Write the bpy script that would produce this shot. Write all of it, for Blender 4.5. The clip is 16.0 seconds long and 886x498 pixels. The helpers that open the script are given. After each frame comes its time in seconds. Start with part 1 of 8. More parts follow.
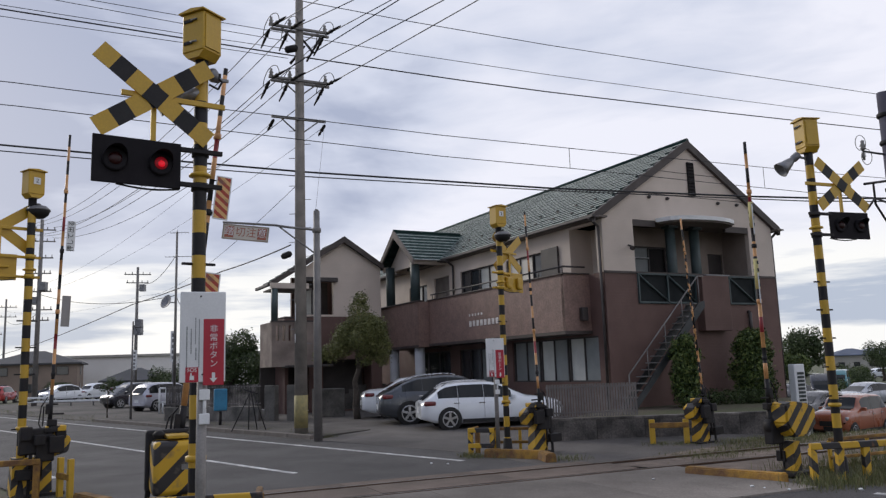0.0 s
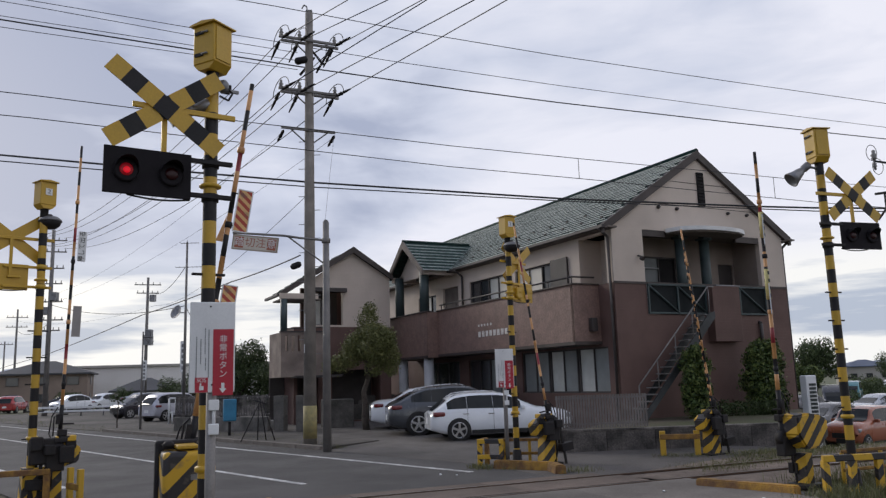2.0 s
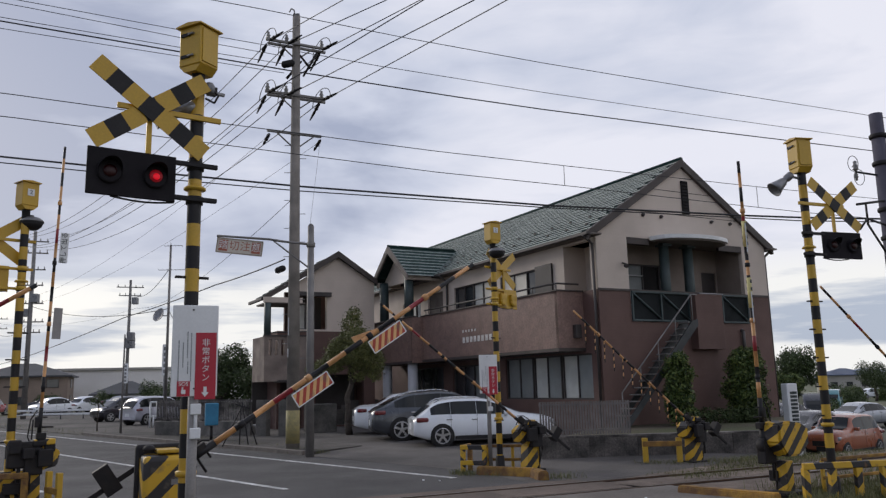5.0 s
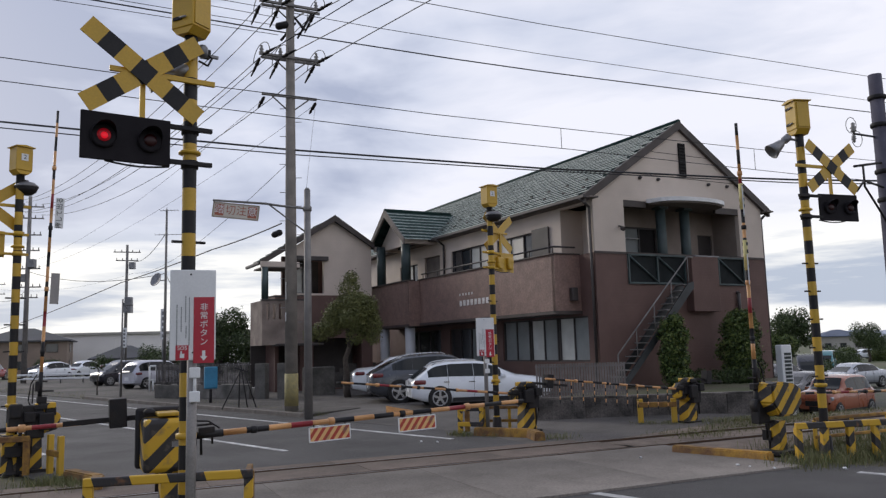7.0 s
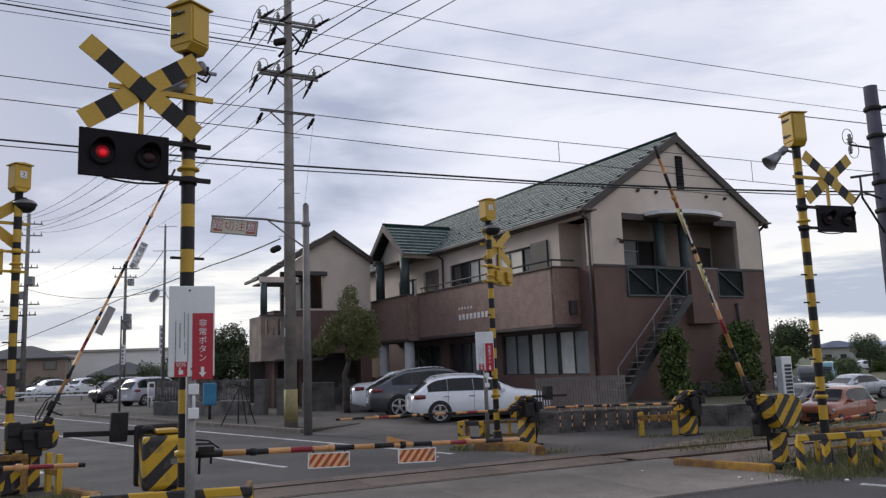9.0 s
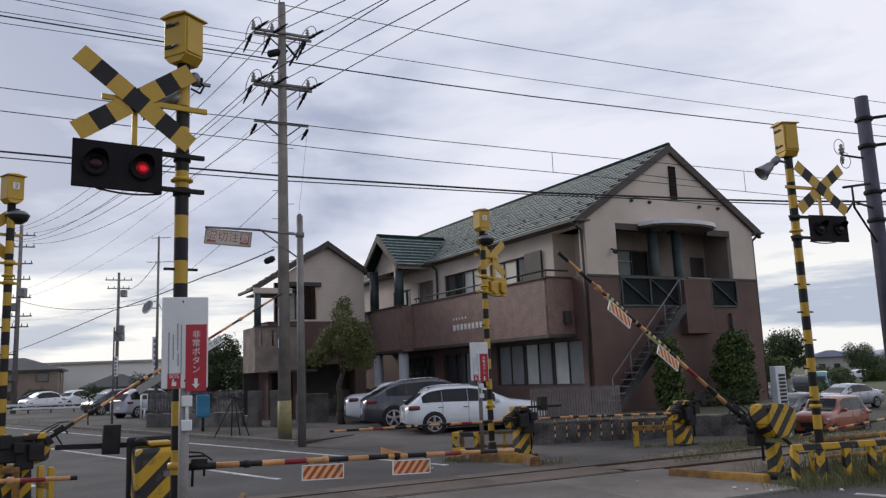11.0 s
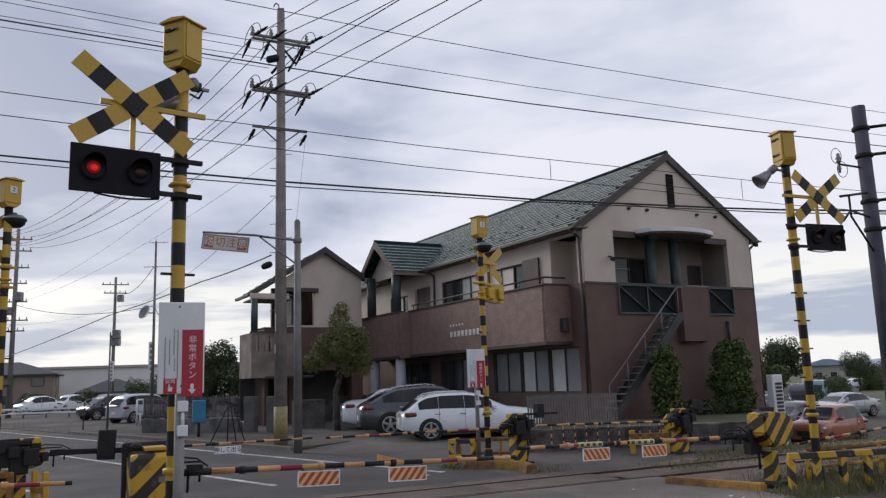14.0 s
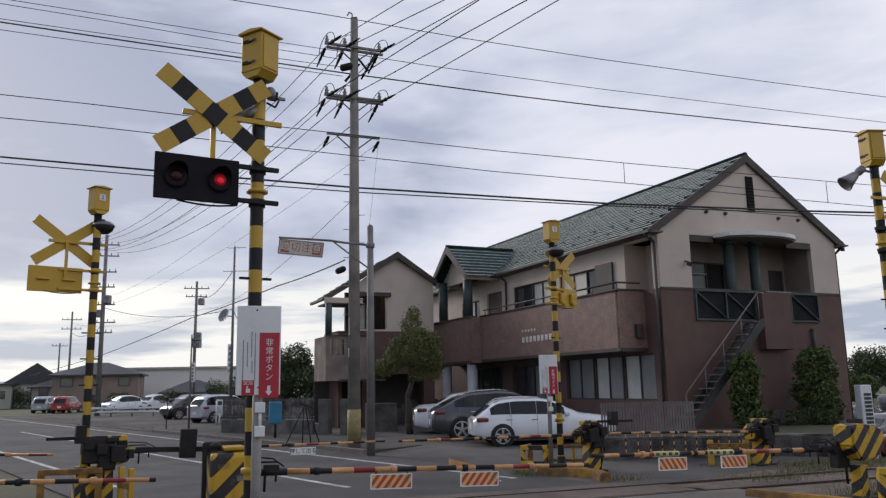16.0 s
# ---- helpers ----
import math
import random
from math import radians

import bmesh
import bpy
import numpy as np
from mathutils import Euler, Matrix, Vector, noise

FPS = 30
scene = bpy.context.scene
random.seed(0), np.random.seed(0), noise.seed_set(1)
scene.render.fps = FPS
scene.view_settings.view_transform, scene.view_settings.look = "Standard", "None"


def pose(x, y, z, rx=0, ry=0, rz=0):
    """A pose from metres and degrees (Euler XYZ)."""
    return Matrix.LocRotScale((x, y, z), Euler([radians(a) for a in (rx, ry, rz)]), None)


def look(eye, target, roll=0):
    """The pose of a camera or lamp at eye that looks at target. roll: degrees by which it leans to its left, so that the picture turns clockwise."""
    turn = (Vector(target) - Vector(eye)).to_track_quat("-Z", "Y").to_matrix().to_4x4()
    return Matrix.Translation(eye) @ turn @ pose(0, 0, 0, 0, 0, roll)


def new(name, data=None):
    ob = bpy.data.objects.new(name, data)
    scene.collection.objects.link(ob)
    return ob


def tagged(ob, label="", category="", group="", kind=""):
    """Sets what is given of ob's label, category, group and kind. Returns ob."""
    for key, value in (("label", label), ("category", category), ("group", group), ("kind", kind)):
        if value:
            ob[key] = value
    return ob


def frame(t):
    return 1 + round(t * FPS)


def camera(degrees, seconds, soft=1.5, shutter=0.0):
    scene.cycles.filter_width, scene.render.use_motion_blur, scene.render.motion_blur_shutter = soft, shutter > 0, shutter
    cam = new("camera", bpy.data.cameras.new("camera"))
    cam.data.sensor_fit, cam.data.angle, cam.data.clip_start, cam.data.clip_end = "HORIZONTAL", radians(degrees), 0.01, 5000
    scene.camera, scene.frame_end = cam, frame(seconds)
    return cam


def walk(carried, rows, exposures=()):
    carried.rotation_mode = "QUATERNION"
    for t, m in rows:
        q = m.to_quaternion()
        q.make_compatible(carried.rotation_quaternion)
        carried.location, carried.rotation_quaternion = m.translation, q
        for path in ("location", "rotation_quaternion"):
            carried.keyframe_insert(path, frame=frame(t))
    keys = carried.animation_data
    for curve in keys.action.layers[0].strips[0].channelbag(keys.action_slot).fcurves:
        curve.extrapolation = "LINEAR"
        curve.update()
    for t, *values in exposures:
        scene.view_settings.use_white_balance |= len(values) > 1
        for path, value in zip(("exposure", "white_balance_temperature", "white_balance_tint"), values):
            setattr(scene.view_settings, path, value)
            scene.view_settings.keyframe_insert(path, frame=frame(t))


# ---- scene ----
EYE = (0.0, 0.0, 1.75)
cam = camera(59.0, 16.0, soft=1.31)
walk(cam, [
    (0, pose(*EYE, 98.72, 1.85, 0.31)),
    (0.5, pose(*EYE, 99.11, 2.05, 0.91)),
    (1, pose(*EYE, 99.06, 2.34, 1.48)),
    (1.5, pose(*EYE, 99.11, 2.41, 1.84)),
    (2, pose(*EYE, 99.50, 1.76, 0.97)),
    (2.5, pose(*EYE, 100.07, 1.68, 0.19)),
    (3, pose(*EYE, 100.42, 1.77, 0.50)),
    (3.5, pose(*EYE, 100.77, 1.65, 1.01)),
    (4, pose(*EYE, 100.73, 1.51, 0.61)),
    (6.5, pose(*EYE, 97.60, 1.42, -0.58)),
    (7, pose(*EYE, 97.20, 1.60, -0.40)),
    (7.5, pose(*EYE, 97.39, 2.32, -0.13)),
    (8, pose(*EYE, 97.75, 2.37, -0.04)),
    (8.5, pose(*EYE, 98.12, 1.99, -0.15)),
    (9, pose(*EYE, 98.23, 2.05, -0.43)),
    (9.5, pose(*EYE, 98.41, 2.20, -0.69)),
    (12, pose(*EYE, 99.17, 2.14, -0.96)),
    (12.5, pose(*EYE, 99.20, 1.82, -0.92)),
    (13, pose(*EYE, 99.29, 1.72, -0.87)),
    (13.5, pose(*EYE, 99.41, 1.81, -0.93)),
    (14, pose(*EYE, 99.45, 1.93, -1.07)),
    (14.5, pose(*EYE, 99.61, 1.83, -1.16)),
    (15, pose(*EYE, 99.72, 1.77, -1.12)),
    (15.5, pose(*EYE, 99.74, 1.52, -0.81)),
    (15.7, pose(*EYE, 99.78, 1.42, 0.02)),
    (15.8, pose(*EYE, 99.82, 1.34, 0.94)),
    (15.9, pose(*EYE, 99.88, 1.22, 2.49)),
    (16, pose(*EYE, 99.94, 1.11, 4.10)),
], exposures=[(0, 0.05), (2.0, 0.0), (3.0, -0.10), (4.2, -0.12), (6.5, 0.10), (8.0, 0.10), (9.5, 0.04), (12, 0.0), (16, -0.04)])

# ---- sky and sun: bright overcast, the sun behind cloud ahead and to the left ----
SUN_ELEV, SUN_AZ = 26.0, 52.0      # degrees above the horizon; degrees left of straight ahead


def build_sky():
    world = bpy.data.worlds.new("overcast_sky")
    scene.world = world
    world.use_nodes = True
    nt = world.node_tree
    nt.nodes.clear()
    N, L = nt.nodes.new, nt.links.new
    out, bg = N("ShaderNodeOutputWorld"), N("ShaderNodeBackground")
    sky = N("ShaderNodeTexSky")
    sky.sky_type, sky.sun_disc = "NISHITA", False
    sky.sun_elevation, sky.sun_rotation = radians(SUN_ELEV), radians(-SUN_AZ)
    sky.dust_density = 4.0
    gain = N("ShaderNodeMix")
    gain.data_type, gain.blend_type = "RGBA", "MULTIPLY"
    gain.inputs[0].default_value = 1.0
    gain.inputs[7].default_value = (0.004, 0.004, 0.004, 1)
    L(sky.outputs[0], gain.inputs[6])
    co, mp = N("ShaderNodeTexCoord"), N("ShaderNodeMapping")
    mp.inputs["Scale"].default_value = (1.0, 1.0, 3.4)
    mp.inputs["Rotation"].default_value = (0.0, radians(10), radians(25))
    L(co.outputs["Generated"], mp.inputs[0])
    n1, n2 = N("ShaderNodeTexNoise"), N("ShaderNodeTexNoise")
    for n, s, d in ((n1, 1.9, 6.0), (n2, 5.5, 8.0)):
        n.inputs["Scale"].default_value, n.inputs["Detail"].default_value = s, d
        n.inputs["Roughness"].default_value = 0.52
        n.inputs["Distortion"].default_value = 0.5
        L(mp.outputs[0], n.inputs["Vector"])
    add = N("ShaderNodeMath")
    add.operation = "MULTIPLY_ADD"
    add.inputs[1].default_value = 0.35
    L(n2.outputs[0], add.inputs[0])
    L(n1.outputs[0], add.inputs[2])
    ramp = N("ShaderNodeValToRGB")
    e = ramp.color_ramp.elements
    e[0].position, e[0].color = 0.52, (0.40, 0.447, 0.595, 1)
    e[1].position, e[1].color = 0.86, (0.865, 0.873, 0.97, 1)
    m = e.new(0.67)
    m.color = (0.635, 0.676, 0.812, 1)
    # the deck is thicker, so darker, towards the left
    side = N("ShaderNodeVectorMath")
    side.operation = "DOT_PRODUCT"
    side.inputs[1].default_value = (0.36, 0.06, -0.11)
    L(co.outputs["Generated"], side.inputs[0])
    tilt = N("ShaderNodeMath")
    tilt.operation = "ADD"
    L(add.outputs[0], tilt.inputs[0])
    L(side.outputs["Value"], tilt.inputs[1])
    L(tilt.outputs[0], ramp.inputs[0])
    # the cloud is lit through from where the sun stands, and pales towards the horizon
    sep = N("ShaderNodeSeparateXYZ")
    L(co.outputs["Generated"], sep.inputs[0])
    low = N("ShaderNodeMapRange")
    low.interpolation_type = "SMOOTHSTEP"
    low.inputs["From Min"].default_value, low.inputs["From Max"].default_value = 0.175, 0.105
    L(sep.outputs[2], low.inputs[0])
    dot = N("ShaderNodeVectorMath")
    dot.operation = "DOT_PRODUCT"
    a = radians(SUN_AZ - 18)
    dot.inputs[1].default_value = (-math.sin(a) * 0.99, math.cos(a) * 0.99, 0.11)
    L(co.outputs["Generated"], dot.inputs[0])
    glow = N("ShaderNodeMapRange")
    glow.interpolation_type = "SMOOTHSTEP"
    glow.inputs["From Min"].default_value, glow.inputs["From Max"].default_value = 0.93, 1.0
    L(dot.outputs["Value"], glow.inputs[0])
    pale = N("ShaderNodeMix")
    pale.data_type = "RGBA"
    pale.inputs[7].default_value = (0.80, 0.80, 0.81, 1)
    # streaks of thick and thin cloud low over the horizon
    mp2, n3, thin = N("ShaderNodeMapping"), N("ShaderNodeTexNoise"), N("ShaderNodeValToRGB")
    mp2.inputs["Scale"].default_value = (1.6, 1.6, 13.0)
    n3.inputs["Scale"].default_value, n3.inputs["Detail"].default_value, n3.inputs["Roughness"].default_value = 1.7, 7.0, 0.55
    L(co.outputs["Generated"], mp2.inputs[0])
    L(mp2.outputs[0], n3.inputs["Vector"])
    L(n3.outputs[0], thin.inputs[0])
    thin.color_ramp.elements[0].position, thin.color_ramp.elements[0].color = 0.43, (0.47, 0.53, 0.645, 1)
    thin.color_ramp.elements[1].position, thin.color_ramp.elements[1].color = 0.55, (0.99, 0.985, 0.965, 1)
    L(thin.outputs[0], pale.inputs[7])
    half = N("ShaderNodeMath")
    half.operation = "MULTIPLY"
    half.inputs[1].default_value = 0.94
    L(low.outputs[0], half.inputs[0])
    L(half.outputs[0], pale.inputs[0])
    L(ramp.outputs[0], pale.inputs[6])
    warm = N("ShaderNodeMix")
    warm.data_type, warm.blend_type = "RGBA", "ADD"
    warm.inputs[7].default_value = (0.08, 0.07, 0.05, 1)
    L(glow.outputs[0], warm.inputs[0])
    L(pale.outputs[2], warm.inputs[6])
    both = N("ShaderNodeMix")
    both.data_type, both.blend_type = "RGBA", "ADD"
    both.inputs[0].default_value = 1.0
    L(warm.outputs[2], both.inputs[6])
    L(gain.outputs[2], both.inputs[7])
    L(both.outputs[2], bg.inputs[0])
    bg.inputs[1].default_value = 0.96
    L(bg.outputs[0], out.inputs[0])


build_sky()
sun_data = bpy.data.lights.new("sun", "SUN")
sun_data.energy, sun_data.angle, sun_data.color = 1.35, radians(20), (1.0, 0.93, 0.83)
sun = new("sun", sun_data)
_a, _e = radians(SUN_AZ), radians(SUN_ELEV)
sun.matrix_world = look((-math.sin(_a) * 60, math.cos(_a) * 60, 40), (0, 0, 40 - 60 * math.tan(_e)))

# ---- materials ----


def mat(name, a, b=None, scale=6.0, rough=0.6, metal=0.0, bump=0.15, fine=60.0, spec=0.5, stain=0.25, random_shade=0.0, wave=None, coat=0.0):
    """A procedural surface: two colours mixed by coarse noise, fine grain, dirt at a large scale, bump."""
    m = bpy.data.materials.new(name)
    m.use_nodes = True
    nt = m.node_tree
    N, L = nt.nodes.new, nt.links.new
    p = nt.nodes["Principled BSDF"]
    b = b or tuple(c * 0.82 for c in a)
    co = N("ShaderNodeTexCoord")
    n1, n2, n3 = N("ShaderNodeTexNoise"), N("ShaderNodeTexNoise"), N("ShaderNodeTexNoise")
    for n, s, d in ((n1, scale, 5.0), (n2, fine, 3.0), (n3, scale * 0.23, 3.0)):
        n.inputs["Scale"].default_value, n.inputs["Detail"].default_value = s, d
        L(co.outputs["Object"], n.inputs["Vector"])
    r1 = N("ShaderNodeMapRange")
    r1.inputs["From Min"].default_value, r1.inputs["From Max"].default_value = 0.35, 0.65
    L(n1.outputs[0], r1.inputs[0])
    mix = N("ShaderNodeMix")
    mix.data_type = "RGBA"
    mix.inputs[6].default_value, mix.inputs[7].default_value = (*a, 1), (*b, 1)
    L(r1.outputs[0], mix.inputs[0])
    grain = N("ShaderNodeMapRange")
    grain.inputs["From Min"].default_value, grain.inputs["From Max"].default_value = 0.3, 0.7
    grain.inputs["To Min"].default_value, grain.inputs["To Max"].default_value = 1 - stain * 0.5, 1 + stain * 0.35
    L(n2.outputs[0], grain.inputs[0])
    dirt = N("ShaderNodeMapRange")
    dirt.inputs["From Min"].default_value, dirt.inputs["From Max"].default_value = 0.35, 0.7
    dirt.inputs["To Min"].default_value, dirt.inputs["To Max"].default_value = 1 - stain, 1 + stain * 0.3
    L(n3.outputs[0], dirt.inputs[0])
    mul = N("ShaderNodeMath")
    mul.operation = "MULTIPLY"
    L(grain.outputs[0], mul.inputs[0])
    L(dirt.outputs[0], mul.inputs[1])
    shade = mul.outputs[0]
    if random_shade:
        inf = N("ShaderNodeObjectInfo")
        rr = N("ShaderNodeMapRange")
        rr.inputs["To Min"].default_value, rr.inputs["To Max"].default_value = 1 - random_shade, 1 + random_shade
        L(inf.outputs["Random"], rr.inputs[0])
        m2 = N("ShaderNodeMath")
        m2.operation = "MULTIPLY"
        L(shade, m2.inputs[0])
        L(rr.outputs[0], m2.inputs[1])
        shade = m2.outputs[0]
    col = N("ShaderNodeVectorMath")
    col.operation = "SCALE"
    L(mix.outputs[2], col.inputs[0])
    L(shade, col.inputs["Scale"])
    L(col.outputs[0], p.inputs["Base Color"])
    rm = N("ShaderNodeMapRange")
    rm.inputs["To Min"].default_value, rm.inputs["To Max"].default_value = max(rough - 0.12, 0.03), min(rough + 0.12, 1)
    L(n1.outputs[0], rm.inputs[0])
    L(rm.outputs[0], p.inputs["Roughness"])
    p.inputs["Metallic"].default_value = metal
    p.inputs["Specular IOR Level"].default_value = spec
    p.inputs["Coat Weight"].default_value = coat
    p.inputs["Coat Roughness"].default_value = 0.06
    if bump:
        bp = N("ShaderNodeBump")
        bp.inputs["Strength"].default_value, bp.inputs["Distance"].default_value = bump, 0.02
        h = n2.outputs[0]
        if wave:
            w = N("ShaderNodeTexWave")
            w.wave_type, w.bands_direction, w.wave_profile = "BANDS", wave[0], "SAW"
            w.inputs["Scale"].default_value, w.inputs["Distortion"].default_value = wave[1], 0.0
            L(co.outputs["Object"], w.inputs["Vector"])
            ad = N("ShaderNodeMath")
            ad.operation = "MULTIPLY_ADD"
            ad.inputs[1].default_value = wave[2]
            L(w.outputs[1], ad.inputs[0])
            L(n2.outputs[0], ad.inputs[2])
            h = ad.outputs[0]
        L(h, bp.inputs["Height"])
        L(bp.outputs[0], p.inputs["Normal"])
    return m


def stripe_mat(name, a, b, period, direction=(1, 0, 1), rough=0.5, duty=0.5, wear=(0.12, 0.10, 0.08)):
    """Painted diagonal stripes with chips and grime, laid in the object's own metres."""
    m = bpy.data.materials.new(name)
    m.use_nodes = True
    nt = m.node_tree
    N, L = nt.nodes.new, nt.links.new
    p = nt.nodes["Principled BSDF"]
    co, dot = N("ShaderNodeTexCoord"), N("ShaderNodeVectorMath")
    dot.operation = "DOT_PRODUCT"
    d = Vector(direction).normalized() / period
    dot.inputs[1].default_value = d
    L(co.outputs["Object"], dot.inputs[0])
    ns = N("ShaderNodeTexNoise")
    ns.inputs["Scale"].default_value, ns.inputs["Detail"].default_value = 9.0, 6.0
    L(co.outputs["Object"], ns.inputs["Vector"])
    fr = N("ShaderNodeMath")
    fr.operation = "FRACT"
    L(dot.outputs["Value"], fr.inputs[0])
    gt = N("ShaderNodeMath")
    gt.operation = "GREATER_THAN"
    gt.inputs[1].default_value = duty
    L(fr.outputs[0], gt.inputs[0])
    mix = N("ShaderNodeMix")
    mix.data_type = "RGBA"
    mix.inputs[6].default_value, mix.inputs[7].default_value = (*a, 1), (*b, 1)
    L(gt.outputs[0], mix.inputs[0])
    ch = N("ShaderNodeMapRange")
    ch.inputs["From Min"].default_value, ch.inputs["From Max"].default_value = 0.56, 0.70
    ch.inputs["To Max"].default_value = 0.7
    L(ns.outputs[0], ch.inputs[0])
    worn = N("ShaderNodeMix")
    worn.data_type = "RGBA"
    worn.inputs[7].default_value = (*wear, 1)
    L(ch.outputs[0], worn.inputs[0])
    L(mix.outputs[2], worn.inputs[6])
    L(worn.outputs[2], p.inputs["Base Color"])
    p.inputs["Roughness"].default_value = rough
    bp = N("ShaderNodeBump")
    bp.inputs["Strength"].default_value, bp.inputs["Distance"].default_value = 0.15, 0.01
    L(ns.outputs[0], bp.inputs["Height"])
    L(bp.outputs[0], p.inputs["Normal"])
    return m


def glass_mat(name, tint, rough=0.04, spec=0.7):
    m = bpy.data.materials.new(name)
    m.use_nodes = True
    p = m.node_tree.nodes["Principled BSDF"]
    p.inputs["Base Color"].default_value = (*tint, 1)
    p.inputs["Roughness"].default_value = rough
    p.inputs["IOR"].default_value = 1.5
    p.inputs["Specular IOR Level"].default_value = spec
    return m


def glow_mat(name, colour, strength, base):
    m = bpy.data.materials.new(name)
    m.use_nodes = True
    p = m.node_tree.nodes["Principled BSDF"]
    p.inputs["Base Color"].default_value = (*base, 1)
    p.inputs["Emission Color"].default_value = (*colour, 1)
    p.inputs["Emission Strength"].default_value = strength
    return m


YEL, BLK = (0.56, 0.335, 0.022), (0.023, 0.021, 0.023)
ORG, RED = (0.66, 0.345, 0.135), (0.31, 0.02, 0.03)
M_yellow = mat("yellow_paint", YEL, (0.50, 0.31, 0.03), 2.5, 0.42, bump=0.04, stain=0.15)
M_dirty_yellow = mat("worn_yellow_paint", (0.46, 0.25, 0.035), (0.17, 0.085, 0.035), 5, 0.7, bump=0.3, stain=0.5)
M_black = mat("black_paint", BLK, (0.018, 0.018, 0.02), 5, 0.5, bump=0.08, stain=0.3, spec=0.25)
M_blackmetal = mat("black_machine_metal", (0.021, 0.020, 0.023), (0.032, 0.028, 0.027), 8, 0.6, 0.1, bump=0.15, spec=0.25)
M_orange = mat("orange_reflective_paint", ORG, (0.55, 0.27, 0.10), 6, 0.4, bump=0.05)
M_red = mat("red_paint", RED, None, 6, 0.4, bump=0.05)
M_sleeve = mat("pale_yellow_film", (0.62, 0.56, 0.24), (0.52, 0.45, 0.18), 7, 0.5, bump=0.04, stain=0.2)
M_gatestripe = stripe_mat("yellow_black_stripe", YEL, BLK, 0.20, (1, 0.6, -1))
M_gatestripe2 = stripe_mat("yellow_black_stripe_mirrored", YEL, BLK, 0.20, (1, -0.6, 1))
M_railstripe = stripe_mat("yellow_black_rail_stripe", YEL, BLK, 0.56, (1, 0, 0.35), wear=(0.22, 0.095, 0.035))
M_panelstripe = stripe_mat("red_orange_stripe", (0.70, 0.42, 0.17), (0.40, 0.05, 0.03), 0.072, (1, 0, -0.75))
M_whitepaint = mat("white_sign_paint", (0.76, 0.77, 0.78), (0.70, 0.71, 0.72), 3, 0.4, bump=0.02, stain=0.08)
M_redpanel = mat("red_sign_panel", (0.44, 0.012, 0.035), (0.40, 0.012, 0.03), 3, 0.4, bump=0.02, stain=0.08)
M_text = mat("sign_white", (0.78, 0.78, 0.78), None, 3, 0.5, bump=0, stain=0.05)
M_faint = mat("grey_small_print", (0.20, 0.22, 0.23), None, 3, 0.6, bump=0, stain=0.05)
M_vent = mat("near_black_louvre", (0.012, 0.010, 0.011), None, 3, 0.6, bump=0.05, spec=0.2)
M_ink = mat("dark_ink", (0.04, 0.05, 0.05), None, 3, 0.6, bump=0, stain=0.05)
M_steel = mat("galvanised_steel", (0.30, 0.30, 0.31), (0.22, 0.22, 0.23), 7, 0.5, 0.6, bump=0.08)
M_greypole = mat("grey_painted_steel", (0.24, 0.228, 0.215), (0.18, 0.17, 0.165), 3, 0.6, 0.2, bump=0.1)
M_concpole = mat("weathered_concrete_pole", (0.31, 0.28, 0.25), (0.22, 0.20, 0.18), 2.5, 0.85, bump=0.25, stain=0.3)
M_rpole = mat("dark_concrete_pole", (0.10, 0.095, 0.13), (0.07, 0.065, 0.09), 2.5, 0.85, bump=0.25, stain=0.3)
M_concrete = mat("worn_concrete", (0.240, 0.212, 0.188), (0.152, 0.133, 0.117), 1.1, 0.9, bump=0.4, fine=35, stain=0.5, random_shade=0.07)
M_rustconc = mat("rust_stained_concrete", (0.205, 0.155, 0.125), (0.130, 0.100, 0.082), 1.6, 0.92, bump=0.4, fine=40, stain=0.5, random_shade=0.05)
M_darkconc = mat("mossy_dark_concrete", (0.19, 0.175, 0.16), (0.095, 0.092, 0.082), 2.2, 0.9, bump=0.4, fine=30, stain=0.45, random_shade=0.12)
M_asphalt = mat("road_asphalt", (0.085, 0.080, 0.079), (0.064, 0.060, 0.060), 0.9, 0.85, bump=0.5, fine=110, stain=0.3)
M_lot = mat("worn_lot_asphalt", (0.154, 0.139, 0.127), (0.103, 0.093, 0.085), 0.7, 0.88, bump=0.5, fine=90, stain=0.4)
M_line = mat("worn_road_marking", (0.66, 0.66, 0.65), (0.36, 0.36, 0.36), 5, 0.7, bump=0.2, fine=80, stain=0.35)
M_oldlot = mat("dusty_dark_asphalt", (0.108, 0.096, 0.086), (0.070, 0.063, 0.056), 0.7, 0.9, bump=0.5, fine=60, stain=0.5)
M_soil = mat("grassy_soil", (0.075, 0.085, 0.032), (0.11, 0.09, 0.06), 0.55, 0.95, bump=0.7, fine=14, stain=0.4)
M_gravel = mat("dark_weedy_gravel", (0.085, 0.080, 0.062), (0.060, 0.066, 0.038), 0.8, 0.95, bump=0.5, fine=30, stain=0.4)
M_field = mat("far_field", (0.075, 0.10, 0.035), (0.14, 0.13, 0.08), 0.05, 0.95, bump=0.2, fine=1.5, stain=0.35)
M_ballast = mat("rusty_ballast", (0.225, 0.175, 0.14), (0.145, 0.112, 0.09), 3, 0.95, bump=0.9, fine=22, stain=0.4)
M_rail = mat("rusty_rail_steel", (0.12, 0.075, 0.05), (0.09, 0.06, 0.045), 9, 0.6, 0.5, bump=0.15)
M_railtop = mat("worn_rail_head", (0.30, 0.28, 0.27), (0.22, 0.19, 0.17), 6, 0.35, 0.9, bump=0.05)
M_beige = mat("beige_siding", (0.66, 0.565, 0.49), (0.60, 0.515, 0.445), 1.2, 0.8, bump=0.25, stain=0.12, wave=("Z", 1.55, 2.2))
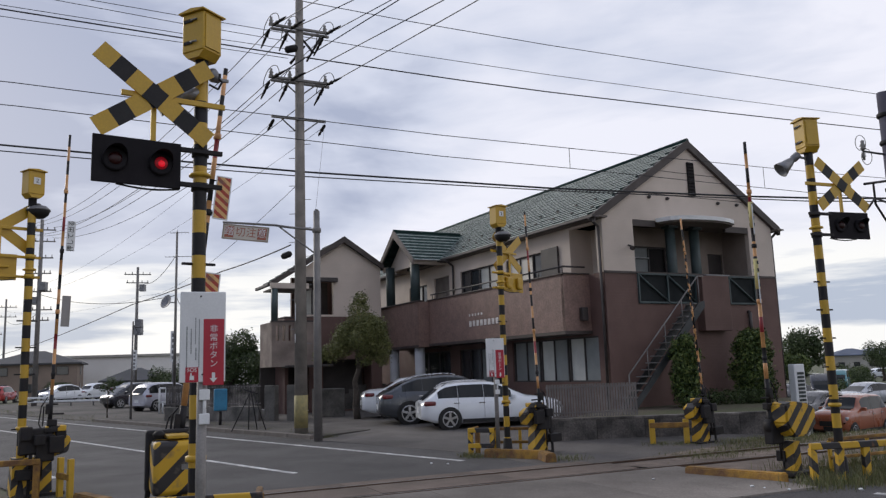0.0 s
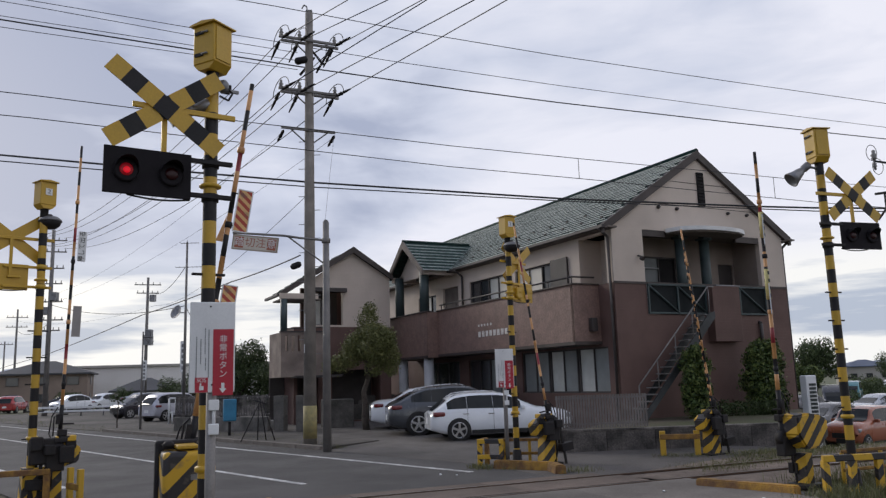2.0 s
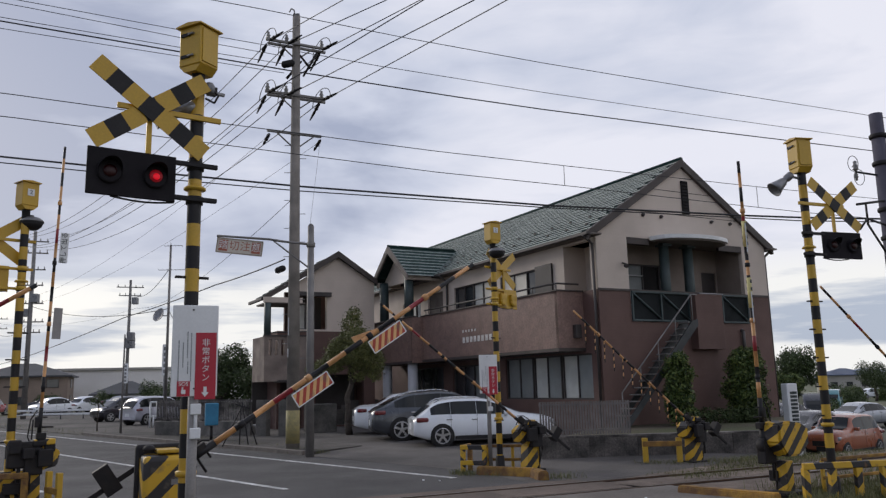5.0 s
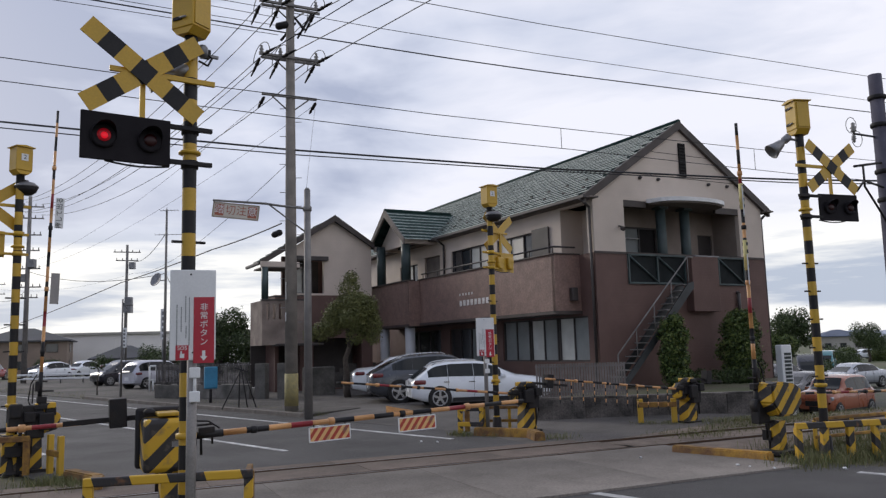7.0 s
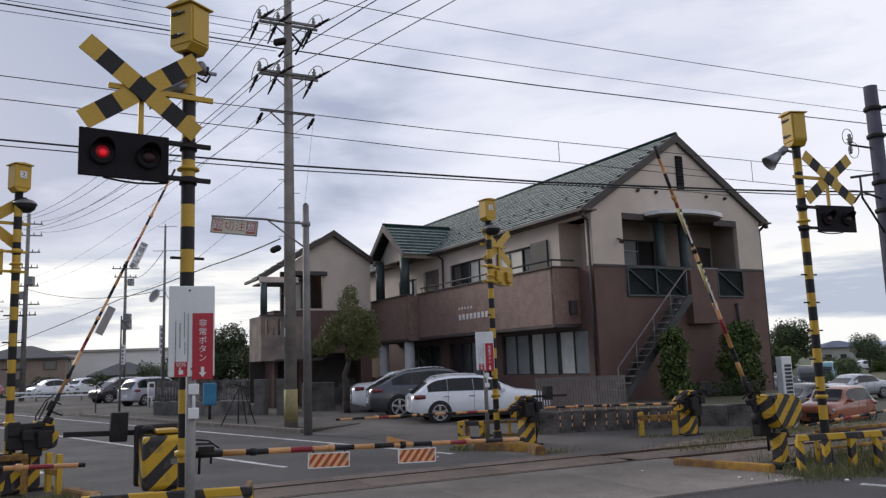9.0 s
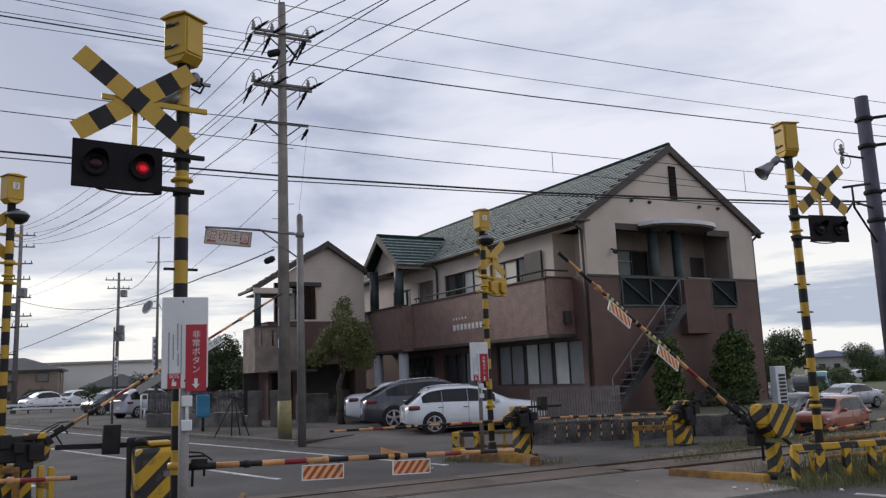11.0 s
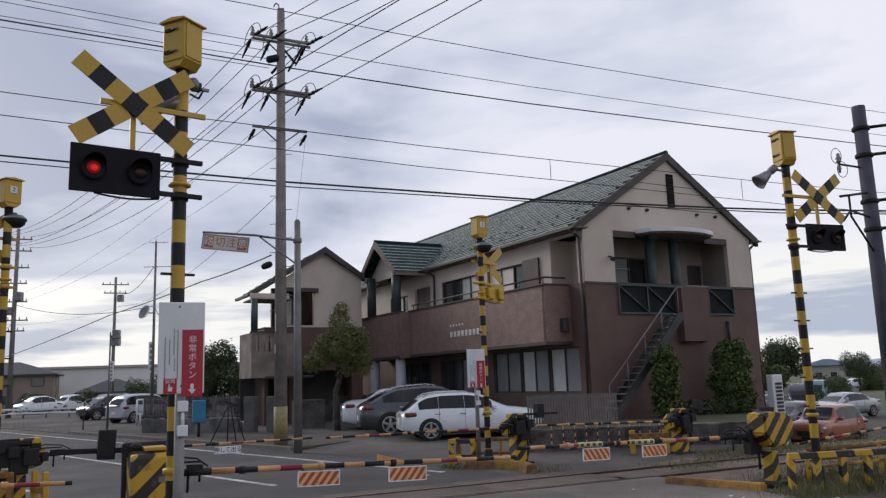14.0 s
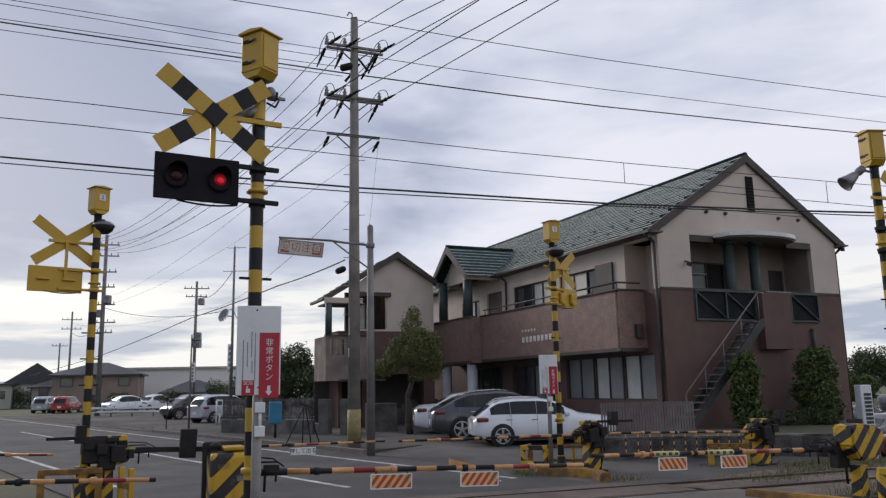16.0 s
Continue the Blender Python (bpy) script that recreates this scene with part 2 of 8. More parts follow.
M_brown = mat("brown_siding", (0.148, 0.084, 0.070), (0.124, 0.071, 0.060), 1.2, 0.7, bump=0.3, stain=0.15, wave=("Z", 3.1, 0.5))
M_browntile = mat("brown_facade_tile", (0.272, 0.170, 0.140), (0.210, 0.132, 0.110), 14, 0.55, bump=0.35, stain=0.2, wave=("Y", 3.2, 0.6))
# porch render with the shade of the deep recess mixed into its colour
M_porch = mat("shade_toned_porch_render", (0.36, 0.295, 0.255), (0.29, 0.235, 0.205), 1.5, 0.85, bump=0.15, stain=0.25)
M_dirtybeige = mat("grimy_beige_render", (0.30, 0.245, 0.21), (0.19, 0.15, 0.13), 1.6, 0.85, bump=0.2, stain=0.4)
M_trim = mat("dark_trim", (0.060, 0.050, 0.048), None, 3, 0.5, bump=0.06)
M_fascia = mat("dark_brown_fascia", (0.072, 0.056, 0.050), None, 3, 0.6, bump=0.08)
M_roof = mat("green_roof_tile", (0.024, 0.052, 0.046), (0.017, 0.038, 0.035), 2.5, 0.75, bump=0.12, spec=0.18, stain=0.15, random_shade=0.06)
# sky glint along the tile edges, painted as a pale colour
M_edgeglint = mat("tile_edge_glint", (0.58, 0.64, 0.62), (0.34, 0.40, 0.385), 7, 0.5, bump=0.05)
M_green = mat("dark_green_paint", (0.052, 0.078, 0.079), (0.040, 0.060, 0.061), 3, 0.5, bump=0.06)
M_soffit = mat("dim_soffit_board", (0.20, 0.17, 0.15), None, 3, 0.8, bump=0.1)
# dark colour that stands for the shade inside unlit rooms
M_inside = mat("room_shade_colour", (0.075, 0.066, 0.062), None, 2, 0.9, bump=0)
M_column = mat("pale_column", (0.60, 0.60, 0.62), (0.52, 0.52, 0.54), 2, 0.7, bump=0.1)
M_window = glass_mat("window_glass", (0.035, 0.038, 0.042), 0.05)
M_blind = mat("pale_window_blind", (0.60, 0.61, 0.58), None, 2, 0.35, bump=0, stain=0.1)
# bright sky mirrored in the upper windows, put in as pane colour
M_skypane = mat("cream_sky_reflection", (0.80, 0.75, 0.66), (0.70, 0.66, 0.58), 2, 0.4, bump=0, stain=0.1)
M_blind2 = mat("grey_window_curtain", (0.26, 0.28, 0.28), None, 2, 0.35, bump=0, stain=0.2)
M_canopy = mat("white_canopy", (0.90, 0.90, 0.89), None, 2, 0.4, bump=0.03)
M_fence = mat("pale_grey_fence", (0.36, 0.34, 0.33), (0.30, 0.285, 0.275), 4, 0.6, 0.2, bump=0.05)
M_slat = mat("weathered_grey_slat", (0.19, 0.172, 0.165), (0.14, 0.128, 0.122), 4, 0.6, 0.1, bump=0.05)
M_railpanel = mat("smoky_green_panel", (0.020, 0.024, 0.025), (0.015, 0.018, 0.019), 3, 0.65, bump=0.02, spec=0.1)
M_bark = mat("tree_bark", (0.075, 0.060, 0.048), (0.05, 0.04, 0.032), 12, 0.95, bump=0.6, fine=30)
M_rubber = mat("tyre_rubber", (0.025, 0.024, 0.024), None, 8, 0.85, bump=0.1)
M_rim = mat("alloy_rim", (0.55, 0.55, 0.56), (0.45, 0.45, 0.46), 6, 0.3, 0.8, bump=0.02)
M_carglass = glass_mat("tinted_car_glass", (0.010, 0.012, 0.013), 0.04, 0.35)
M_tail = mat("red_tail_lamp", (0.20, 0.012, 0.016), (0.15, 0.01, 0.012), 6, 0.3, bump=0, coat=0.8)
M_headlamp = mat("clear_head_lamp", (0.55, 0.57, 0.6), None, 6, 0.15, 0.4, bump=0, coat=1.0)
M_chrome = mat("chrome_trim", (0.7, 0.7, 0.7), None, 6, 0.15, 1.0, bump=0)
M_wire = mat("black_cable", (0.03, 0.03, 0.034), None, 4, 0.6, bump=0)
M_insul = mat("glazed_insulator", (0.30, 0.29, 0.28), (0.2, 0.19, 0.18), 6, 0.25, bump=0)
M_blue = mat("sky_blue_plastic", (0.04, 0.26, 0.45), None, 5, 0.5, bump=0.05)
M_lampglow = glow_mat("lit_red_lamp", (1.0, 0.004, 0.025), 0.50, (0.25, 0.01, 0.01))
M_lampdim = glow_mat("dim_red_lamp", (1.0, 0.004, 0.03), 0.09, (0.12, 0.005, 0.006))
M_lampblack = mat("matt_lamp_black", (0.020, 0.018, 0.021), (0.016, 0.014, 0.017), 5, 0.7, bump=0.04, spec=0.12)
M_lampoff = mat("unlit_red_lens", (0.03, 0.003, 0.004), None, 8, 0.35, bump=0, spec=0.3)
M_wall_plain = mat("far_plaster", (0.46, 0.44, 0.40), (0.38, 0.36, 0.33), 0.4, 0.9, bump=0.05)
M_darkroof = mat("dark_roof_tile", (0.045, 0.047, 0.055), (0.06, 0.06, 0.065), 1.5, 0.6, bump=0.3, fine=10)
# cladding whitened so that its colour holds the distance haze
M_factory = mat("hazed_far_cladding", (0.90, 0.87, 0.84), (0.85, 0.81, 0.78), 0.3, 0.8, bump=0.05)
# blue haze of the distance is painted into the hills' colour
M_hill = mat("hill_haze_colour", (0.42, 0.46, 0.54), (0.38, 0.42, 0.50), 0.004, 1.0, bump=0, fine=0.02, stain=0.1)


def leaf_mat(name, a, b, dark):
    m = bpy.data.materials.new(name)
    m.use_nodes = True
    nt = m.node_tree
    N, L = nt.nodes.new, nt.links.new
    p = nt.nodes["Principled BSDF"]
    g = N("ShaderNodeNewGeometry")
    rp = N("ShaderNodeValToRGB")
    e = rp.color_ramp.elements
    e[0].color, e[1].color = (*dark, 1), (*b, 1)
    mid = e.new(0.5)
    mid.color = (*a, 1)
    L(g.outputs["Random Per Island"], rp.inputs[0])
    L(rp.outputs[0], p.inputs["Base Color"])
    p.inputs["Roughness"].default_value = 0.55
    p.inputs["Specular IOR Level"].default_value = 0.3
    return m


M_leaf = leaf_mat("olive_leaves", (0.125, 0.140, 0.046), (0.20, 0.195, 0.070), (0.075, 0.082, 0.030))
M_leaf2 = leaf_mat("deep_green_leaves", (0.050, 0.075, 0.026), (0.085, 0.115, 0.04), (0.026, 0.04, 0.015))
M_leaf3 = leaf_mat("fresh_green_leaves", (0.056, 0.094, 0.022), (0.155, 0.185, 0.050), (0.018, 0.030, 0.010))
M_grass = leaf_mat("roadside_grass", (0.125, 0.145, 0.052), (0.22, 0.19, 0.10), (0.085, 0.09, 0.034))

# ---- mesh helpers ----


def box(bm, c, s, mi=0, rz=0.0, bev=0.0, rot=None):
    m = Matrix.Translation(c) @ (rot or Matrix.Rotation(radians(rz), 4, "Z")) @ Matrix.Diagonal((*s, 1))
    g = bmesh.ops.create_cube(bm, size=1.0, matrix=m)
    faces = {f for v in g["verts"] for f in v.link_faces}
    for f in faces:
        f.material_index = mi
    if bev:
        r = bmesh.ops.bevel(bm, geom=list({e for f in faces for e in f.edges}), offset=bev, segments=2, affect="EDGES", profile=0.6)
        for f in r["faces"]:
            f.material_index = mi
            f.smooth = True


def cyl(bm, p0, p1, r0, r1=None, seg=12, mi=0, caps=True):
    p0, p1 = Vector(p0), Vector(p1)
    r1 = r0 if r1 is None else r1
    q = (p1 - p0).to_track_quat("Z", "Y")
    rings = []
    for p, r in ((p0, r0), (p1, r1)):
        rings.append([bm.verts.new(p + q @ Vector((r * math.cos(k * math.tau / seg), r * math.sin(k * math.tau / seg), 0))) for k in range(seg)])
    for k in range(seg):
        f = bm.faces.new((rings[0][k], rings[0][(k + 1) % seg], rings[1][(k + 1) % seg], rings[1][k]))
        f.material_index, f.smooth = mi, True
    if caps:
        bm.faces.new(rings[0][::-1]).material_index = mi
        bm.faces.new(rings[1]).material_index = mi


def tube(bm, pts, r, seg=6, mi=0):
    for a, b in zip(pts[:-1], pts[1:]):
        cyl(bm, a, b, r, r, seg, mi)


def lathe(bm, prof, seg=20, mi=0, m=None, caps=True):
    """Turns a profile of (radius, height) round z."""
    m = m or Matrix()
    rings = []
    for r, z in prof:
        rings.append([bm.verts.new(m @ Vector((r * math.cos(k * math.tau / seg), r * math.sin(k * math.tau / seg), z))) for k in range(seg)])
    for a, b in zip(rings[:-1], rings[1:]):
        for k in range(seg):
            f = bm.faces.new((a[k], a[(k + 1) % seg], b[(k + 1) % seg], b[k]))
            f.material_index, f.smooth = mi, True
    if caps:
        bm.faces.new(rings[0][::-1]).material_index = mi
        bm.faces.new(rings[-1]).material_index = mi


def prism(bm, pts, axis, a, b, mi=0):
    """Extrudes a polygon given in the two other axes along axis from a to b."""
    def at(p, t):
        return {"x": (t, p[0], p[1]), "y": (p[0], t, p[1]), "z": (p[0], p[1], t)}[axis]
    lo, hi = [bm.verts.new(at(p, a)) for p in pts], [bm.verts.new(at(p, b)) for p in pts]
    fs = [bm.faces.new(lo[::-1]), bm.faces.new(hi)]
    for k in range(len(pts)):
        n = (k + 1) % len(pts)
        fs.append(bm.faces.new((lo[k], lo[n], hi[n], hi[k])))
    for f in fs:
        f.material_index = mi
    bmesh.ops.recalc_face_normals(bm, faces=fs)


def finish(name, bm, mats):
    bmesh.ops.remove_doubles(bm, verts=bm.verts, dist=1e-5)
    bmesh.ops.recalc_face_normals(bm, faces=bm.faces)
    me = bpy.data.meshes.new(name)
    bm.to_mesh(me)
    bm.free()
    for m in (mats if isinstance(mats, (list, tuple)) else [mats]):
        me.materials.append(m)
    return me


def part(name, bm, material, parent, label="", m=None):
    ob = new(name, finish(name, bm, material))
    ob.parent = parent
    if m is not None:
        ob.matrix_basis = m
    return tagged(ob, label)


def thing(name, m, label, category, group="", kind=""):
    ob = new(name)
    ob.empty_display_size = 0.2
    ob.matrix_basis = m
    return tagged(ob, label, category, group, kind)


def solo(name, bm, material, label, category, m=None, kind="", group=""):
    ob = new(name, finish(name, bm, material))
    if m is not None:
        ob.matrix_basis = m
    return tagged(ob, label, category, group, kind)


def B():
    return bmesh.new()


def text_part(body, size, material, parent, m, name="lettering", spacing=1.0, label=""):
    """Raised lettering: flat characters with a hair of thickness, centred on m."""
    c = bpy.data.curves.new("lettering", "FONT")
    c.body, c.size, c.extrude, c.align_x, c.align_y, c.space_line = body, size, 0.0015, "CENTER", "CENTER", spacing
    tmp = new("lettering_curve", c)
    bpy.context.view_layer.update()
    me = bpy.data.meshes.new_from_object(tmp.evaluated_get(bpy.context.evaluated_depsgraph_get()))
    bpy.data.objects.remove(tmp)
    me.materials.clear()
    me.materials.append(material)
    ob = new(name, me)
    ob.parent = parent
    ob.matrix_basis = m
    return tagged(ob, label)

# ---- the lie of the land ----
TRACK_YAW, ROAD_YAW, HOUSE_YAW = 24.0, 42.0, 28.0
TD = Vector((math.cos(radians(TRACK_YAW)), math.sin(radians(TRACK_YAW)), 0))      # along the track
TN = Vector((-TD.y, TD.x, 0))                                                    # across the track, away from the eye
RD = Vector((-math.sin(radians(ROAD_YAW)), math.cos(radians(ROAD_YAW)), 0))       # along the road
RN = Vector((RD.y, -RD.x, 0))                                                    # across the road, to its far side
ROAD_O = Vector((-2.57, 14.15, 0))                                               # a point of the centre line
HOUSE_O = Vector((4.94, 23.96, 0))
HM = Matrix.Translation(HOUSE_O) @ Matrix.Rotation(radians(HOUSE_YAW), 4, "Z")
HM_INV = HM.inverted()
TRACK_N = 11.36


def smooth(t):
    t = min(max(t, 0.0), 1.0)
    return t * t * (3 - 2 * t)


def land(x, y):
    """Height of the open ground: level by the road, falling to the fields beside the house."""
    p = HM_INV @ Vector((x, y, 0))
    q = Vector((x, y, 0))
    fall = smooth((q.dot(TN) - 12.9) / 3.0) * smooth((q.dot(TD) - 13.9) / 3.5)
    far = min(max(p.y, 0) * 0.011, 2.2)
    return -0.03 - fall * (1.15 + far)


def build_ground():
    xs = sorted({*[-3000, -1500, -700, -350, -180, -110, -70, 70, 110, 180, 350, 700, 1500, 3000], *[-48 + 4 * k for k in range(8)], *[-16 + 1.0 * k for k in range(50)], *[36 + 4 * k for k in range(9)]})
    ys = sorted({*[-2000, -600, -150, -40, -12, 100, 130, 170, 230, 320, 480, 800, 1500, 3200], *[0 + 1.0 * k for k in range(46)], *[48 + 5 * k for k in range(10)]})
    verts = [(x, y, land(x, y)) for y in ys for x in xs]
    w = len(xs)
    faces = [(j * w + i, j * w + i + 1, (j + 1) * w + i + 1, (j + 1) * w + i) for j in range(len(ys) - 1) for i in range(w - 1)]
    me = bpy.data.meshes.new("ground")
    me.from_pydata(verts, [], faces)
    me.materials.append(M_soil)
    me.materials.append(M_field)
    me.materials.append(M_gravel)
    for p in me.polygons:
        c = p.center
        q = HM_INV @ Vector(c)
        p.material_index = 2 if (9.5 < q.x < 34 and -2.5 < q.y < 24) else 1 if (c.y > 46 or abs(c.x) > 44) else 0
        p.use_smooth = True
    tagged(new("ground", me), "uneven grassy earth with bare brown patches", "ground", kind="structure")


def strip(bm, a, b, half, z, mi=0, n=1):
    """A flat band from a to b with a little thickness."""
    a, b = Vector(a), Vector(b)
    d = (b - a).normalized()
    s = Vector((d.y, -d.x, 0)) * half
    q = [a - s, a + s, b + s, b - s]
    lo, hi = [bm.verts.new((p.x, p.y, z - 0.02)) for p in q], [bm.verts.new((p.x, p.y, z)) for p in q]
    bm.faces.new(hi).material_index = mi
    for k in range(4):
        bm.faces.new((lo[k], lo[(k + 1) % 4], hi[(k + 1) % 4], hi[k])).material_index = mi


def road_pt(s, off=0.0):
    return ROAD_O + RD * s + RN * off


def poly(bm, pts, z0, mi=0, thick=0.03):
    """A slab over a polygon; z0 may be one height or one for each corner."""
    zs = z0 if isinstance(z0, (list, tuple)) else [z0] * len(pts)
    hi = [bm.verts.new((p[0], p[1], z)) for p, z in zip(pts, zs)]
    lo = [bm.verts.new((p[0], p[1], z - thick)) for p, z in zip(pts, zs)]
    bm.faces.new(hi).material_index = mi
    for k in range(len(pts)):
        n = (k + 1) % len(pts)
        bm.faces.new((lo[k], lo[n], hi[n], hi[k])).material_index = mi


def build_road():
    bm = B()
    strip(bm, road_pt(-60), road_pt(150), 4.05, 0.0)
    tagged(new("road", finish("road", bm, M_asphalt)), "grey worn asphalt two-lane road", "road", kind="structure")
    marks = [(0.3, 30, 0.0, 0.06), (36, 46, 0.0, 0.06), (52, 62, 0.0, 0.06), (-0.9, 120, 2.96, 0.065), (3.6, 120, -3.05, 0.065),
             (-14, -5.9, 0.15, 0.07), (-24, -8.13, 3.42, 0.07), (68, 78, 0.0, 0.06)]
    for s0, s1, off, half in marks:
        bm = B()
        strip(bm, road_pt(s0, off), road_pt(s1, off), half, 0.005)
        tagged(new("road_marking", finish("road_marking", bm, M_line)), "worn white painted road line", "road line", "road lines", "structure")
    # car park and yard entrance beside the house
    bm = B()
    h = lambda u, v: HM @ Vector((u, v, 0))
    a = [road_pt(-0.4, 4.0), road_pt(24, 4.0), h(-9.5, 18), h(-0.2, 14), h(-0.2, -4.6), (7.7, 18.5, 0), (5.0, 16.2, 0), (1.9, 13.6, 0)]
    poly(bm, [(p[0], p[1]) for p in a], [0.004, 0.004, 0.15, 0.15, 0.10, 0.0, 0.0, 0.0])
    tagged(new("parking_lot", finish("parking_lot", bm, M_lot)), "patched dark asphalt car park", "parking lot", kind="structure")
    bm = B()
    poly(bm, [tuple(road_pt(s, o))[:2] for s, o in ((24, 4.2), (24, 30), (62, 34), (62, 4.2))], 0.0)
    tagged(new("parking_lot", finish("parking_lot", bm, M_oldlot)), "wide grey asphalt car park behind the verge", "parking lot", kind="structure")
    # pavement kerb along the far side of the road
    for k in range(14):
        bm = B()
        s0 = 6.2 + k * 1.25
        a = road_pt(s0 + 0.62, 4.12)
        box(bm, (0, 0, 0), (0.16, 1.23, 0.16), bev=0.015)
        tagged(new("kerb_stone", finish("kerb_stone", bm, M_concrete)), "weathered concrete kerb stone", "kerb", "kerb stones", "structure").matrix_basis = Matrix.Translation((a.x, a.y, 0.035)) @ Matrix.Rotation(radians(ROAD_YAW), 4, "Z")
    bm = B()
    poly(bm, [tuple(road_pt(s, o))[:2] for s, o in ((6.0, 4.2), (23.8, 4.2), (23.8, 6.6), (6.6, 6.3))], 0.09, thick=0.1)
    tagged(new("pavement", finish("pavement", bm, M_oldlot)), "narrow raised asphalt pavement", "pavement", kind="structure")


def track_pt(s, n):
    return TD * s + TN * n


def build_track():
    bm = B()
    strip(bm, track_pt(-70, TRACK_N), track_pt(-4.6, TRACK_N), 2.1, 0.0)
    strip(bm, track_pt(7.55, TRACK_N), track_pt(120, TRACK_N), 1.85, 0.0)
    tagged(new("trackbed", finish("trackbed", bm, M_ballast)), "rusty brown ballast bed of the railway", "ballast", kind="structure")
    for side in (-1, 1):
        n = TRACK_N + side * 0.5335
        m = Matrix.Translation(track_pt(20, n)) @ Matrix.Rotation(radians(TRACK_YAW), 4, "Z")
        rail = thing("rail", m, "rusty steel rail with a worn bright head", "rail", "rails")
        bm = B()
        box(bm, (0, 0, -0.03), (180, 0.12, 0.02))
        box(bm, (0, 0, -0.005), (180, 0.02, 0.04))
        box(bm, (0, 0, 0.02), (180, 0.065, 0.03), bev=0.006)
        part("rail_body", bm, M_rail, rail)
        bm = B()
        box(bm, (0, 0, 0.0365), (180, 0.035, 0.003))
        part("rail_head", bm, M_railtop, rail, "bright worn running surface")
    # concrete slabs of the crossing deck, between and beside the rails
    rows = [(TRACK_N - 3.4, TRACK_N - 0.585), (TRACK_N - 0.42, TRACK_N + 0.42), (TRACK_N + 0.585, TRACK_N + 0.95)]
    deck = thing("crossing_deck", Matrix.Translation(track_pt(0, TRACK_N)) @ Matrix.Rotation(radians(TRACK_YAW), 4, "Z"), "worn concrete slabs paving the rail crossing", "crossing deck", kind="structure")
    rnd = random.Random(3)
    for r, (n0, n1) in enumerate(rows):
        mid = (n0 + n1) / 2 - TRACK_N
        s = -5.2 - mid * 0.32
        end = 7.0
        while s < end:
            ln = 2.25
            bm = B()
            box(bm, (0, 0, 0), (ln - 0.006, (n1 - n0), 0.10), bev=0.004)
            part("slab", bm, M_concrete if r == 0 else M_rustconc, deck, m=pose(s + ln / 2, mid, -0.020 + rnd.uniform(-0.002, 0.002)))
            s += ln


build_ground()
build_road()
build_track()

# ---- the two-storey house beside the car park ----


def wall_with_holes(bm, axis, plane0, plane1, a0, a1, z0, z1, holes, mi=0):
    """A wall slab with rectangular openings: (a, a, z, z) each, along the wall and upwards."""
    cs = sorted({a0, a1, *[h[0] for h in holes], *[h[1] for h in holes]})
    zs = sorted({z0, z1, *[h[2] for h in holes], *[h[3] for h in holes]})
    for i in range(len(cs) - 1):
        for j in range(len(zs) - 1):
            c, z = (cs[i] + cs[i + 1]) / 2, (zs[j] + zs[j + 1]) / 2
            if any(h[0] < c < h[1] and h[2] < z < h[3] for h in holes):
                continue
            p, t = (plane0 + plane1) / 2, abs(plane1 - plane0)
            if axis == "x":      # the wall runs along x
                box(bm, (c, p, z), (cs[i + 1] - cs[i], t, zs[j + 1] - zs[j]), mi)
            else:
                box(bm, (p, c, z), (t, cs[i + 1] - cs[i], zs[j + 1] - zs[j]), mi)


def window_unit(parent, axis, p, a0, a1, z0, z1, out, panes, name="window", frame=M_trim, depth=0.08):
    """A framed window: frame bars, and panes, some coloured as a blind, a curtain or reflected sky."""
    def b(bm, ca, cz, sa, sz, off, t):
        c = (ca, p + out * off, cz) if axis == "x" else (p + out * off, ca, cz)
        box(bm, c, (sa, t, sz) if axis == "x" else (t, sa, sz))
    win = B()
    w, n = 0.05, len(panes)
    ring = []
    for off in (-depth / 2, depth / 2):
        for i in (0, w):
            pts = ((a0 + i, z0 + i), (a1 - i, z0 + i), (a1 - i, z1 - i), (a0 + i, z1 - i))
            ring.append([win.verts.new((a, p + off, z) if axis == "x" else (p + off, a, z)) for a, z in pts])
    for k in range(4):
        q = (k + 1) % 4
        for A, C in ((0, 1), (2, 3), (0, 2), (1, 3)):
            win.faces.new((ring[A][k], ring[A][q], ring[C][q], ring[C][k]))
    bmesh.ops.recalc_face_normals(win, faces=win.faces[:])
    win = part(name, win, frame, parent, "dark aluminium window frame")
    for k in range(1, n):
        bm = B()
        b(bm, a0 + w / 2 + (a1 - a0 - w) * k / n, (z0 + z1) / 2, 0.045, z1 - z0 - 2 * w, 0, depth * 0.9)
        part("mullion", bm, frame, win)
    for k, kind in enumerate(panes):
        ca, sa = a0 + (a1 - a0) * (k + 0.5) / n, (a1 - a0) / n - 0.05
        bm = B()
        b(bm, ca, (z0 + z1) / 2, sa, z1 - z0 - 2 * w, -0.01 - 0.012 * (k % 2), 0.006)
        part("pane", bm, kind, win)


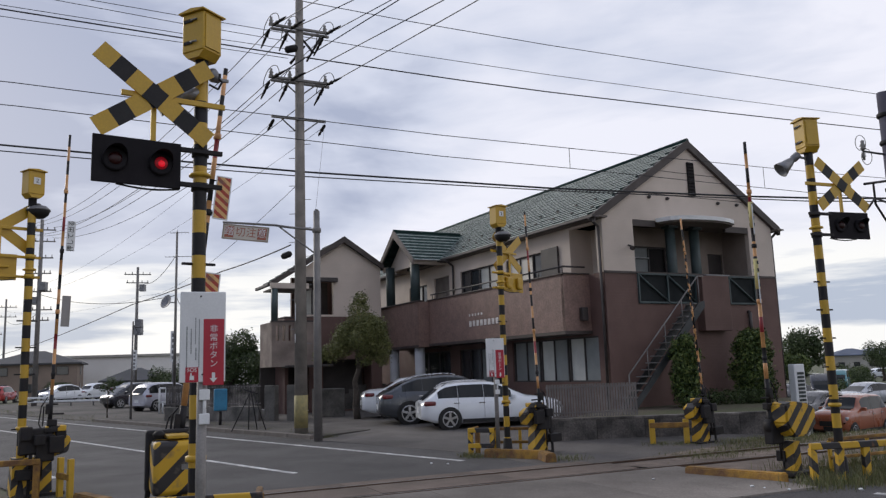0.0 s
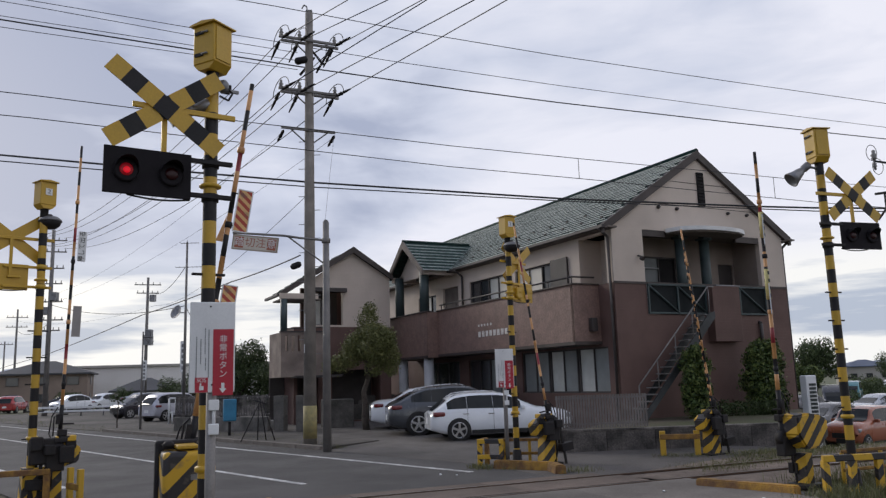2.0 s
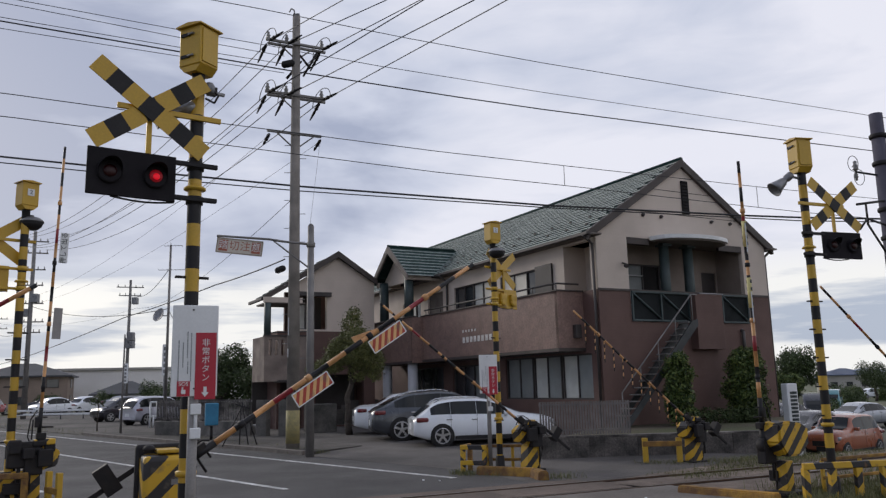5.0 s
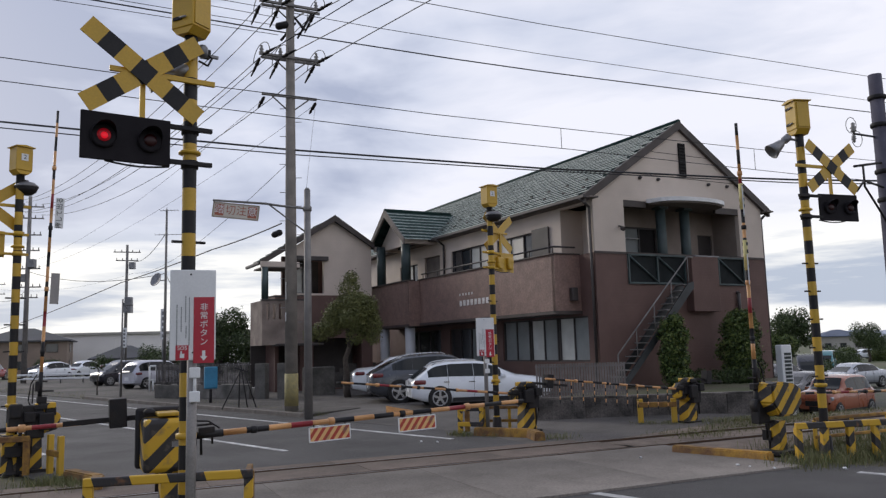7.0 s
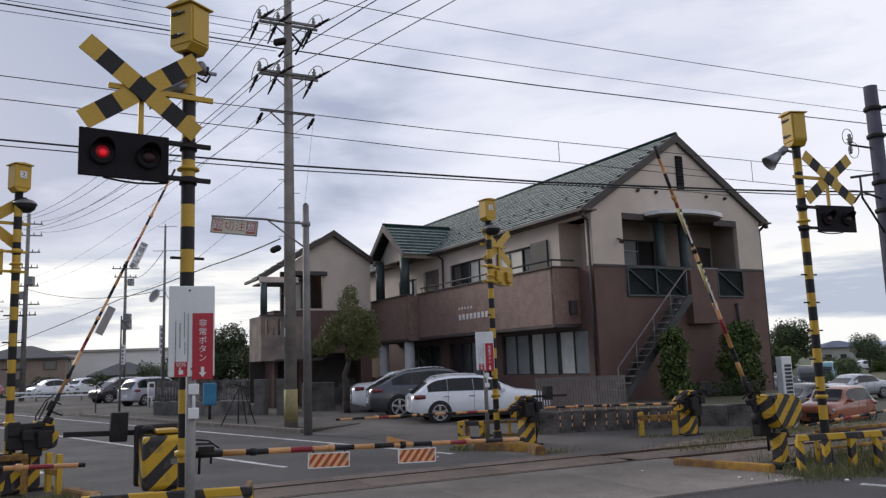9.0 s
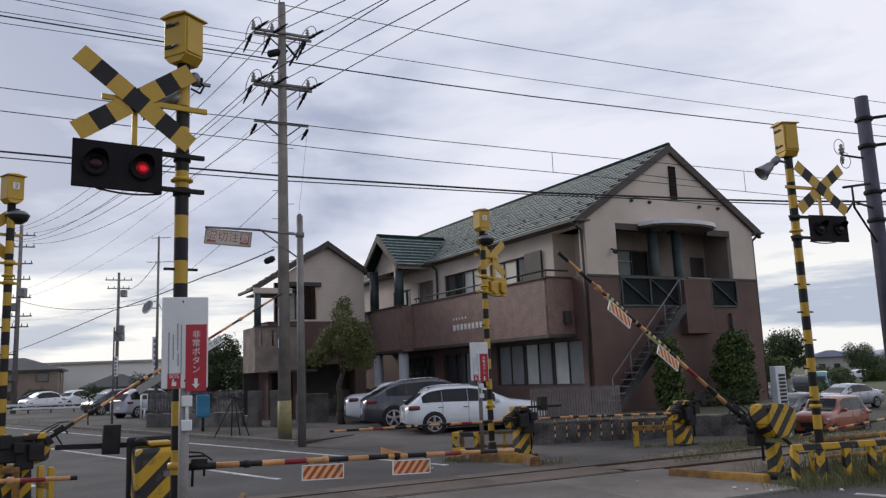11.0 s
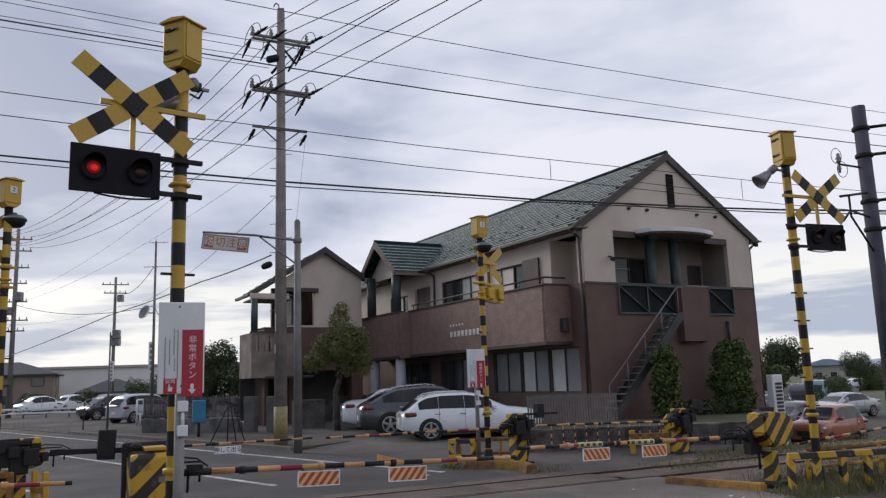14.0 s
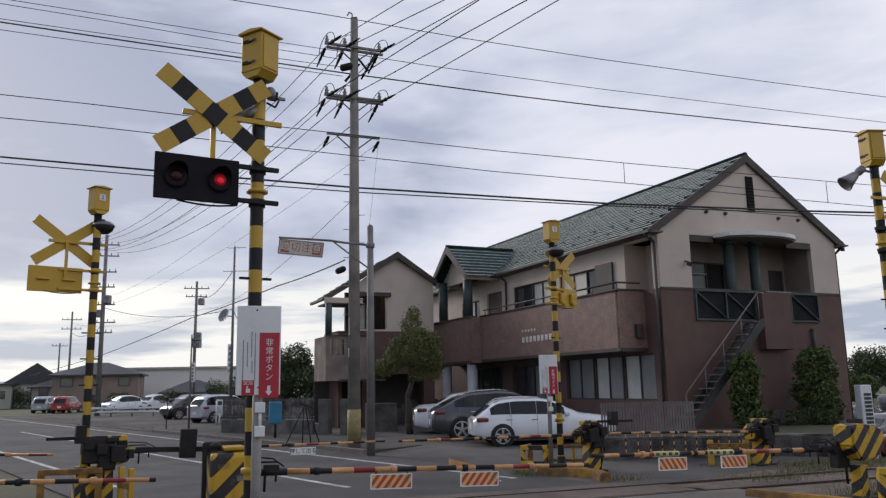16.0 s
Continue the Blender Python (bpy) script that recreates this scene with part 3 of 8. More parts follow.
def build_house():
    house = thing("house", HM, "two-storey brown and beige house with a green roof", "house")
    bm = B()
    box(bm, (3.85, 9.2, -1.2), (7.6, 18.3, 2.4))
    part("foundation", bm, M_darkconc, house)
    W, LEN, EAVE, APEX = 7.62, 18.4, 6.44, 8.96
    BAND = 4.56
    SL = 0.664
    # gable wall: brown below, beige above, a deep porch cut into the upper floor
    bm = B()
    wall_with_holes(bm, "x", 0.0, 0.18, 0, W, 0, BAND, [(1.27, 4.12, 3.58, BAND), (5.27, 6.5, 3.58, BAND)])
    part("lower_wall", bm, M_brown, house, "brown ribbed siding")
    bm = B()
    wall_with_holes(bm, "x", 0.0, 0.18, 0, W, BAND, 6.28, [(1.25, 6.47, BAND, 6.28)])
    prism(bm, [(0, 6.28), (W, 6.28), (W, EAVE), (W / 2, APEX + 0.02), (0, EAVE)], "y", 0.0, 0.18)
    part("upper_wall", bm, M_beige, house, "beige horizontal siding on the gable")
    bm = B()
    box(bm, (W / 2, -0.012, BAND), (W + 0.04, 0.03, 0.07))
    for z in (7.18, 7.98):
        half = (APEX - z) / SL * 0.97
        box(bm, (W / 2, -0.004, z), (2 * half, 0.012, 0.018))
    part("trim_band", bm, M_fascia, house)
    bm = B()
    box(bm, (3.92, -0.03, 7.81), (0.30, 0.05, 1.14), bev=0.01)
    for k in range(10):
        box(bm, (3.92, -0.06, 7.32 + k * 0.11), (0.25, 0.02, 0.05), rot=Matrix.Rotation(radians(30), 4, "X"))
    part("gable_vent", bm, M_vent, house, "tall dark louvred vent")
    for u in (1.99, 2.78, 5.08, 5.98):
        bm = B()
        lathe(bm, [(0.055, 0), (0.06, 0.05), (0.03, 0.11)], 10, m=Matrix.Translation((u, 0, 7.05)) @ Matrix.Rotation(radians(90), 4, "X"))
        part("vent_cap", bm, M_trim, house)
    # porch: floor, side and back walls, ceiling
    bm = B()
    box(bm, (3.86, 0.75, 3.5), (5.6, 1.4, 0.16))
    box(bm, (1.16, 0.75, 5.0), (0.18, 1.2, 2.9))
    box(bm, (6.56, 0.75, 5.0), (0.18, 1.2, 2.9))
    wall_with_holes(bm, "x", 1.2, 1.35, 1.2, 6.5, 3.5, 6.3, [(2.2, 3.75, 3.6, 5.65), (5.7, 6.4, 3.6, 5.5)])
    # wall colour darkened in place of the recess's shade
    part("porch_wall", bm, M_porch, house, "rendered porch wall, toned down to taupe for the porch shade")
    bm = B()
    box(bm, (3.86, 0.78, 6.33), (5.3, 1.3, 0.08))
    part("porch_ceiling", bm, M_soffit, house)
    window_unit(house, "x", 1.27, 2.2, 3.75, 3.6, 5.65, -1, [M_blind2, M_vent])
    bm = B()
    box(bm, (6.05, 1.27, 4.55), (0.68, 0.06, 1.88), bev=0.01)
    part("porch_door", bm, M_trim, house, "dark panelled door")
    bm = B()
    box(bm, (4.36, -0.15, 3.60), (1.22, 0.32, 1.80), bev=0.015)
    part("stair_landing_wall", bm, M_brown, house)
    # porch railings: framed panels with a crossed brace
    for u0, u1 in ((1.30, 3.72), (5.28, 6.50)):
        rail = B()
        for z in (3.62, 4.52):
            box(rail, ((u0 + u1) / 2, -0.04, z), (u1 - u0, 0.05, 0.06), bev=0.008)
        n = 2 if u1 - u0 > 1.5 else 1
        for k in range(n + 1):
            box(rail, (u0 + (u1 - u0) * k / n, -0.04, 4.07), (0.05, 0.05, 0.95))
        rail = part("porch_railing", rail, M_green, house, "dark green framed railing with braces")
        for k in range(n):
            a, b = u0 + (u1 - u0) * k / n, u0 + (u1 - u0) * (k + 1) / n
            bm = B()
            cyl(bm, (a, -0.05, 4.5), (b, -0.05, 3.64), 0.03)
            part("brace", bm, M_green, rail)
            bm = B()
            box(bm, ((a + b) / 2, 0.0, 4.07), (b - a - 0.05, 0.01, 0.84))
            part("panel", bm, M_railpanel, rail)
    for u in (3.02, 4.10):
        bm = B()
        cyl(bm, (u, 0.22, 3.56), (u, 0.22, 6.3), 0.165, seg=18)
        box(bm, (u, 0.22, 6.14), (0.38, 0.38, 0.08), bev=0.01)
        part("porch_column", bm, M_green, house, "dark green round column")
    bm = B()
    n = 18
    lo = []
    for k in range(n + 1):
        t = k / n * 2 - 1
        u, out = 3.78 + t * 1.60, -0.06 - 0.92 * math.sqrt(max(0, 1 - t * t)) ** 0.8
        lo.append((u, out))
    prism(bm, lo, "z", 6.215, 6.345)
    canopy = part("porch_canopy", bm, M_canopy, house, "curved white canopy over the porch")
    # extra dark board gives the white canopy its shaded underside by colour
    bm = B()
    prism(bm, [(3.78 + (u - 3.78) * 0.95, -0.03 + (v + 0.03) * 0.93) for u, v in lo], "z", 6.165, 6.211)
    part("canopy_shade_board", bm, M_soffit, canopy, "added board coloured dark for the shade under the canopy")
    # dark strips painting the shaded soffit beam over the porch, bars of the porch window, short waste pipe
    for u0, u1 in ((1.26, 2.20), (5.36, 6.46)):
        bm = B()
        box(bm, ((u0 + u1) / 2, 0.05, 6.17), (u1 - u0, 0.10, 0.20), bev=0.005)
        part("soffit_shade_strip", bm, M_fascia, house)
    for z in (4.25, 4.75, 5.25):
        bm = B()
        box(bm, (2.60, 1.20, z), (0.66, 0.03, 0.035))
        part("glazing_bar", bm, M_column, house)
    bm = B()
    tube(bm, [(6.10, -0.02, 3.36), (6.10, -0.09, 3.32), (6.10, -0.09, 2.5)], 0.06, 8)
    part("waste_pipe", bm, M_trim, house)
    bm = B()
    box(bm, (4.50, -0.10, 4.525), (1.10, 0.40, 0.04), bev=0.01)
    part("landing_cap", bm, M_steel, house, "grey metal cap on the landing wall")
    # corner box with a lamp on the gable
    bm = B()
    cyl(bm, (1.0, -0.02, 5.42), (1.0, -0.18, 5.36), 0.03)
    lathe(bm, [(0.03, 0), (0.07, 0.04), (0.07, 0.14)], 10, m=Matrix.Translation((0.98, -0.14, 5.34)) @ Matrix.Rotation(radians(115), 4, "X"))
    part("wall_spotlight", bm, M_trim, house)

    # long wall on the car-park side
    bm = B()
    holes = [(0.32, 1.68, BAND, 6.14), (2.30, 5.6, 4.6, 5.64), (6.2, 9.1, 4.6, 5.66), (10.1, 11.5, 4.6, 5.66), (12.2, 14.0, 4.6, 5.5)]
    wall_with_holes(bm, "y", 0.0, 0.18, 0.18, LEN, BAND, EAVE - 0.03, holes)
    part("upper_side_wall", bm, M_beige, house, "beige upper wall behind the balcony")
    bm = B()
    wall_with_holes(bm, "y", 0.0, 0.18, 0.18, LEN, 0.0, BAND, [(0.50, 5.42, 1.2, 2.62), (6.2, 9.4, 0.3, 2.5), (10.2, 13.5, 0.25, 2.5)])
    part("lower_side_wall", bm, M_brown, house, "brown lower wall with wide windows")
    bm = B()
    box(bm, (0.95, 1.0, 5.35), (0.06, 1.5, 1.65))
    box(bm, (0.5, 0.26, 5.35), (0.9, 0.06, 1.65))
    box(bm, (0.5, 1.74, 5.35), (0.9, 0.06, 1.65))
    part("balcony_recess", bm, M_beige, house)
    # added sheet behind the ground-floor windows, coloured dark for the rooms' shade
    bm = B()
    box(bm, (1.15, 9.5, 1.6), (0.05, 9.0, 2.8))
    part("ground_floor_shade_sheet", bm, M_inside, house)
    window_unit(house, "y", 0.10, 0.50, 2.10, 1.2, 2.62, -1, [M_blind2, M_blind])
    window_unit(house, "y", 0.10, 2.16, 3.72, 1.2, 2.62, -1, [M_blind2, M_blind])
    window_unit(house, "y", 0.10, 3.78, 5.42, 1.2, 2.62, -1, [M_blind2, M_blind2])
    window_unit(house, "y", 0.10, 6.2, 9.4, 0.3, 2.5, -1, [M_window, M_blind2, M_window, M_window])
    window_unit(house, "y", 0.10, 10.2, 13.5, 0.25, 2.5, -1, [M_window, M_window, M_window])
    # cream panes carry a painted sky reflection
    window_unit(house, "y", 0.10, 2.30, 5.6, 4.6, 5.64, -1, [M_skypane, M_window, M_skypane, M_skypane])
    window_unit(house, "y", 0.10, 6.2, 9.1, 4.6, 5.66, -1, [M_skypane, M_blind, M_window, M_window])
    window_unit(house, "y", 0.10, 12.2, 14.0, 4.6, 5.5, -1, [M_window, M_blind, M_window])
    bm = B()
    box(bm, (0.12, 10.8, 5.13), (0.06, 1.38, 1.04))
    part("window_shutter", bm, M_soffit, house, "closed pale shutter")
    bm = B()
    box(bm, (-0.05, 2.76, 5.22), (0.06, 0.95, 0.95), bev=0.01)
    part("window_shutter", bm, M_trim, house, "dark shutter box")
    # balcony: tiled parapet round the long side, with a handrail
    U = -1.0
    bm = B()
    box(bm, (U + 0.07, 5.45, 3.62), (0.14, 9.35, 1.86))
    box(bm, (U / 2, 0.85, 3.62), (1.0, 0.14, 1.86))
    part("balcony_parapet", bm, M_browntile, house, "brown tiled balcony front")
    bm = B()
    box(bm, (U / 2, 5.4, 2.74), (1.1, 9.3, 0.10))
    box(bm, (U + 0.06, 5.45, 4.57), (0.24, 9.45, 0.05), bev=0.01)
    box(bm, (U / 2, 0.86, 4.57), (1.0, 0.24, 0.05), bev=0.01)
    part("balcony_coping", bm, M_fascia, house)
    bm = B()
    tube(bm, [(-0.1, 0.86, 4.80), (U + 0.06, 0.86, 4.80), (U + 0.06, 10.0, 4.80)], 0.03, 8)
    for k in range(8):
        cyl(bm, (U + 0.06, 0.9 + k * 1.28, 4.56), (U + 0.06, 0.9 + k * 1.28, 4.80), 0.018, seg=6)
    part("balcony_handrail", bm, M_trim, house, "dark round handrail")
    # company lettering on the parapet, as plain bars
    M_letter = mat("pale_metal_lettering", (0.85, 0.82, 0.79), (0.60, 0.56, 0.53), 26, 0.5, bump=0.1)
    for k in range(9):
        bm = B()
        vc = 6.66 - k * 0.27
        box(bm, (U - 0.010, vc, 3.385), (0.016, 0.17, 0.21), bev=0.003)
        part("lettering_bar", bm, M_letter, house)
    for k in range(5):
        bm = B()
        box(bm, (U - 0.012, 6.70 - k * 0.22, 3.71), (0.016, 0.09, 0.09), bev=0.003)
        part("lettering_bar", bm, M_letter, house)
    # entrance bay: parapet, two columns and a small gabled roof
    Q = -1.5
    bm = B()
    box(bm, (Q + 0.08, 12.25, 3.60), (0.16, 4.3, 1.86))
    box(bm, (Q / 2 - 0.1, 10.14, 3.60), (1.3, 0.14, 1.86))
    box(bm, (Q / 2 - 0.1, 14.36, 3.60), (1.3, 0.14, 1.86))
    part("bay_parapet", bm, M_browntile, house, "brown tiled front of the entrance bay")
    bm = B()
    box(bm, (Q / 2, 12.25, 2.70), (1.6, 4.3, 0.1))
    box(bm, (Q + 0.07, 12.25, 4.55), (0.26, 4.4, 0.06), bev=0.01)
    part("bay_coping", bm, M_fascia, house)
    for v in (10.62, 13.15):
        bm = B()
        cyl(bm, (Q + 0.16, v, 4.56), (Q + 0.16, v, 6.3), 0.20, seg=20)
        part("bay_column", bm, M_green, house, "thick dark green round column")
    for v in (10.55, 13.1):
        bm = B()
        cyl(bm, (Q + 0.25, v, 0), (Q + 0.25, v, 2.66), 0.21, seg=20)
        part("ground_column", bm, M_column, house, "pale round column of the entrance")
    bm = B()
    for v in (10.40, 13.40):
        box(bm, (-0.80, v, 6.24), (1.5, 0.20, 0.22))
    prism(bm, [(10.3, 6.14), (13.5, 6.14), (13.5, 6.3), (11.9, 7.55), (10.3, 6.3)], "x", -1.20, -1.08)
    part("bay_gable", bm, M_beige, house, "beige recessed gable of the bay")
    # bay roof: two slopes of stepped courses
    for sg in (-1, 1):
        for k in range(9):
            t0, t1 = k / 9, (k + 1) / 9
            y0, y1 = 11.9 + sg * 1.86 * t0, 11.9 + sg * 1.86 * t1
            z0, z1 = 7.74 - 1.47 * t0, 7.74 - 1.47 * t1
            x1 = min(3.7, (z0 - EAVE) / SL + 0.1)
            bm = B()
            prism(bm, [(y0, z0), (y1, z1 + 0.035), (y1, z1), (y0, z0 - 0.05)], "x", Q - 0.18, max(x1, 0.1))
            # pale bar along the course edge paints its sky glint
            box(bm, ((Q - 0.18 + max(x1, 0.1)) / 2, y1 + sg * 0.003, z1 + 0.022), (max(x1, 0.1) - Q + 0.18, 0.010, 0.040), 1)
            part("roof_course", bm, [M_roof, M_edgeglint], house)
    bm = B()
    for sg in (-1, 1):
        prism(bm, [(11.9, 7.78), (11.9 + sg * 1.9, 6.28), (11.9 + sg * 1.9, 6.06), (11.9, 7.46)], "x", Q - 0.24, Q - 0.16)
    part("bay_bargeboard", bm, M_soffit, house, "taupe barge boards of the bay")
    bm = B()
    cyl(bm, (Q - 0.22, 11.9, 7.77), (1.6, 11.9, 7.77), 0.07, seg=8)
    part("bay_ridge_cap", bm, M_roof, house)
    # main roof: the far slope in stepped courses, the seen one tile by tile
    over_g, over_e = 0.08, 0.32
    COURSES = 24
    run = W / 2 + over_e
    zt = lambda t: APEX + 0.12 - SL * run * t
    for k in range(COURSES):
        t0, t1 = k / COURSES, (k + 1) / COURSES
        bm = B()
        prism(bm, [(W / 2 + run * t0, zt(t0) - 0.03), (W / 2 + run * t1, zt(t1) - 0.005), (W / 2 + run * t1, zt(t1) + 0.04), (W / 2 + run * t0, zt(t0) + 0.005)], "y", -over_g, LEN + 0.3)
        part("roof_course", bm, M_roof, house)
    bm = B()
    prism(bm, [(W / 2, zt(0) - 0.05), (W / 2 - run, zt(1) - 0.05), (W / 2 - run, zt(1)), (W / 2, zt(0))], "y", -over_g, LEN + 0.3)
    under = part("roof_deck", bm, M_darkroof, house)
    dx, dz, tw = run / COURSES, SL * run / COURSES, 0.60
    bm = B()
    prism(bm, [(0, 0.012), (-dx - 0.03, -dz + 0.010), (-dx - 0.03, -dz + 0.046), (0, 0.020)], "y", -tw / 2 + 0.004, tw / 2 - 0.004)
    # pale bar on the tile's lower edge: a painted sky glint
    box(bm, (-dx - 0.033, 0, -dz + 0.034), (0.008, tw - 0.016, 0.026), 1)
    tile_me = finish("roof_tile", bm, [M_roof, M_edgeglint])
    rest_v, rest_f, rest_m = [], [], []
    tv, tf, tm = [tuple(v.co) for v in tile_me.vertices], [tuple(p.vertices) for p in tile_me.polygons], [p.material_index for p in tile_me.polygons]
    rr = random.Random(12)
    for k in range(COURSES):
        x, z = W / 2 - dx * k, zt(k / COURSES)
        y = -over_g + tw / 2 + (tw / 2 if k % 2 else 0)
        while y < LEN + 0.2:
            dv = rr.uniform(-0.006, 0.006)
            if y < 7.2:
                tile = new("roof_tile", tile_me)
                tile.parent = under
                tile.matrix_basis = Matrix.Translation((x, y, z + dv))
            else:
                b = len(rest_v)
                rest_v += [(a[0] + x, a[1] + y, a[2] + z + dv) for a in tv]
                rest_f += [tuple(b + q for q in f) for f in tf]
                rest_m += tm
            y += tw
    me = bpy.data.meshes.new("roof_tiling")
    me.from_pydata(rest_v, [], rest_f)
    me.materials.append(M_roof)
    me.materials.append(M_edgeglint)
    me.polygons.foreach_set("material_index", rest_m)
    rest = new("roof_tiling", me)
    rest.parent = under
    tagged(rest, kind="stuff")
    bm = B()
    cyl(bm, (W / 2, -over_g - 0.02, APEX + 0.15), (W / 2, LEN + 0.3, APEX + 0.15), 0.09, seg=10)
    part("ridge_cap", bm, M_roof, house)
    bm = B()
    run = W / 2 + over_e + 0.03
    for sg in (-1, 1):
        e = W / 2 + sg * run
        prism(bm, [(W / 2, APEX + 0.17), (e, APEX + 0.17 - SL * run), (e, APEX - 0.11 - SL * run), (W / 2, APEX - 0.11)], "y", -over_g - 0.04, 0.02)
    part("bargeboard", bm, M_fascia, house, "dark brown barge boards along the gable")
    ze = APEX + 0.12 - SL * (W / 2 + over_e)
    for u, d in ((-over_e - 0.05, -1), (W + over_e + 0.05, 1)):
        bm = B()
        box(bm, (u, LEN / 2, ze - 0.06), (0.12, LEN + 0.24, 0.11), bev=0.02)
        part("gutter", bm, M_trim, house, "dark eaves gutter")
    bm = B()
    box(bm, (-over_e / 2, LEN / 2, ze - 0.10), (over_e, LEN + 0.6, 0.05))
    box(bm, (W + over_e / 2, LEN / 2, ze - 0.10), (over_e, LEN + 0.6, 0.05))
    part("soffit", bm, M_soffit, house)
    for row, t in ((0, 0.90), (1, 0.76)):
        for k in range(11):
            v = 0.5 + k * 1.05 + row * 0.5
            run = W / 2 + over_e
            bm = B()
            box(bm, (W / 2 - run * t - 0.02, v, APEX + 0.12 - SL * run * t + 0.09), (0.04, 0.12, 0.05))
            part("snow_guard", bm, M_trim, house)
    for u, v in ((-0.07, 0.10), (W + 0.06, 0.06), (-0.08, 9.6)):
        bm = B()
        tube(bm, [(u - (0.35 if u < 1 else -0.35), v, ze - 0.1), (u, v, ze - 0.35), (u, v, 0.4 if v < 1 else 4.6)], 0.045, 8)
        part("downpipe", bm, M_trim, house)
    bm = B()
    wall_with_holes(bm, "y", W - 0.18, W, 0.18, LEN, 0, EAVE, [])
    wall_with_holes(bm, "x", LEN - 0.18, LEN, 0.18, W - 0.18, 0, EAVE, [])
    prism(bm, [(0, EAVE), (W, EAVE), (W / 2, APEX - 0.1)], "y", LEN - 0.18, LEN)
    part("rear_wall", bm, M_brown, house)
    # outside steel stair up to the porch
    M_stair = mat("grey_green_stair_paint", (0.045, 0.050, 0.052), (0.03, 0.034, 0.036), 4, 0.55, bump=0.08)
    for k in range(15):
        t = k / 14
        bm = B()
        box(bm, (0.18 + 2.80 * t, -0.575, 0.74 + 2.78 * t), (0.26, 0.43, 0.035), bev=0.005)
        part("stair_tread", bm, M_greypole, house, "grey steel tread")
    for v in (-0.80, -0.35):
        bm = B()
        prism(bm, [(-0.02, 0.40), (0.20, 0.40), (3.25, 3.42), (3.25, 3.62), (3.0, 3.56)], "y", v - 0.025, v + 0.025)
        part("stair_stringer", bm, M_stair, house)
    bm = B()
    v = -0.80
    tube(bm, [(0.0, v, 0.45), (0.0, v, 1.41), (3.05, v, 4.40), (3.3, v, 4.40)], 0.022, 8)
    for t in (0.25, 0.5, 0.75, 1.0):
        cyl(bm, (3.05 * t, v, 0.60 + 2.9 * t), (3.05 * t, v, 1.41 + 2.99 * t), 0.016, seg=6)
    part("stair_handrail", bm, M_greypole, house, "grey tubular stair handrail")
    bm = B()
    box(bm, (-0.35, 0.70, 3.30), (0.22, 0.18, 0.42), bev=0.02)
    part("meter_box", bm, M_trim, house)


build_house()


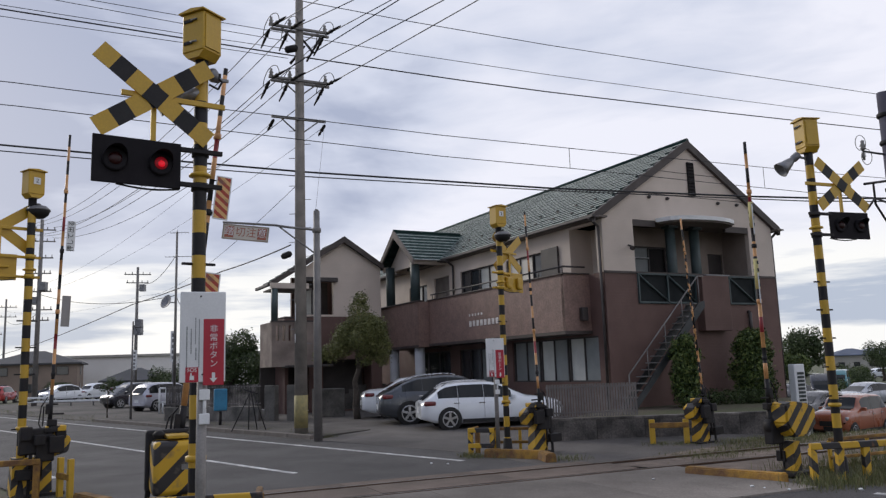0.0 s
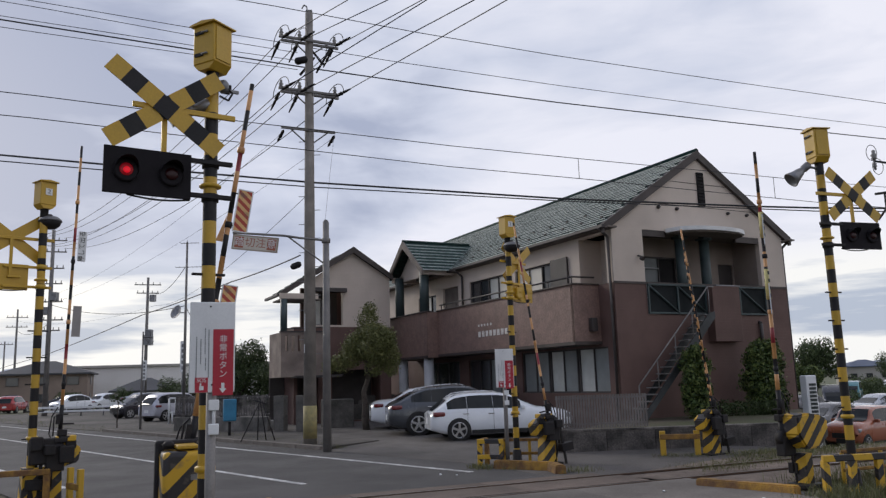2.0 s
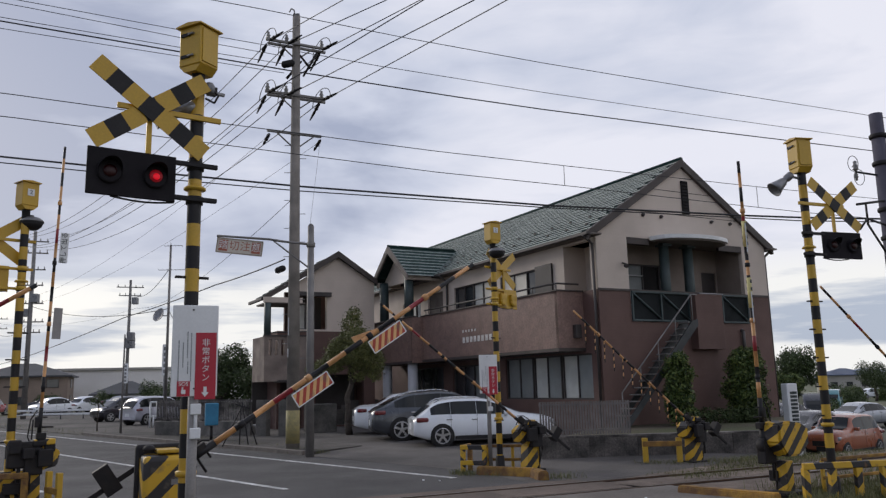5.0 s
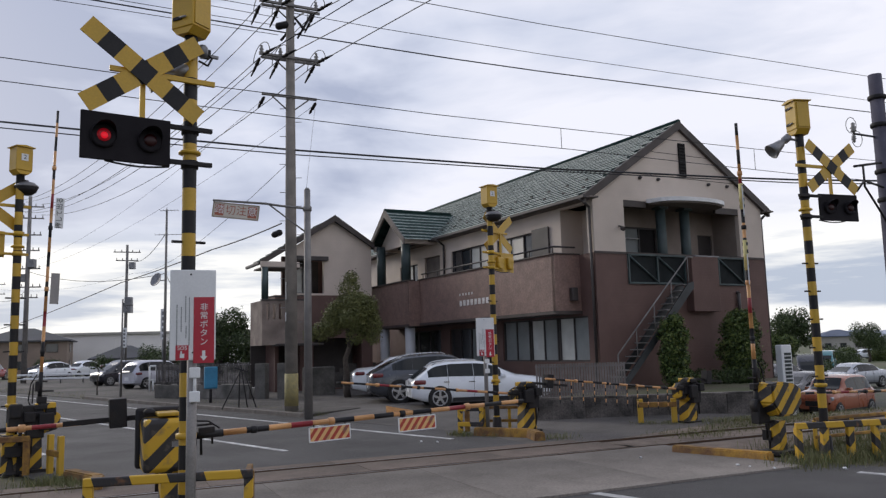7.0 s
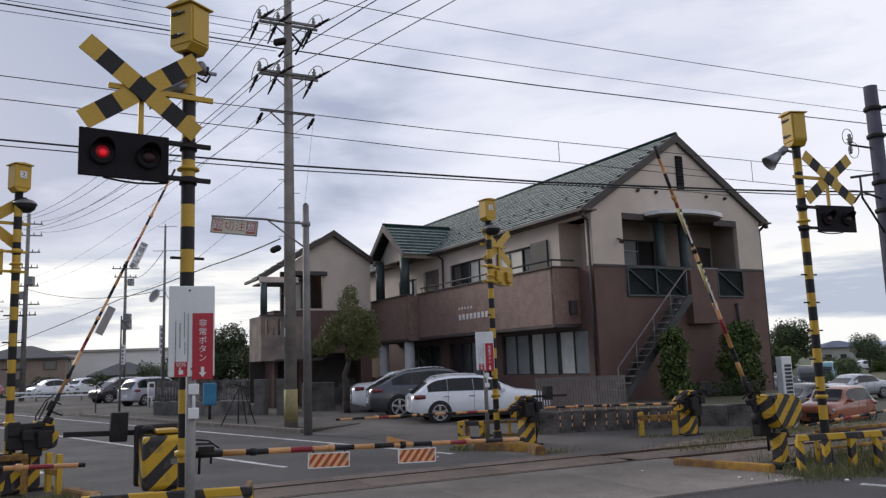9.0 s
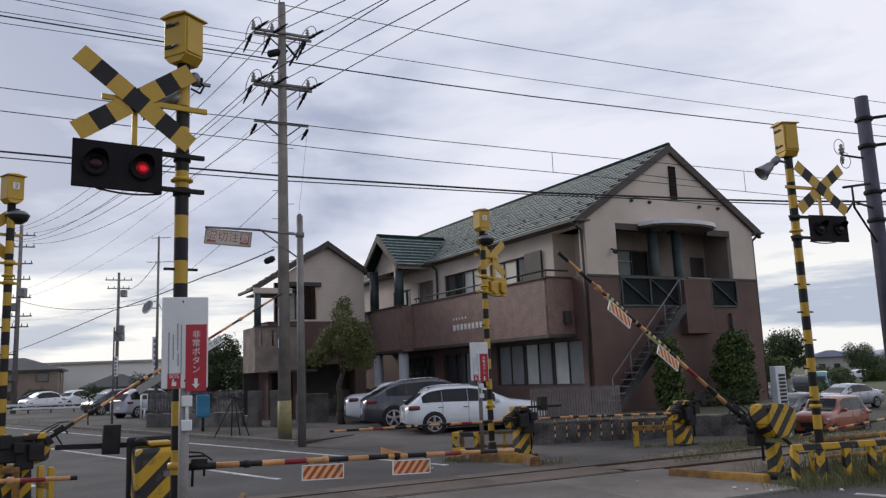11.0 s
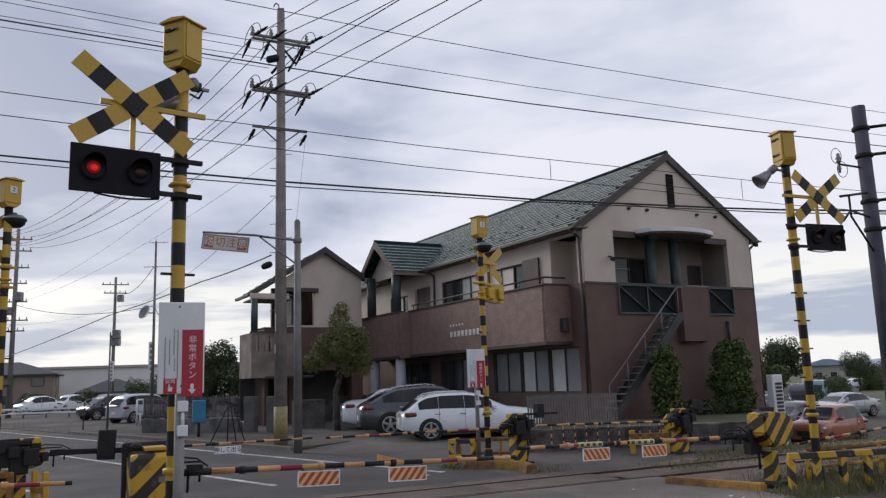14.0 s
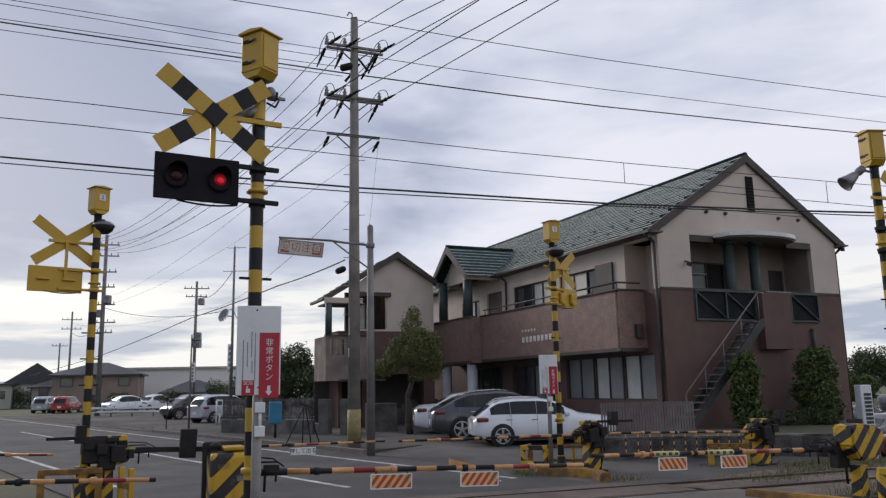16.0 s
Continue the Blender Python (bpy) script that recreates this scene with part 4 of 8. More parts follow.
def build_neighbour():
    """The wing behind the tree: a gabled house of the same cladding, with a balcony."""
    nb = thing("neighbour_house", HM @ pose(0, 13.0, 0), "beige gabled house with a brown ground floor", "house")
    L0, R0, APU, APZ = -7.0, -1.9, -3.66, 7.46
    zl, zr = 5.20, 5.25
    bm = B()
    wall_with_holes(bm, "x", 0, 0.2, L0 + 1.5, R0, 4.12, 5.2, [(-5.35, -4.1, 4.2, 5.2)])
    prism(bm, [(L0 + 1.5, 5.2), (-5.35, 5.2), (-5.35, 5.62), (-4.1, 5.62), (-4.1, 5.2), (R0, 5.2), (R0, 6.28), (APU, APZ - 0.1), (L0 + 1.5, 6.1)], "y", 0, 0.2)
    part("upper_wall", bm, M_beige, nb, "beige horizontal siding")
    bm = B()
    wall_with_holes(bm, "x", 0, 0.2, L0 + 0.75, R0, 0, 4.12, [(-6.1, -5.2, 0.2, 2.2), (-4.6, -2.4, 0.2, 2.3)])
    wall_with_holes(bm, "y", L0 + 0.75, L0 + 0.95, 0.2, 1.8, 0, 4.12, [])
    wall_with_holes(bm, "y", R0 - 0.2, R0, 0.2, 1.8, 0, 5.2, [])
    wall_with_holes(bm, "x", 1.6, 1.8, L0 + 0.95, R0 - 0.2, 0, 3.8, [])
    wall_with_holes(bm, "x", 1.62, 1.8, -5.45, R0 - 0.2, 3.8, 5.95, [])
    part("lower_wall", bm, M_brown, nb, "brown lower wall")
    # added sheets behind the openings, room shade put into their colour
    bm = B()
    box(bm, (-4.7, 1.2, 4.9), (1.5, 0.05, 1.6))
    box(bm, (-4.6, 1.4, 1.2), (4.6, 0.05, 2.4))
    part("room_shade_sheet", bm, M_inside, nb)
    window_unit(nb, "x", 0.95, -5.2, -4.3, 4.2, 5.4, -1, [M_blind, M_blind2])
    bm = B()
    wall_with_holes(bm, "x", -0.75, -0.6, L0 + 0.0, -5.15, 2.05, 3.84, [(-6.82, -6.70, 3.08, 3.72), (-6.56, -6.44, 3.08, 3.72), (-6.30, -6.18, 3.08, 3.72)])
    box(bm, (L0 + 0.07, 0.20, 2.945), (0.14, 1.6, 1.79))
    box(bm, (-6.03, 0.18, 2.09), (1.72, 1.5, 0.08))
    part("balcony_front", bm, M_dirtybeige, nb, "grimy beige balcony front with three slits")
    bm = B()
    box(bm, (-6.08, -0.68, 3.87), (1.88, 0.2, 0.06))
    tube(bm, [(L0, -0.68, 3.98), (-5.2, -0.68, 4.06)], 0.025, 6)
    part("balcony_rail", bm, M_trim, nb)
    for u in (L0 + 0.16, L0 + 1.45):
        bm = B()
        cyl(bm, (u, -0.6 + (0.45 if u > L0 + 1 else 0), 3.85), (u, -0.6 + (0.45 if u > L0 + 1 else 0), 5.20), 0.14, seg=16)
        part("balcony_column", bm, M_green, nb)
    bm = B()
    box(bm, (-6.1, 0.1, 5.22), (1.6, 1.6, 0.06))
    part("balcony_ceiling", bm, M_soffit, nb)
    bm = B()
    box(bm, (-6.22, -0.66, 5.33), (1.62, 0.10, 0.22), bev=0.01)
    part("eaves_beam", bm, M_beige, nb, "pale beam under the balcony roof")
    bm = B()
    box(bm, (-4.78, -0.10, 5.68), (1.62, 0.30, 0.18), bev=0.015)
    part("window_hood", bm, M_trim, nb, "dark hood over the window")
    for sg, ue, ze in ((-1, L0 + 0.08, 5.40), (1, R0 + 0.06, 6.28)):
        for k in range(12):
            t0, t1 = k / 12, (k + 1) / 12
            x0, x1 = APU + (ue - APU) * t0, APU + (ue - APU) * t1
            z0, z1 = APZ + (ze - APZ) * t0, APZ + (ze - APZ) * t1
            bm = B()
            prism(bm, [(x0, z0 + 0.05), (x1, z1 + 0.09), (x1, z1 + 0.02), (x0, z0)], "y", -0.22, 1.9)
            part("roof_course", bm, M_roof, nb)
        bm = B()
        prism(bm, [(APU, APZ + 0.13), (ue, ze + 0.13), (ue, ze - 0.10), (APU, APZ - 0.14)], "y", -0.27, -0.19)
        part("bargeboard", bm, M_fascia, nb)
    bm = B()
    box(bm, (L0 + 0.06, 0.85, 5.42), (0.12, 2.1, 0.12), bev=0.02)
    part("gutter", bm, M_trim, nb)
    bm = B()
    box(bm, (-5.5, -0.7, 2.05), (1.9, 0.9, 0.10), bev=0.02)
    part("door_hood", bm, M_trim, nb)


build_neighbour()

# ---- crossing signals ----


def banded_pole(bm, r, z0, z1, step, first, seg=16):
    """A pole painted in rings; material 0 yellow, 1 black."""
    z, k = z1, first
    while z > z0 + 1e-4:
        b = max(z - step, z0)
        cyl(bm, (0, 0, b), (0, 0, z), r, seg=seg, mi=k % 2, caps=False)
        z, k = b, k + 1
    cyl(bm, (0, 0, z1), (0, 0, z1 + 0.01), r, seg=seg, mi=0)


LAMPS = []


def crossing_signal(pos, axis, side, faces, top, box_yaw, label, lit=False, horn=(0, 0), number=None, turn=0, out=0.44, cab_h=0.86, lamp_w=0.74, flat_back=False):
    """pos: the foot; axis: yaw of the boards; side: -1 or 1, where they hang; faces: -1 towards the eye, 1 away."""
    sig = thing("crossing_signal", pose(pos[0], pos[1], pos[2], 0, 0, axis), label, "crossing signal", "signals of the rail crossing")
    zt = top - 0.52
    bm = B()
    banded_pole(bm, 0.062, 0.0, zt, 0.207, 1)
    part("pole", bm, [M_yellow, M_black], sig, "round pole in yellow and black rings")
    bm = B()
    lathe(bm, [(0.16, 0.0), (0.15, 0.03), (0.10, 0.06), (0.085, 0.30), (0.07, 0.32)], 16)
    part("pole_base", bm, M_blackmetal, sig)
    # yellow cabinet with a lid, hinges and a number plate
    cab = B()
    box(cab, (0, 0, 0), (0.26, 0.24, 0.44), bev=0.012)
    prism(cab, [(-0.13, -0.22), (0.13, -0.22), (0.07, -0.29), (-0.07, -0.29)], "y", -0.11, 0.11)
    cab = part("cabinet", cab, M_yellow, sig, "yellow steel relay cabinet", m=pose(0, 0, zt + 0.29 * cab_h - 0.01, 0, 0, box_yaw) @ Matrix.Diagonal((1, 1, cab_h, 1)))
    bm = B()
    prism(bm, [(-0.155, 0.22), (0.155, 0.22), (0.155, 0.235), (0.0, 0.262), (-0.155, 0.235)], "y", -0.15, 0.15)
    part("lid", bm, M_yellow, cab)
    bm = B()
    box(bm, (0.135, 0, 0), (0.012, 0.19, 0.38), bev=0.004)
    part("cabinet_door", bm, M_yellow, cab)
    bm = B()
    for z in (-0.12, 0.13):
        bm = B()
        box(bm, (-0.05, -0.126, z), (0.10, 0.016, 0.035))
        cyl(bm, (-0.01, -0.135, z), (0.06, -0.135, z), 0.011, seg=8, mi=1)
        part("hinge", bm, [M_blackmetal, M_steel], cab, m=Matrix.Rotation(radians(90), 4, "Z") if number else None)
    if number:
        for f, (x, y, rz) in enumerate(number):
            bm = B()
            box(bm, (x, y, 0.03), (0.11, 0.006, 0.13), rz=rz, bev=0.002)
            plate = part("number_plate", bm, M_whitepaint, cab)
            text_part("2", 0.11, M_ink, plate, Matrix.Translation((x, y, 0.03)) @ Matrix.Rotation(radians(rz), 4, "Z") @ pose(0, -0.0045, 0, 90, 0, 0))
    # crossed boards
    zx = top - (0.98 if lit else 1.03)
    for k, ang in enumerate((36, -36)):
        bm = B()
        ln, w, cells = 1.19, 0.172, 7
        for i in range(cells):
            box(bm, ((i - 3) * ln / cells, 0, 0), (ln / cells, 0.012, w), i % 2 if faces < 0 else 0)
        part("cross_board", bm, [M_yellow, M_black], sig, "yellow and black crossed warning board" if faces < 0 else "plain yellow back of the crossed board",
             m=pose(side * out, faces * (0.114 - 0.014 * k), zx) @ Matrix.Rotation(radians(ang), 4, "Y"))
    bm = B()
    box(bm, (side * 0.26, faces * 0.075, zx + 0.0), (0.92, 0.03, 0.05), bev=0.005)
    box(bm, (side * out, faces * 0.06, zx - 0.32), (0.045, 0.03, 0.62))
    part("board_bracket", bm, M_yellow, sig)
    # lamp housing: back board, two hooded lamps
    zl = top - (1.60 if lit else 1.66)
    back = B()
    box(back, (0, 0, 0), (lamp_w, 0.03, 0.415), bev=0.008)
    back = part("lamp_board", back, M_lampblack if faces < 0 else M_yellow, sig, "black lamp board with two hooded lamps" if faces < 0 else "yellow back of the lamp board", m=pose(side * 0.575, faces * 0.10, zl, 0, 0, turn))
    bm = B()
    for z in (zl + 0.17, zl - 0.15):
        box(bm, (side * 0.18, faces * 0.07, z), (0.72, 0.045, 0.04), bev=0.004)
        cyl(bm, (0, 0, z - 0.035), (0, 0, z + 0.035), 0.078, seg=14)
    part("lamp_bracket", bm, M_blackmetal if faces < 0 else M_yellow, sig)
    for i, x in enumerate((-0.19, 0.19)):
        bm = B()
        fr = Matrix.Translation((x, faces * 0.015, 0)) @ Matrix.Rotation(radians(-90 * faces), 4, "X")
        lathe(bm, [(0.105, 0.0), (0.105, 0.03), (0.09, 0.035)], 20, m=fr)
        hood = part("lamp_rim", bm, M_lampblack, back)
        bm = B()
        seg = 14
        ri, ro = [], []
        for k in range(seg + 1):
            a = radians(-25 + 230 * k / seg)
            for lst, yy, rr in ((ri, 0.03, 0.108), (ro, 0.03 + 0.17 * math.sin(max(0.15, math.sin(a))), 0.100)):
                lst.append(bm.verts.new((x + rr * math.cos(a), faces * yy, rr * math.sin(a))))
        for k in range(seg):
            bm.faces.new((ri[k], ri[k + 1], ro[k + 1], ro[k])).smooth = True
        bmesh.ops.solidify(bm, geom=bm.faces[:], thickness=0.004)
        part("lamp_hood", bm, M_lampblack, back)
        bm = B()
        lathe(bm, [(0.058, 0.0), (0.054, 0.012), (0.036, 0.020), (0.010, 0.024)], 20, m=Matrix.Rotation(radians(-90 * faces), 4, "X"), mi=2)
        lathe(bm, [(0.030, 0.021), (0.026, 0.027), (0.008, 0.029)], 16, m=Matrix.Translation((0, 0, -0.008)) @ Matrix.Rotation(radians(-90 * faces), 4, "X"), mi=0)
        lathe(bm, [(0.058, 0.0), (0.054, 0.012), (0.036, 0.020), (0.010, 0.024)], 20, m=Matrix.Rotation(radians(90 * faces), 4, "X"), mi=1)
        lens = part("lens", bm, [M_lampglow, M_lampoff, M_lampdim], back, "round red lamp lens", m=pose(x, faces * 0.045, 0))
        if lit:
            LAMPS.append((lens, i, pose(x, faces * 0.045, 0)))
        else:
            lens.matrix_basis = pose(x, faces * 0.045, 0, 0, 0, 180)
        if faces > 0:
            bm = B()
            if flat_back:
                box(bm, (x, -0.035, 0.0), (0.19, 0.05, 0.035), bev=0.008)
                part("lamp_back", bm, M_yellow, back)
                continue
            lathe(bm, [(0.10, 0.0), (0.10, 0.05), (0.07, 0.07)], 18, m=Matrix.Translation((x, -0.015, -0.06)) @ Matrix.Rotation(radians(90), 4, "X"))
            box(bm, (x, -0.05, 0.03), (0.20, 0.07, 0.14), bev=0.02)
            part("lamp_back", bm, M_yellow, back)
    # loose cable under the lamp board
    bm = B()
    tube(bm, [(side * (0.2 + 0.06 * k), faces * 0.06, zl - 0.2 - 0.025 * math.sin(k / 9 * math.pi)) for k in range(10)], 0.009, 6)
    part("lamp_cable", bm, M_wire, sig)
    # step irons and collars
    for z in [zl - 0.86 - 0.42 * k for k in range(int((zl - 1.2) / 0.42))][:2 if lit else 6]:
        bm = B()
        box(bm, (0, 0, z), (0.30, 0.035, 0.022), bev=0.004)
        part("step_iron", bm, M_blackmetal, sig)
    bm = B()
    lathe(bm, [(0.064, 0.0), (0.10, 0.01), (0.10, 0.03), (0.064, 0.05)], 14, m=Matrix.Translation((0, 0, zl - 0.06)))
    part("collar", bm, M_yellow, sig)
    bm = B()
    lathe(bm, [(0.064, 0.0), (0.09, 0.01), (0.09, 0.05), (0.064, 0.06)], 14, m=Matrix.Translation((0, 0, 1.02)))
    part("collar", bm, M_yellow, sig)
    if lit:
        bm = B()
        lathe(bm, [(0.02, 0.0), (0.05, 0.02), (0.05, 0.09), (0.03, 0.12)], 12, m=Matrix.Translation((0.10, -0.03, zt - 0.20)))
        box(bm, (0.14, 0.02, zt - 0.14), (0.09, 0.07, 0.08), 1, bev=0.01)
        tube(bm, [(0.06, -0.04, zt - 0.24), (0.14, -0.06, zt - 0.28), (0.18, -0.05, zt - 0.20), (0.13, -0.05, zt - 0.15)], 0.010, 6, 1)
        box(bm, (0.18, -0.02, zt - 0.17), (0.14, 0.03, 0.03), 0, bev=0.005)
        part("sounder", bm, [M_steel, M_blackmetal], sig, "small metal sounder with loose cable")
    # bell or horn under the cabinet
    a = radians(horn[0])
    bm = B()
    d = Vector((math.cos(a), math.sin(a), -0.35 if lit else -0.80)).normalized()
    base = Vector((0, 0, zt - (0.22 if lit else 0.10)))
    q = d.to_track_quat("Z", "Y").to_matrix().to_4x4()
    if horn[1] == 0:
        at = base + Vector((d.x, d.y, 0)).normalized() * (0.06 if lit else 0.20) + Vector((0, 0, -0.12 if lit else 0.04))
        lathe(bm, [(0.035, -0.06), (0.06, -0.04), (0.06, 0.06), (0.04, 0.08), (0.065, 0.13), (0.09, 0.24), (0.125, 0.34), (0.11, 0.34), (0.05, 0.16)], 18, m=Matrix.Translation(at) @ q)
        cyl(bm, base, at, 0.02, seg=8)
        part("horn", bm, M_steel, sig, "grey metal warning horn")
    else:
        at = Matrix.Translation(base + Vector((d.x * 0.13, d.y * 0.13, -0.10)))
        lathe(bm, [(0.03, -0.13), (0.09, -0.12), (0.15, -0.07), (0.175, 0.0), (0.16, 0.02), (0.05, 0.03)], 20, m=at)
        cyl(bm, base, base + Vector((d.x, d.y, 0)) * 0.16, 0.025, seg=8)
        bell = part("bell", bm, M_black, sig, "dark warning bell")
        bm = B()
        lathe(bm, [(0.185, 0.0), (0.175, 0.03), (0.12, 0.075), (0.04, 0.095)], 20, m=at)
        part("bell_cover", bm, M_steel, bell, "bright metal cover over the bell")
    return sig


crossing_signal((-2.22, 7.02, 0), 34, -1, -1, 5.22, -61, "tall crossing signal with a lit red lamp and crossed boards", lit=True, horn=(165, 0))
crossing_signal((5.66, 11.72, 0), 22, 1, -1, 5.38, -102, "crossing signal with crossed boards by the striped railing", horn=(162, 0), turn=-4, out=0.50, cab_h=1.0)
crossing_signal((-6.66, 12.45, 0), 44, -1, 1, 5.24, 10, "crossing signal with yellow boards turned away", horn=(10, 1), number=[(0.0, -0.126, 0)], lamp_w=0.82, flat_back=True)
crossing_signal((1.18, 16.36, 0), 50, 1, 1, 5.21, -18, "crossing signal on the far kerb with boards turned away", horn=(-90, 1), number=[(0.0, -0.126, 0)])

# ---- barrier gates ----
GATES, SWINGS, CORDS = [], [], []


def arm_mesh(bm, length, r0, r1, base, pattern, seg=10):
    """A tapering boom along x: black socket, then painted bands. 0 black, 1 orange, 2 red."""
    cyl(bm, (-0.10, 0, 0), (base * 0.45, 0, 0), r0 * 1.5, seg=seg, mi=0)
    cyl(bm, (base * 0.45, 0, 0), (base, 0, 0), r0 * 1.15, seg=seg, mi=0)
    x, k = base, 0
    step = 0.24
    while x < length - 1e-3:
        e = min(x + step, length)
        ra, rb = r0 + (r1 - r0) * x / length, r0 + (r1 - r0) * e / length
        cyl(bm, (x, 0, 0), (e, 0, 0), ra, rb, seg, mi=pattern[k % len(pattern)])
        x, k = e, k + 1


def barrier_gate(pos, yaw, zp, length, label, r=0.034, panels=(), signs=(), fringe=False, style=0, base=0.55, key="", start=88, rest=0.0, swing=False, tab=0.0, sleeves=(), wide=False):
    """pos: foot below the pivot; yaw: where the lowered arm points; zp: height of the pivot."""
    gate = thing("barrier_gate", pose(pos[0], pos[1], 0, 0, 0, yaw), label, "barrier gate", "barrier gates of the rail crossing")
    mirror = 1 if yaw < 90 else -1          # which side of the arm is seen from the road's near end
    stripe = M_gatestripe if mirror > 0 else M_gatestripe2
    bm = B()
    if style == 0:      # slant-sided case beside the pivot, on a striped post
        cx, cy, zp0, zp = -0.36, 0.14, zp, zp + 0.24
        prism(bm, [(cx - 0.33, zp - 0.24), (cx - 0.10, zp - 0.40), (cx + 0.22, zp - 0.40), (cx + 0.38, zp - 0.20), (cx + 0.38, zp + 0.10), (cx + 0.14, zp + 0.13), (cx - 0.20, zp + 0.08), (cx - 0.33, zp + 0.01)], "y", cy - 0.17, cy + 0.17)
        bmesh.ops.bevel(bm, geom=bm.edges[:], offset=0.03, segments=2, affect="EDGES")
        zp = zp0
    elif style == 1:    # upright box before the pivot
        cx, cy = -0.05, -mirror * 0.36
        box(bm, (cx, cy, zp - 0.01), (0.46, 0.40, 0.50), bev=0.05)
    else:               # small case on a striped post, the black drive on top
        cx, cy = 0.0, mirror * 0.16
        prism(bm, [(0.06, zp - 0.22), (0.30, zp - 0.16), (0.34, zp + 0.06), (0.20, zp + 0.16), (0.06, zp + 0.16)], "y", cy - 0.15, cy + 0.15)
        bmesh.ops.bevel(bm, geom=bm.edges[:], offset=0.02, segments=2, affect="EDGES")
    part("machine_case", bm, stripe, gate, "gate machine case in yellow and black stripes")
    bm = B()
    h = zp - (0.23 if style == 0 else 0.20)
    if wide:
        prism(bm, [(-0.50, 0.03), (0.08, 0.03), (0.06, h), (-0.48, h)], "y", cy - 0.15, cy + 0.15)
    elif style == 2:
        prism(bm, [(-0.15, 0.03), (0.15, 0.03), (0.11, h), (-0.11, h)], "y", cy - 0.12, cy + 0.12)
    else:
        box(bm, (cx + (0.10 if style == 0 else 0.02), cy, h / 2), (0.16, 0.18, h), bev=0.01)
    part("machine_post", bm, stripe, gate)
    if style == 1:
        bm = B()
        box(bm, (cx - 0.02, cy + mirror * 0.20, zp + 0.04), (0.50, 0.10, 0.58), bev=0.03)
        box(bm, (cx, cy, zp + 0.275), (0.20, 0.3, 0.035), 1, bev=0.01)
        for dx in (-0.16, 0.16):
            lathe(bm, [(0.05, 0), (0.06, 0.03), (0.03, 0.06)], 10, m=Matrix.Translation((cx + dx, cy + 0.05, zp + 0.27)))
        part("case_frame", bm, [M_blackmetal, M_yellow], gate, "black frame and yellow cap of the case")
        bm = B()
        box(bm, (cx + 0.05, cy - mirror * 0.203, zp), (0.06, 0.01, 0.05))
        part("case_plate", bm, M_steel, gate)
    bm = B()
    box(bm, (cx * 0.6, cy, 0.02), (0.52, 0.40, 0.06), bev=0.01)
    cyl(bm, (cx * 0.5, mirror * -0.07, zp), (0, 0.09 * mirror, zp), 0.07, seg=14)
    rr = 0.15 if style == 2 else 0.12
    lathe(bm, [(rr * 0.85, -0.07), (rr, -0.04), (rr, 0.04), (rr * 0.85, 0.07)], 16, m=Matrix.Translation((0, 0.0, zp)) @ Matrix.Rotation(radians(90), 4, "X"))
    box(bm, (-0.05, 0.0, zp - 0.12), (0.26, 0.16, 0.30), bev=0.02)
    box(bm, (-0.12, 0.05 * mirror, zp + 0.10), (0.16, 0.12, 0.14), bev=0.02)
    cyl(bm, (-0.10, -0.06 * mirror, zp - 0.5), (-0.10, -0.06 * mirror, zp - 0.1), 0.02, seg=8)
    drive = part("drive_unit", bm, M_blackmetal, gate, "black drive unit of the arm")
    if wide:
        for x, y, z, sx, sy, sz in ((-0.22, 0.08, 0.04, 0.40, 0.24, 0.40), (-0.32, 0.02, 0.16, 0.18, 0.20, 0.22)):
            bm = B()
            box(bm, (x, y, zp + z), (sx, sy, sz), bev=0.03)
            part("housing", bm, M_blackmetal, drive)
    if style == 2:
        bm = B()
        box(bm, (0.10, cy * 0.4, zp + 0.22), (0.30, 0.20, 0.09), bev=0.015)
        part("striped_cap", bm, stripe, drive, "worn striped cap over the drive")
        bm = B()
        tube(bm, [(-0.16, 0.09 * mirror, zp + 0.14), (-0.30, 0.12 * mirror, zp + 0.02), (-0.28, 0.10 * mirror, zp - 0.35), (-0.12, 0.05 * mirror, 0.05)], 0.022, 7)
        part("cable_conduit", bm, M_blackmetal, drive)
        for k, (x, y, z, sx, sy, sz) in enumerate(((-0.02, 0.10, 0.10, 0.34, 0.12, 0.20), (0.10, -0.10, -0.02, 0.22, 0.10, 0.26), (-0.14, -0.08, 0.06, 0.16, 0.14, 0.16), (0.18, 0.04, 0.12, 0.16, 0.10, 0.12), (0.02, 0.02, 0.20, 0.20, 0.16, 0.08))):
            bm = B()
            box(bm, (x, y * mirror, zp + z), (sx, sy, sz), bev=0.018)
            part("housing", bm, M_blackmetal, drive)
        for k in range(5):
            t = k / 5 * math.tau
            for side in (-1, 1):
                bm = B()
                cyl(bm, (0.11 * math.cos(t), side * 0.06, zp + 0.11 * math.sin(t)), (0.11 * math.cos(t), side * 0.10, zp + 0.11 * math.sin(t)), 0.014, seg=6)
                part("bolt", bm, M_blackmetal, drive)
    pat = (1, 0, 1, 2, 1, 0, 1, 0) if not fringe else (1, 0)
    bm = B()
    arm_mesh(bm, length, r, r * 0.72, base, pat)
    arm = part("arm", bm, [M_black, M_orange, M_red], gate, "striped boom that swings down")
    for k in range(4):
        x = base + 0.32 + k * (length - base) / 4.3
        bm = B()
        lathe(bm, [(r * 0.98, -0.035), (r * 1.22, -0.028), (r * 1.22, 0.028), (r * 0.98, 0.035)], 10, m=Matrix.Translation((x, 0, 0)) @ Matrix.Rotation(radians(90), 4, "Y"))
        part("arm_joint", bm, M_orange if k % 2 else M_black, arm)
    bm = B()
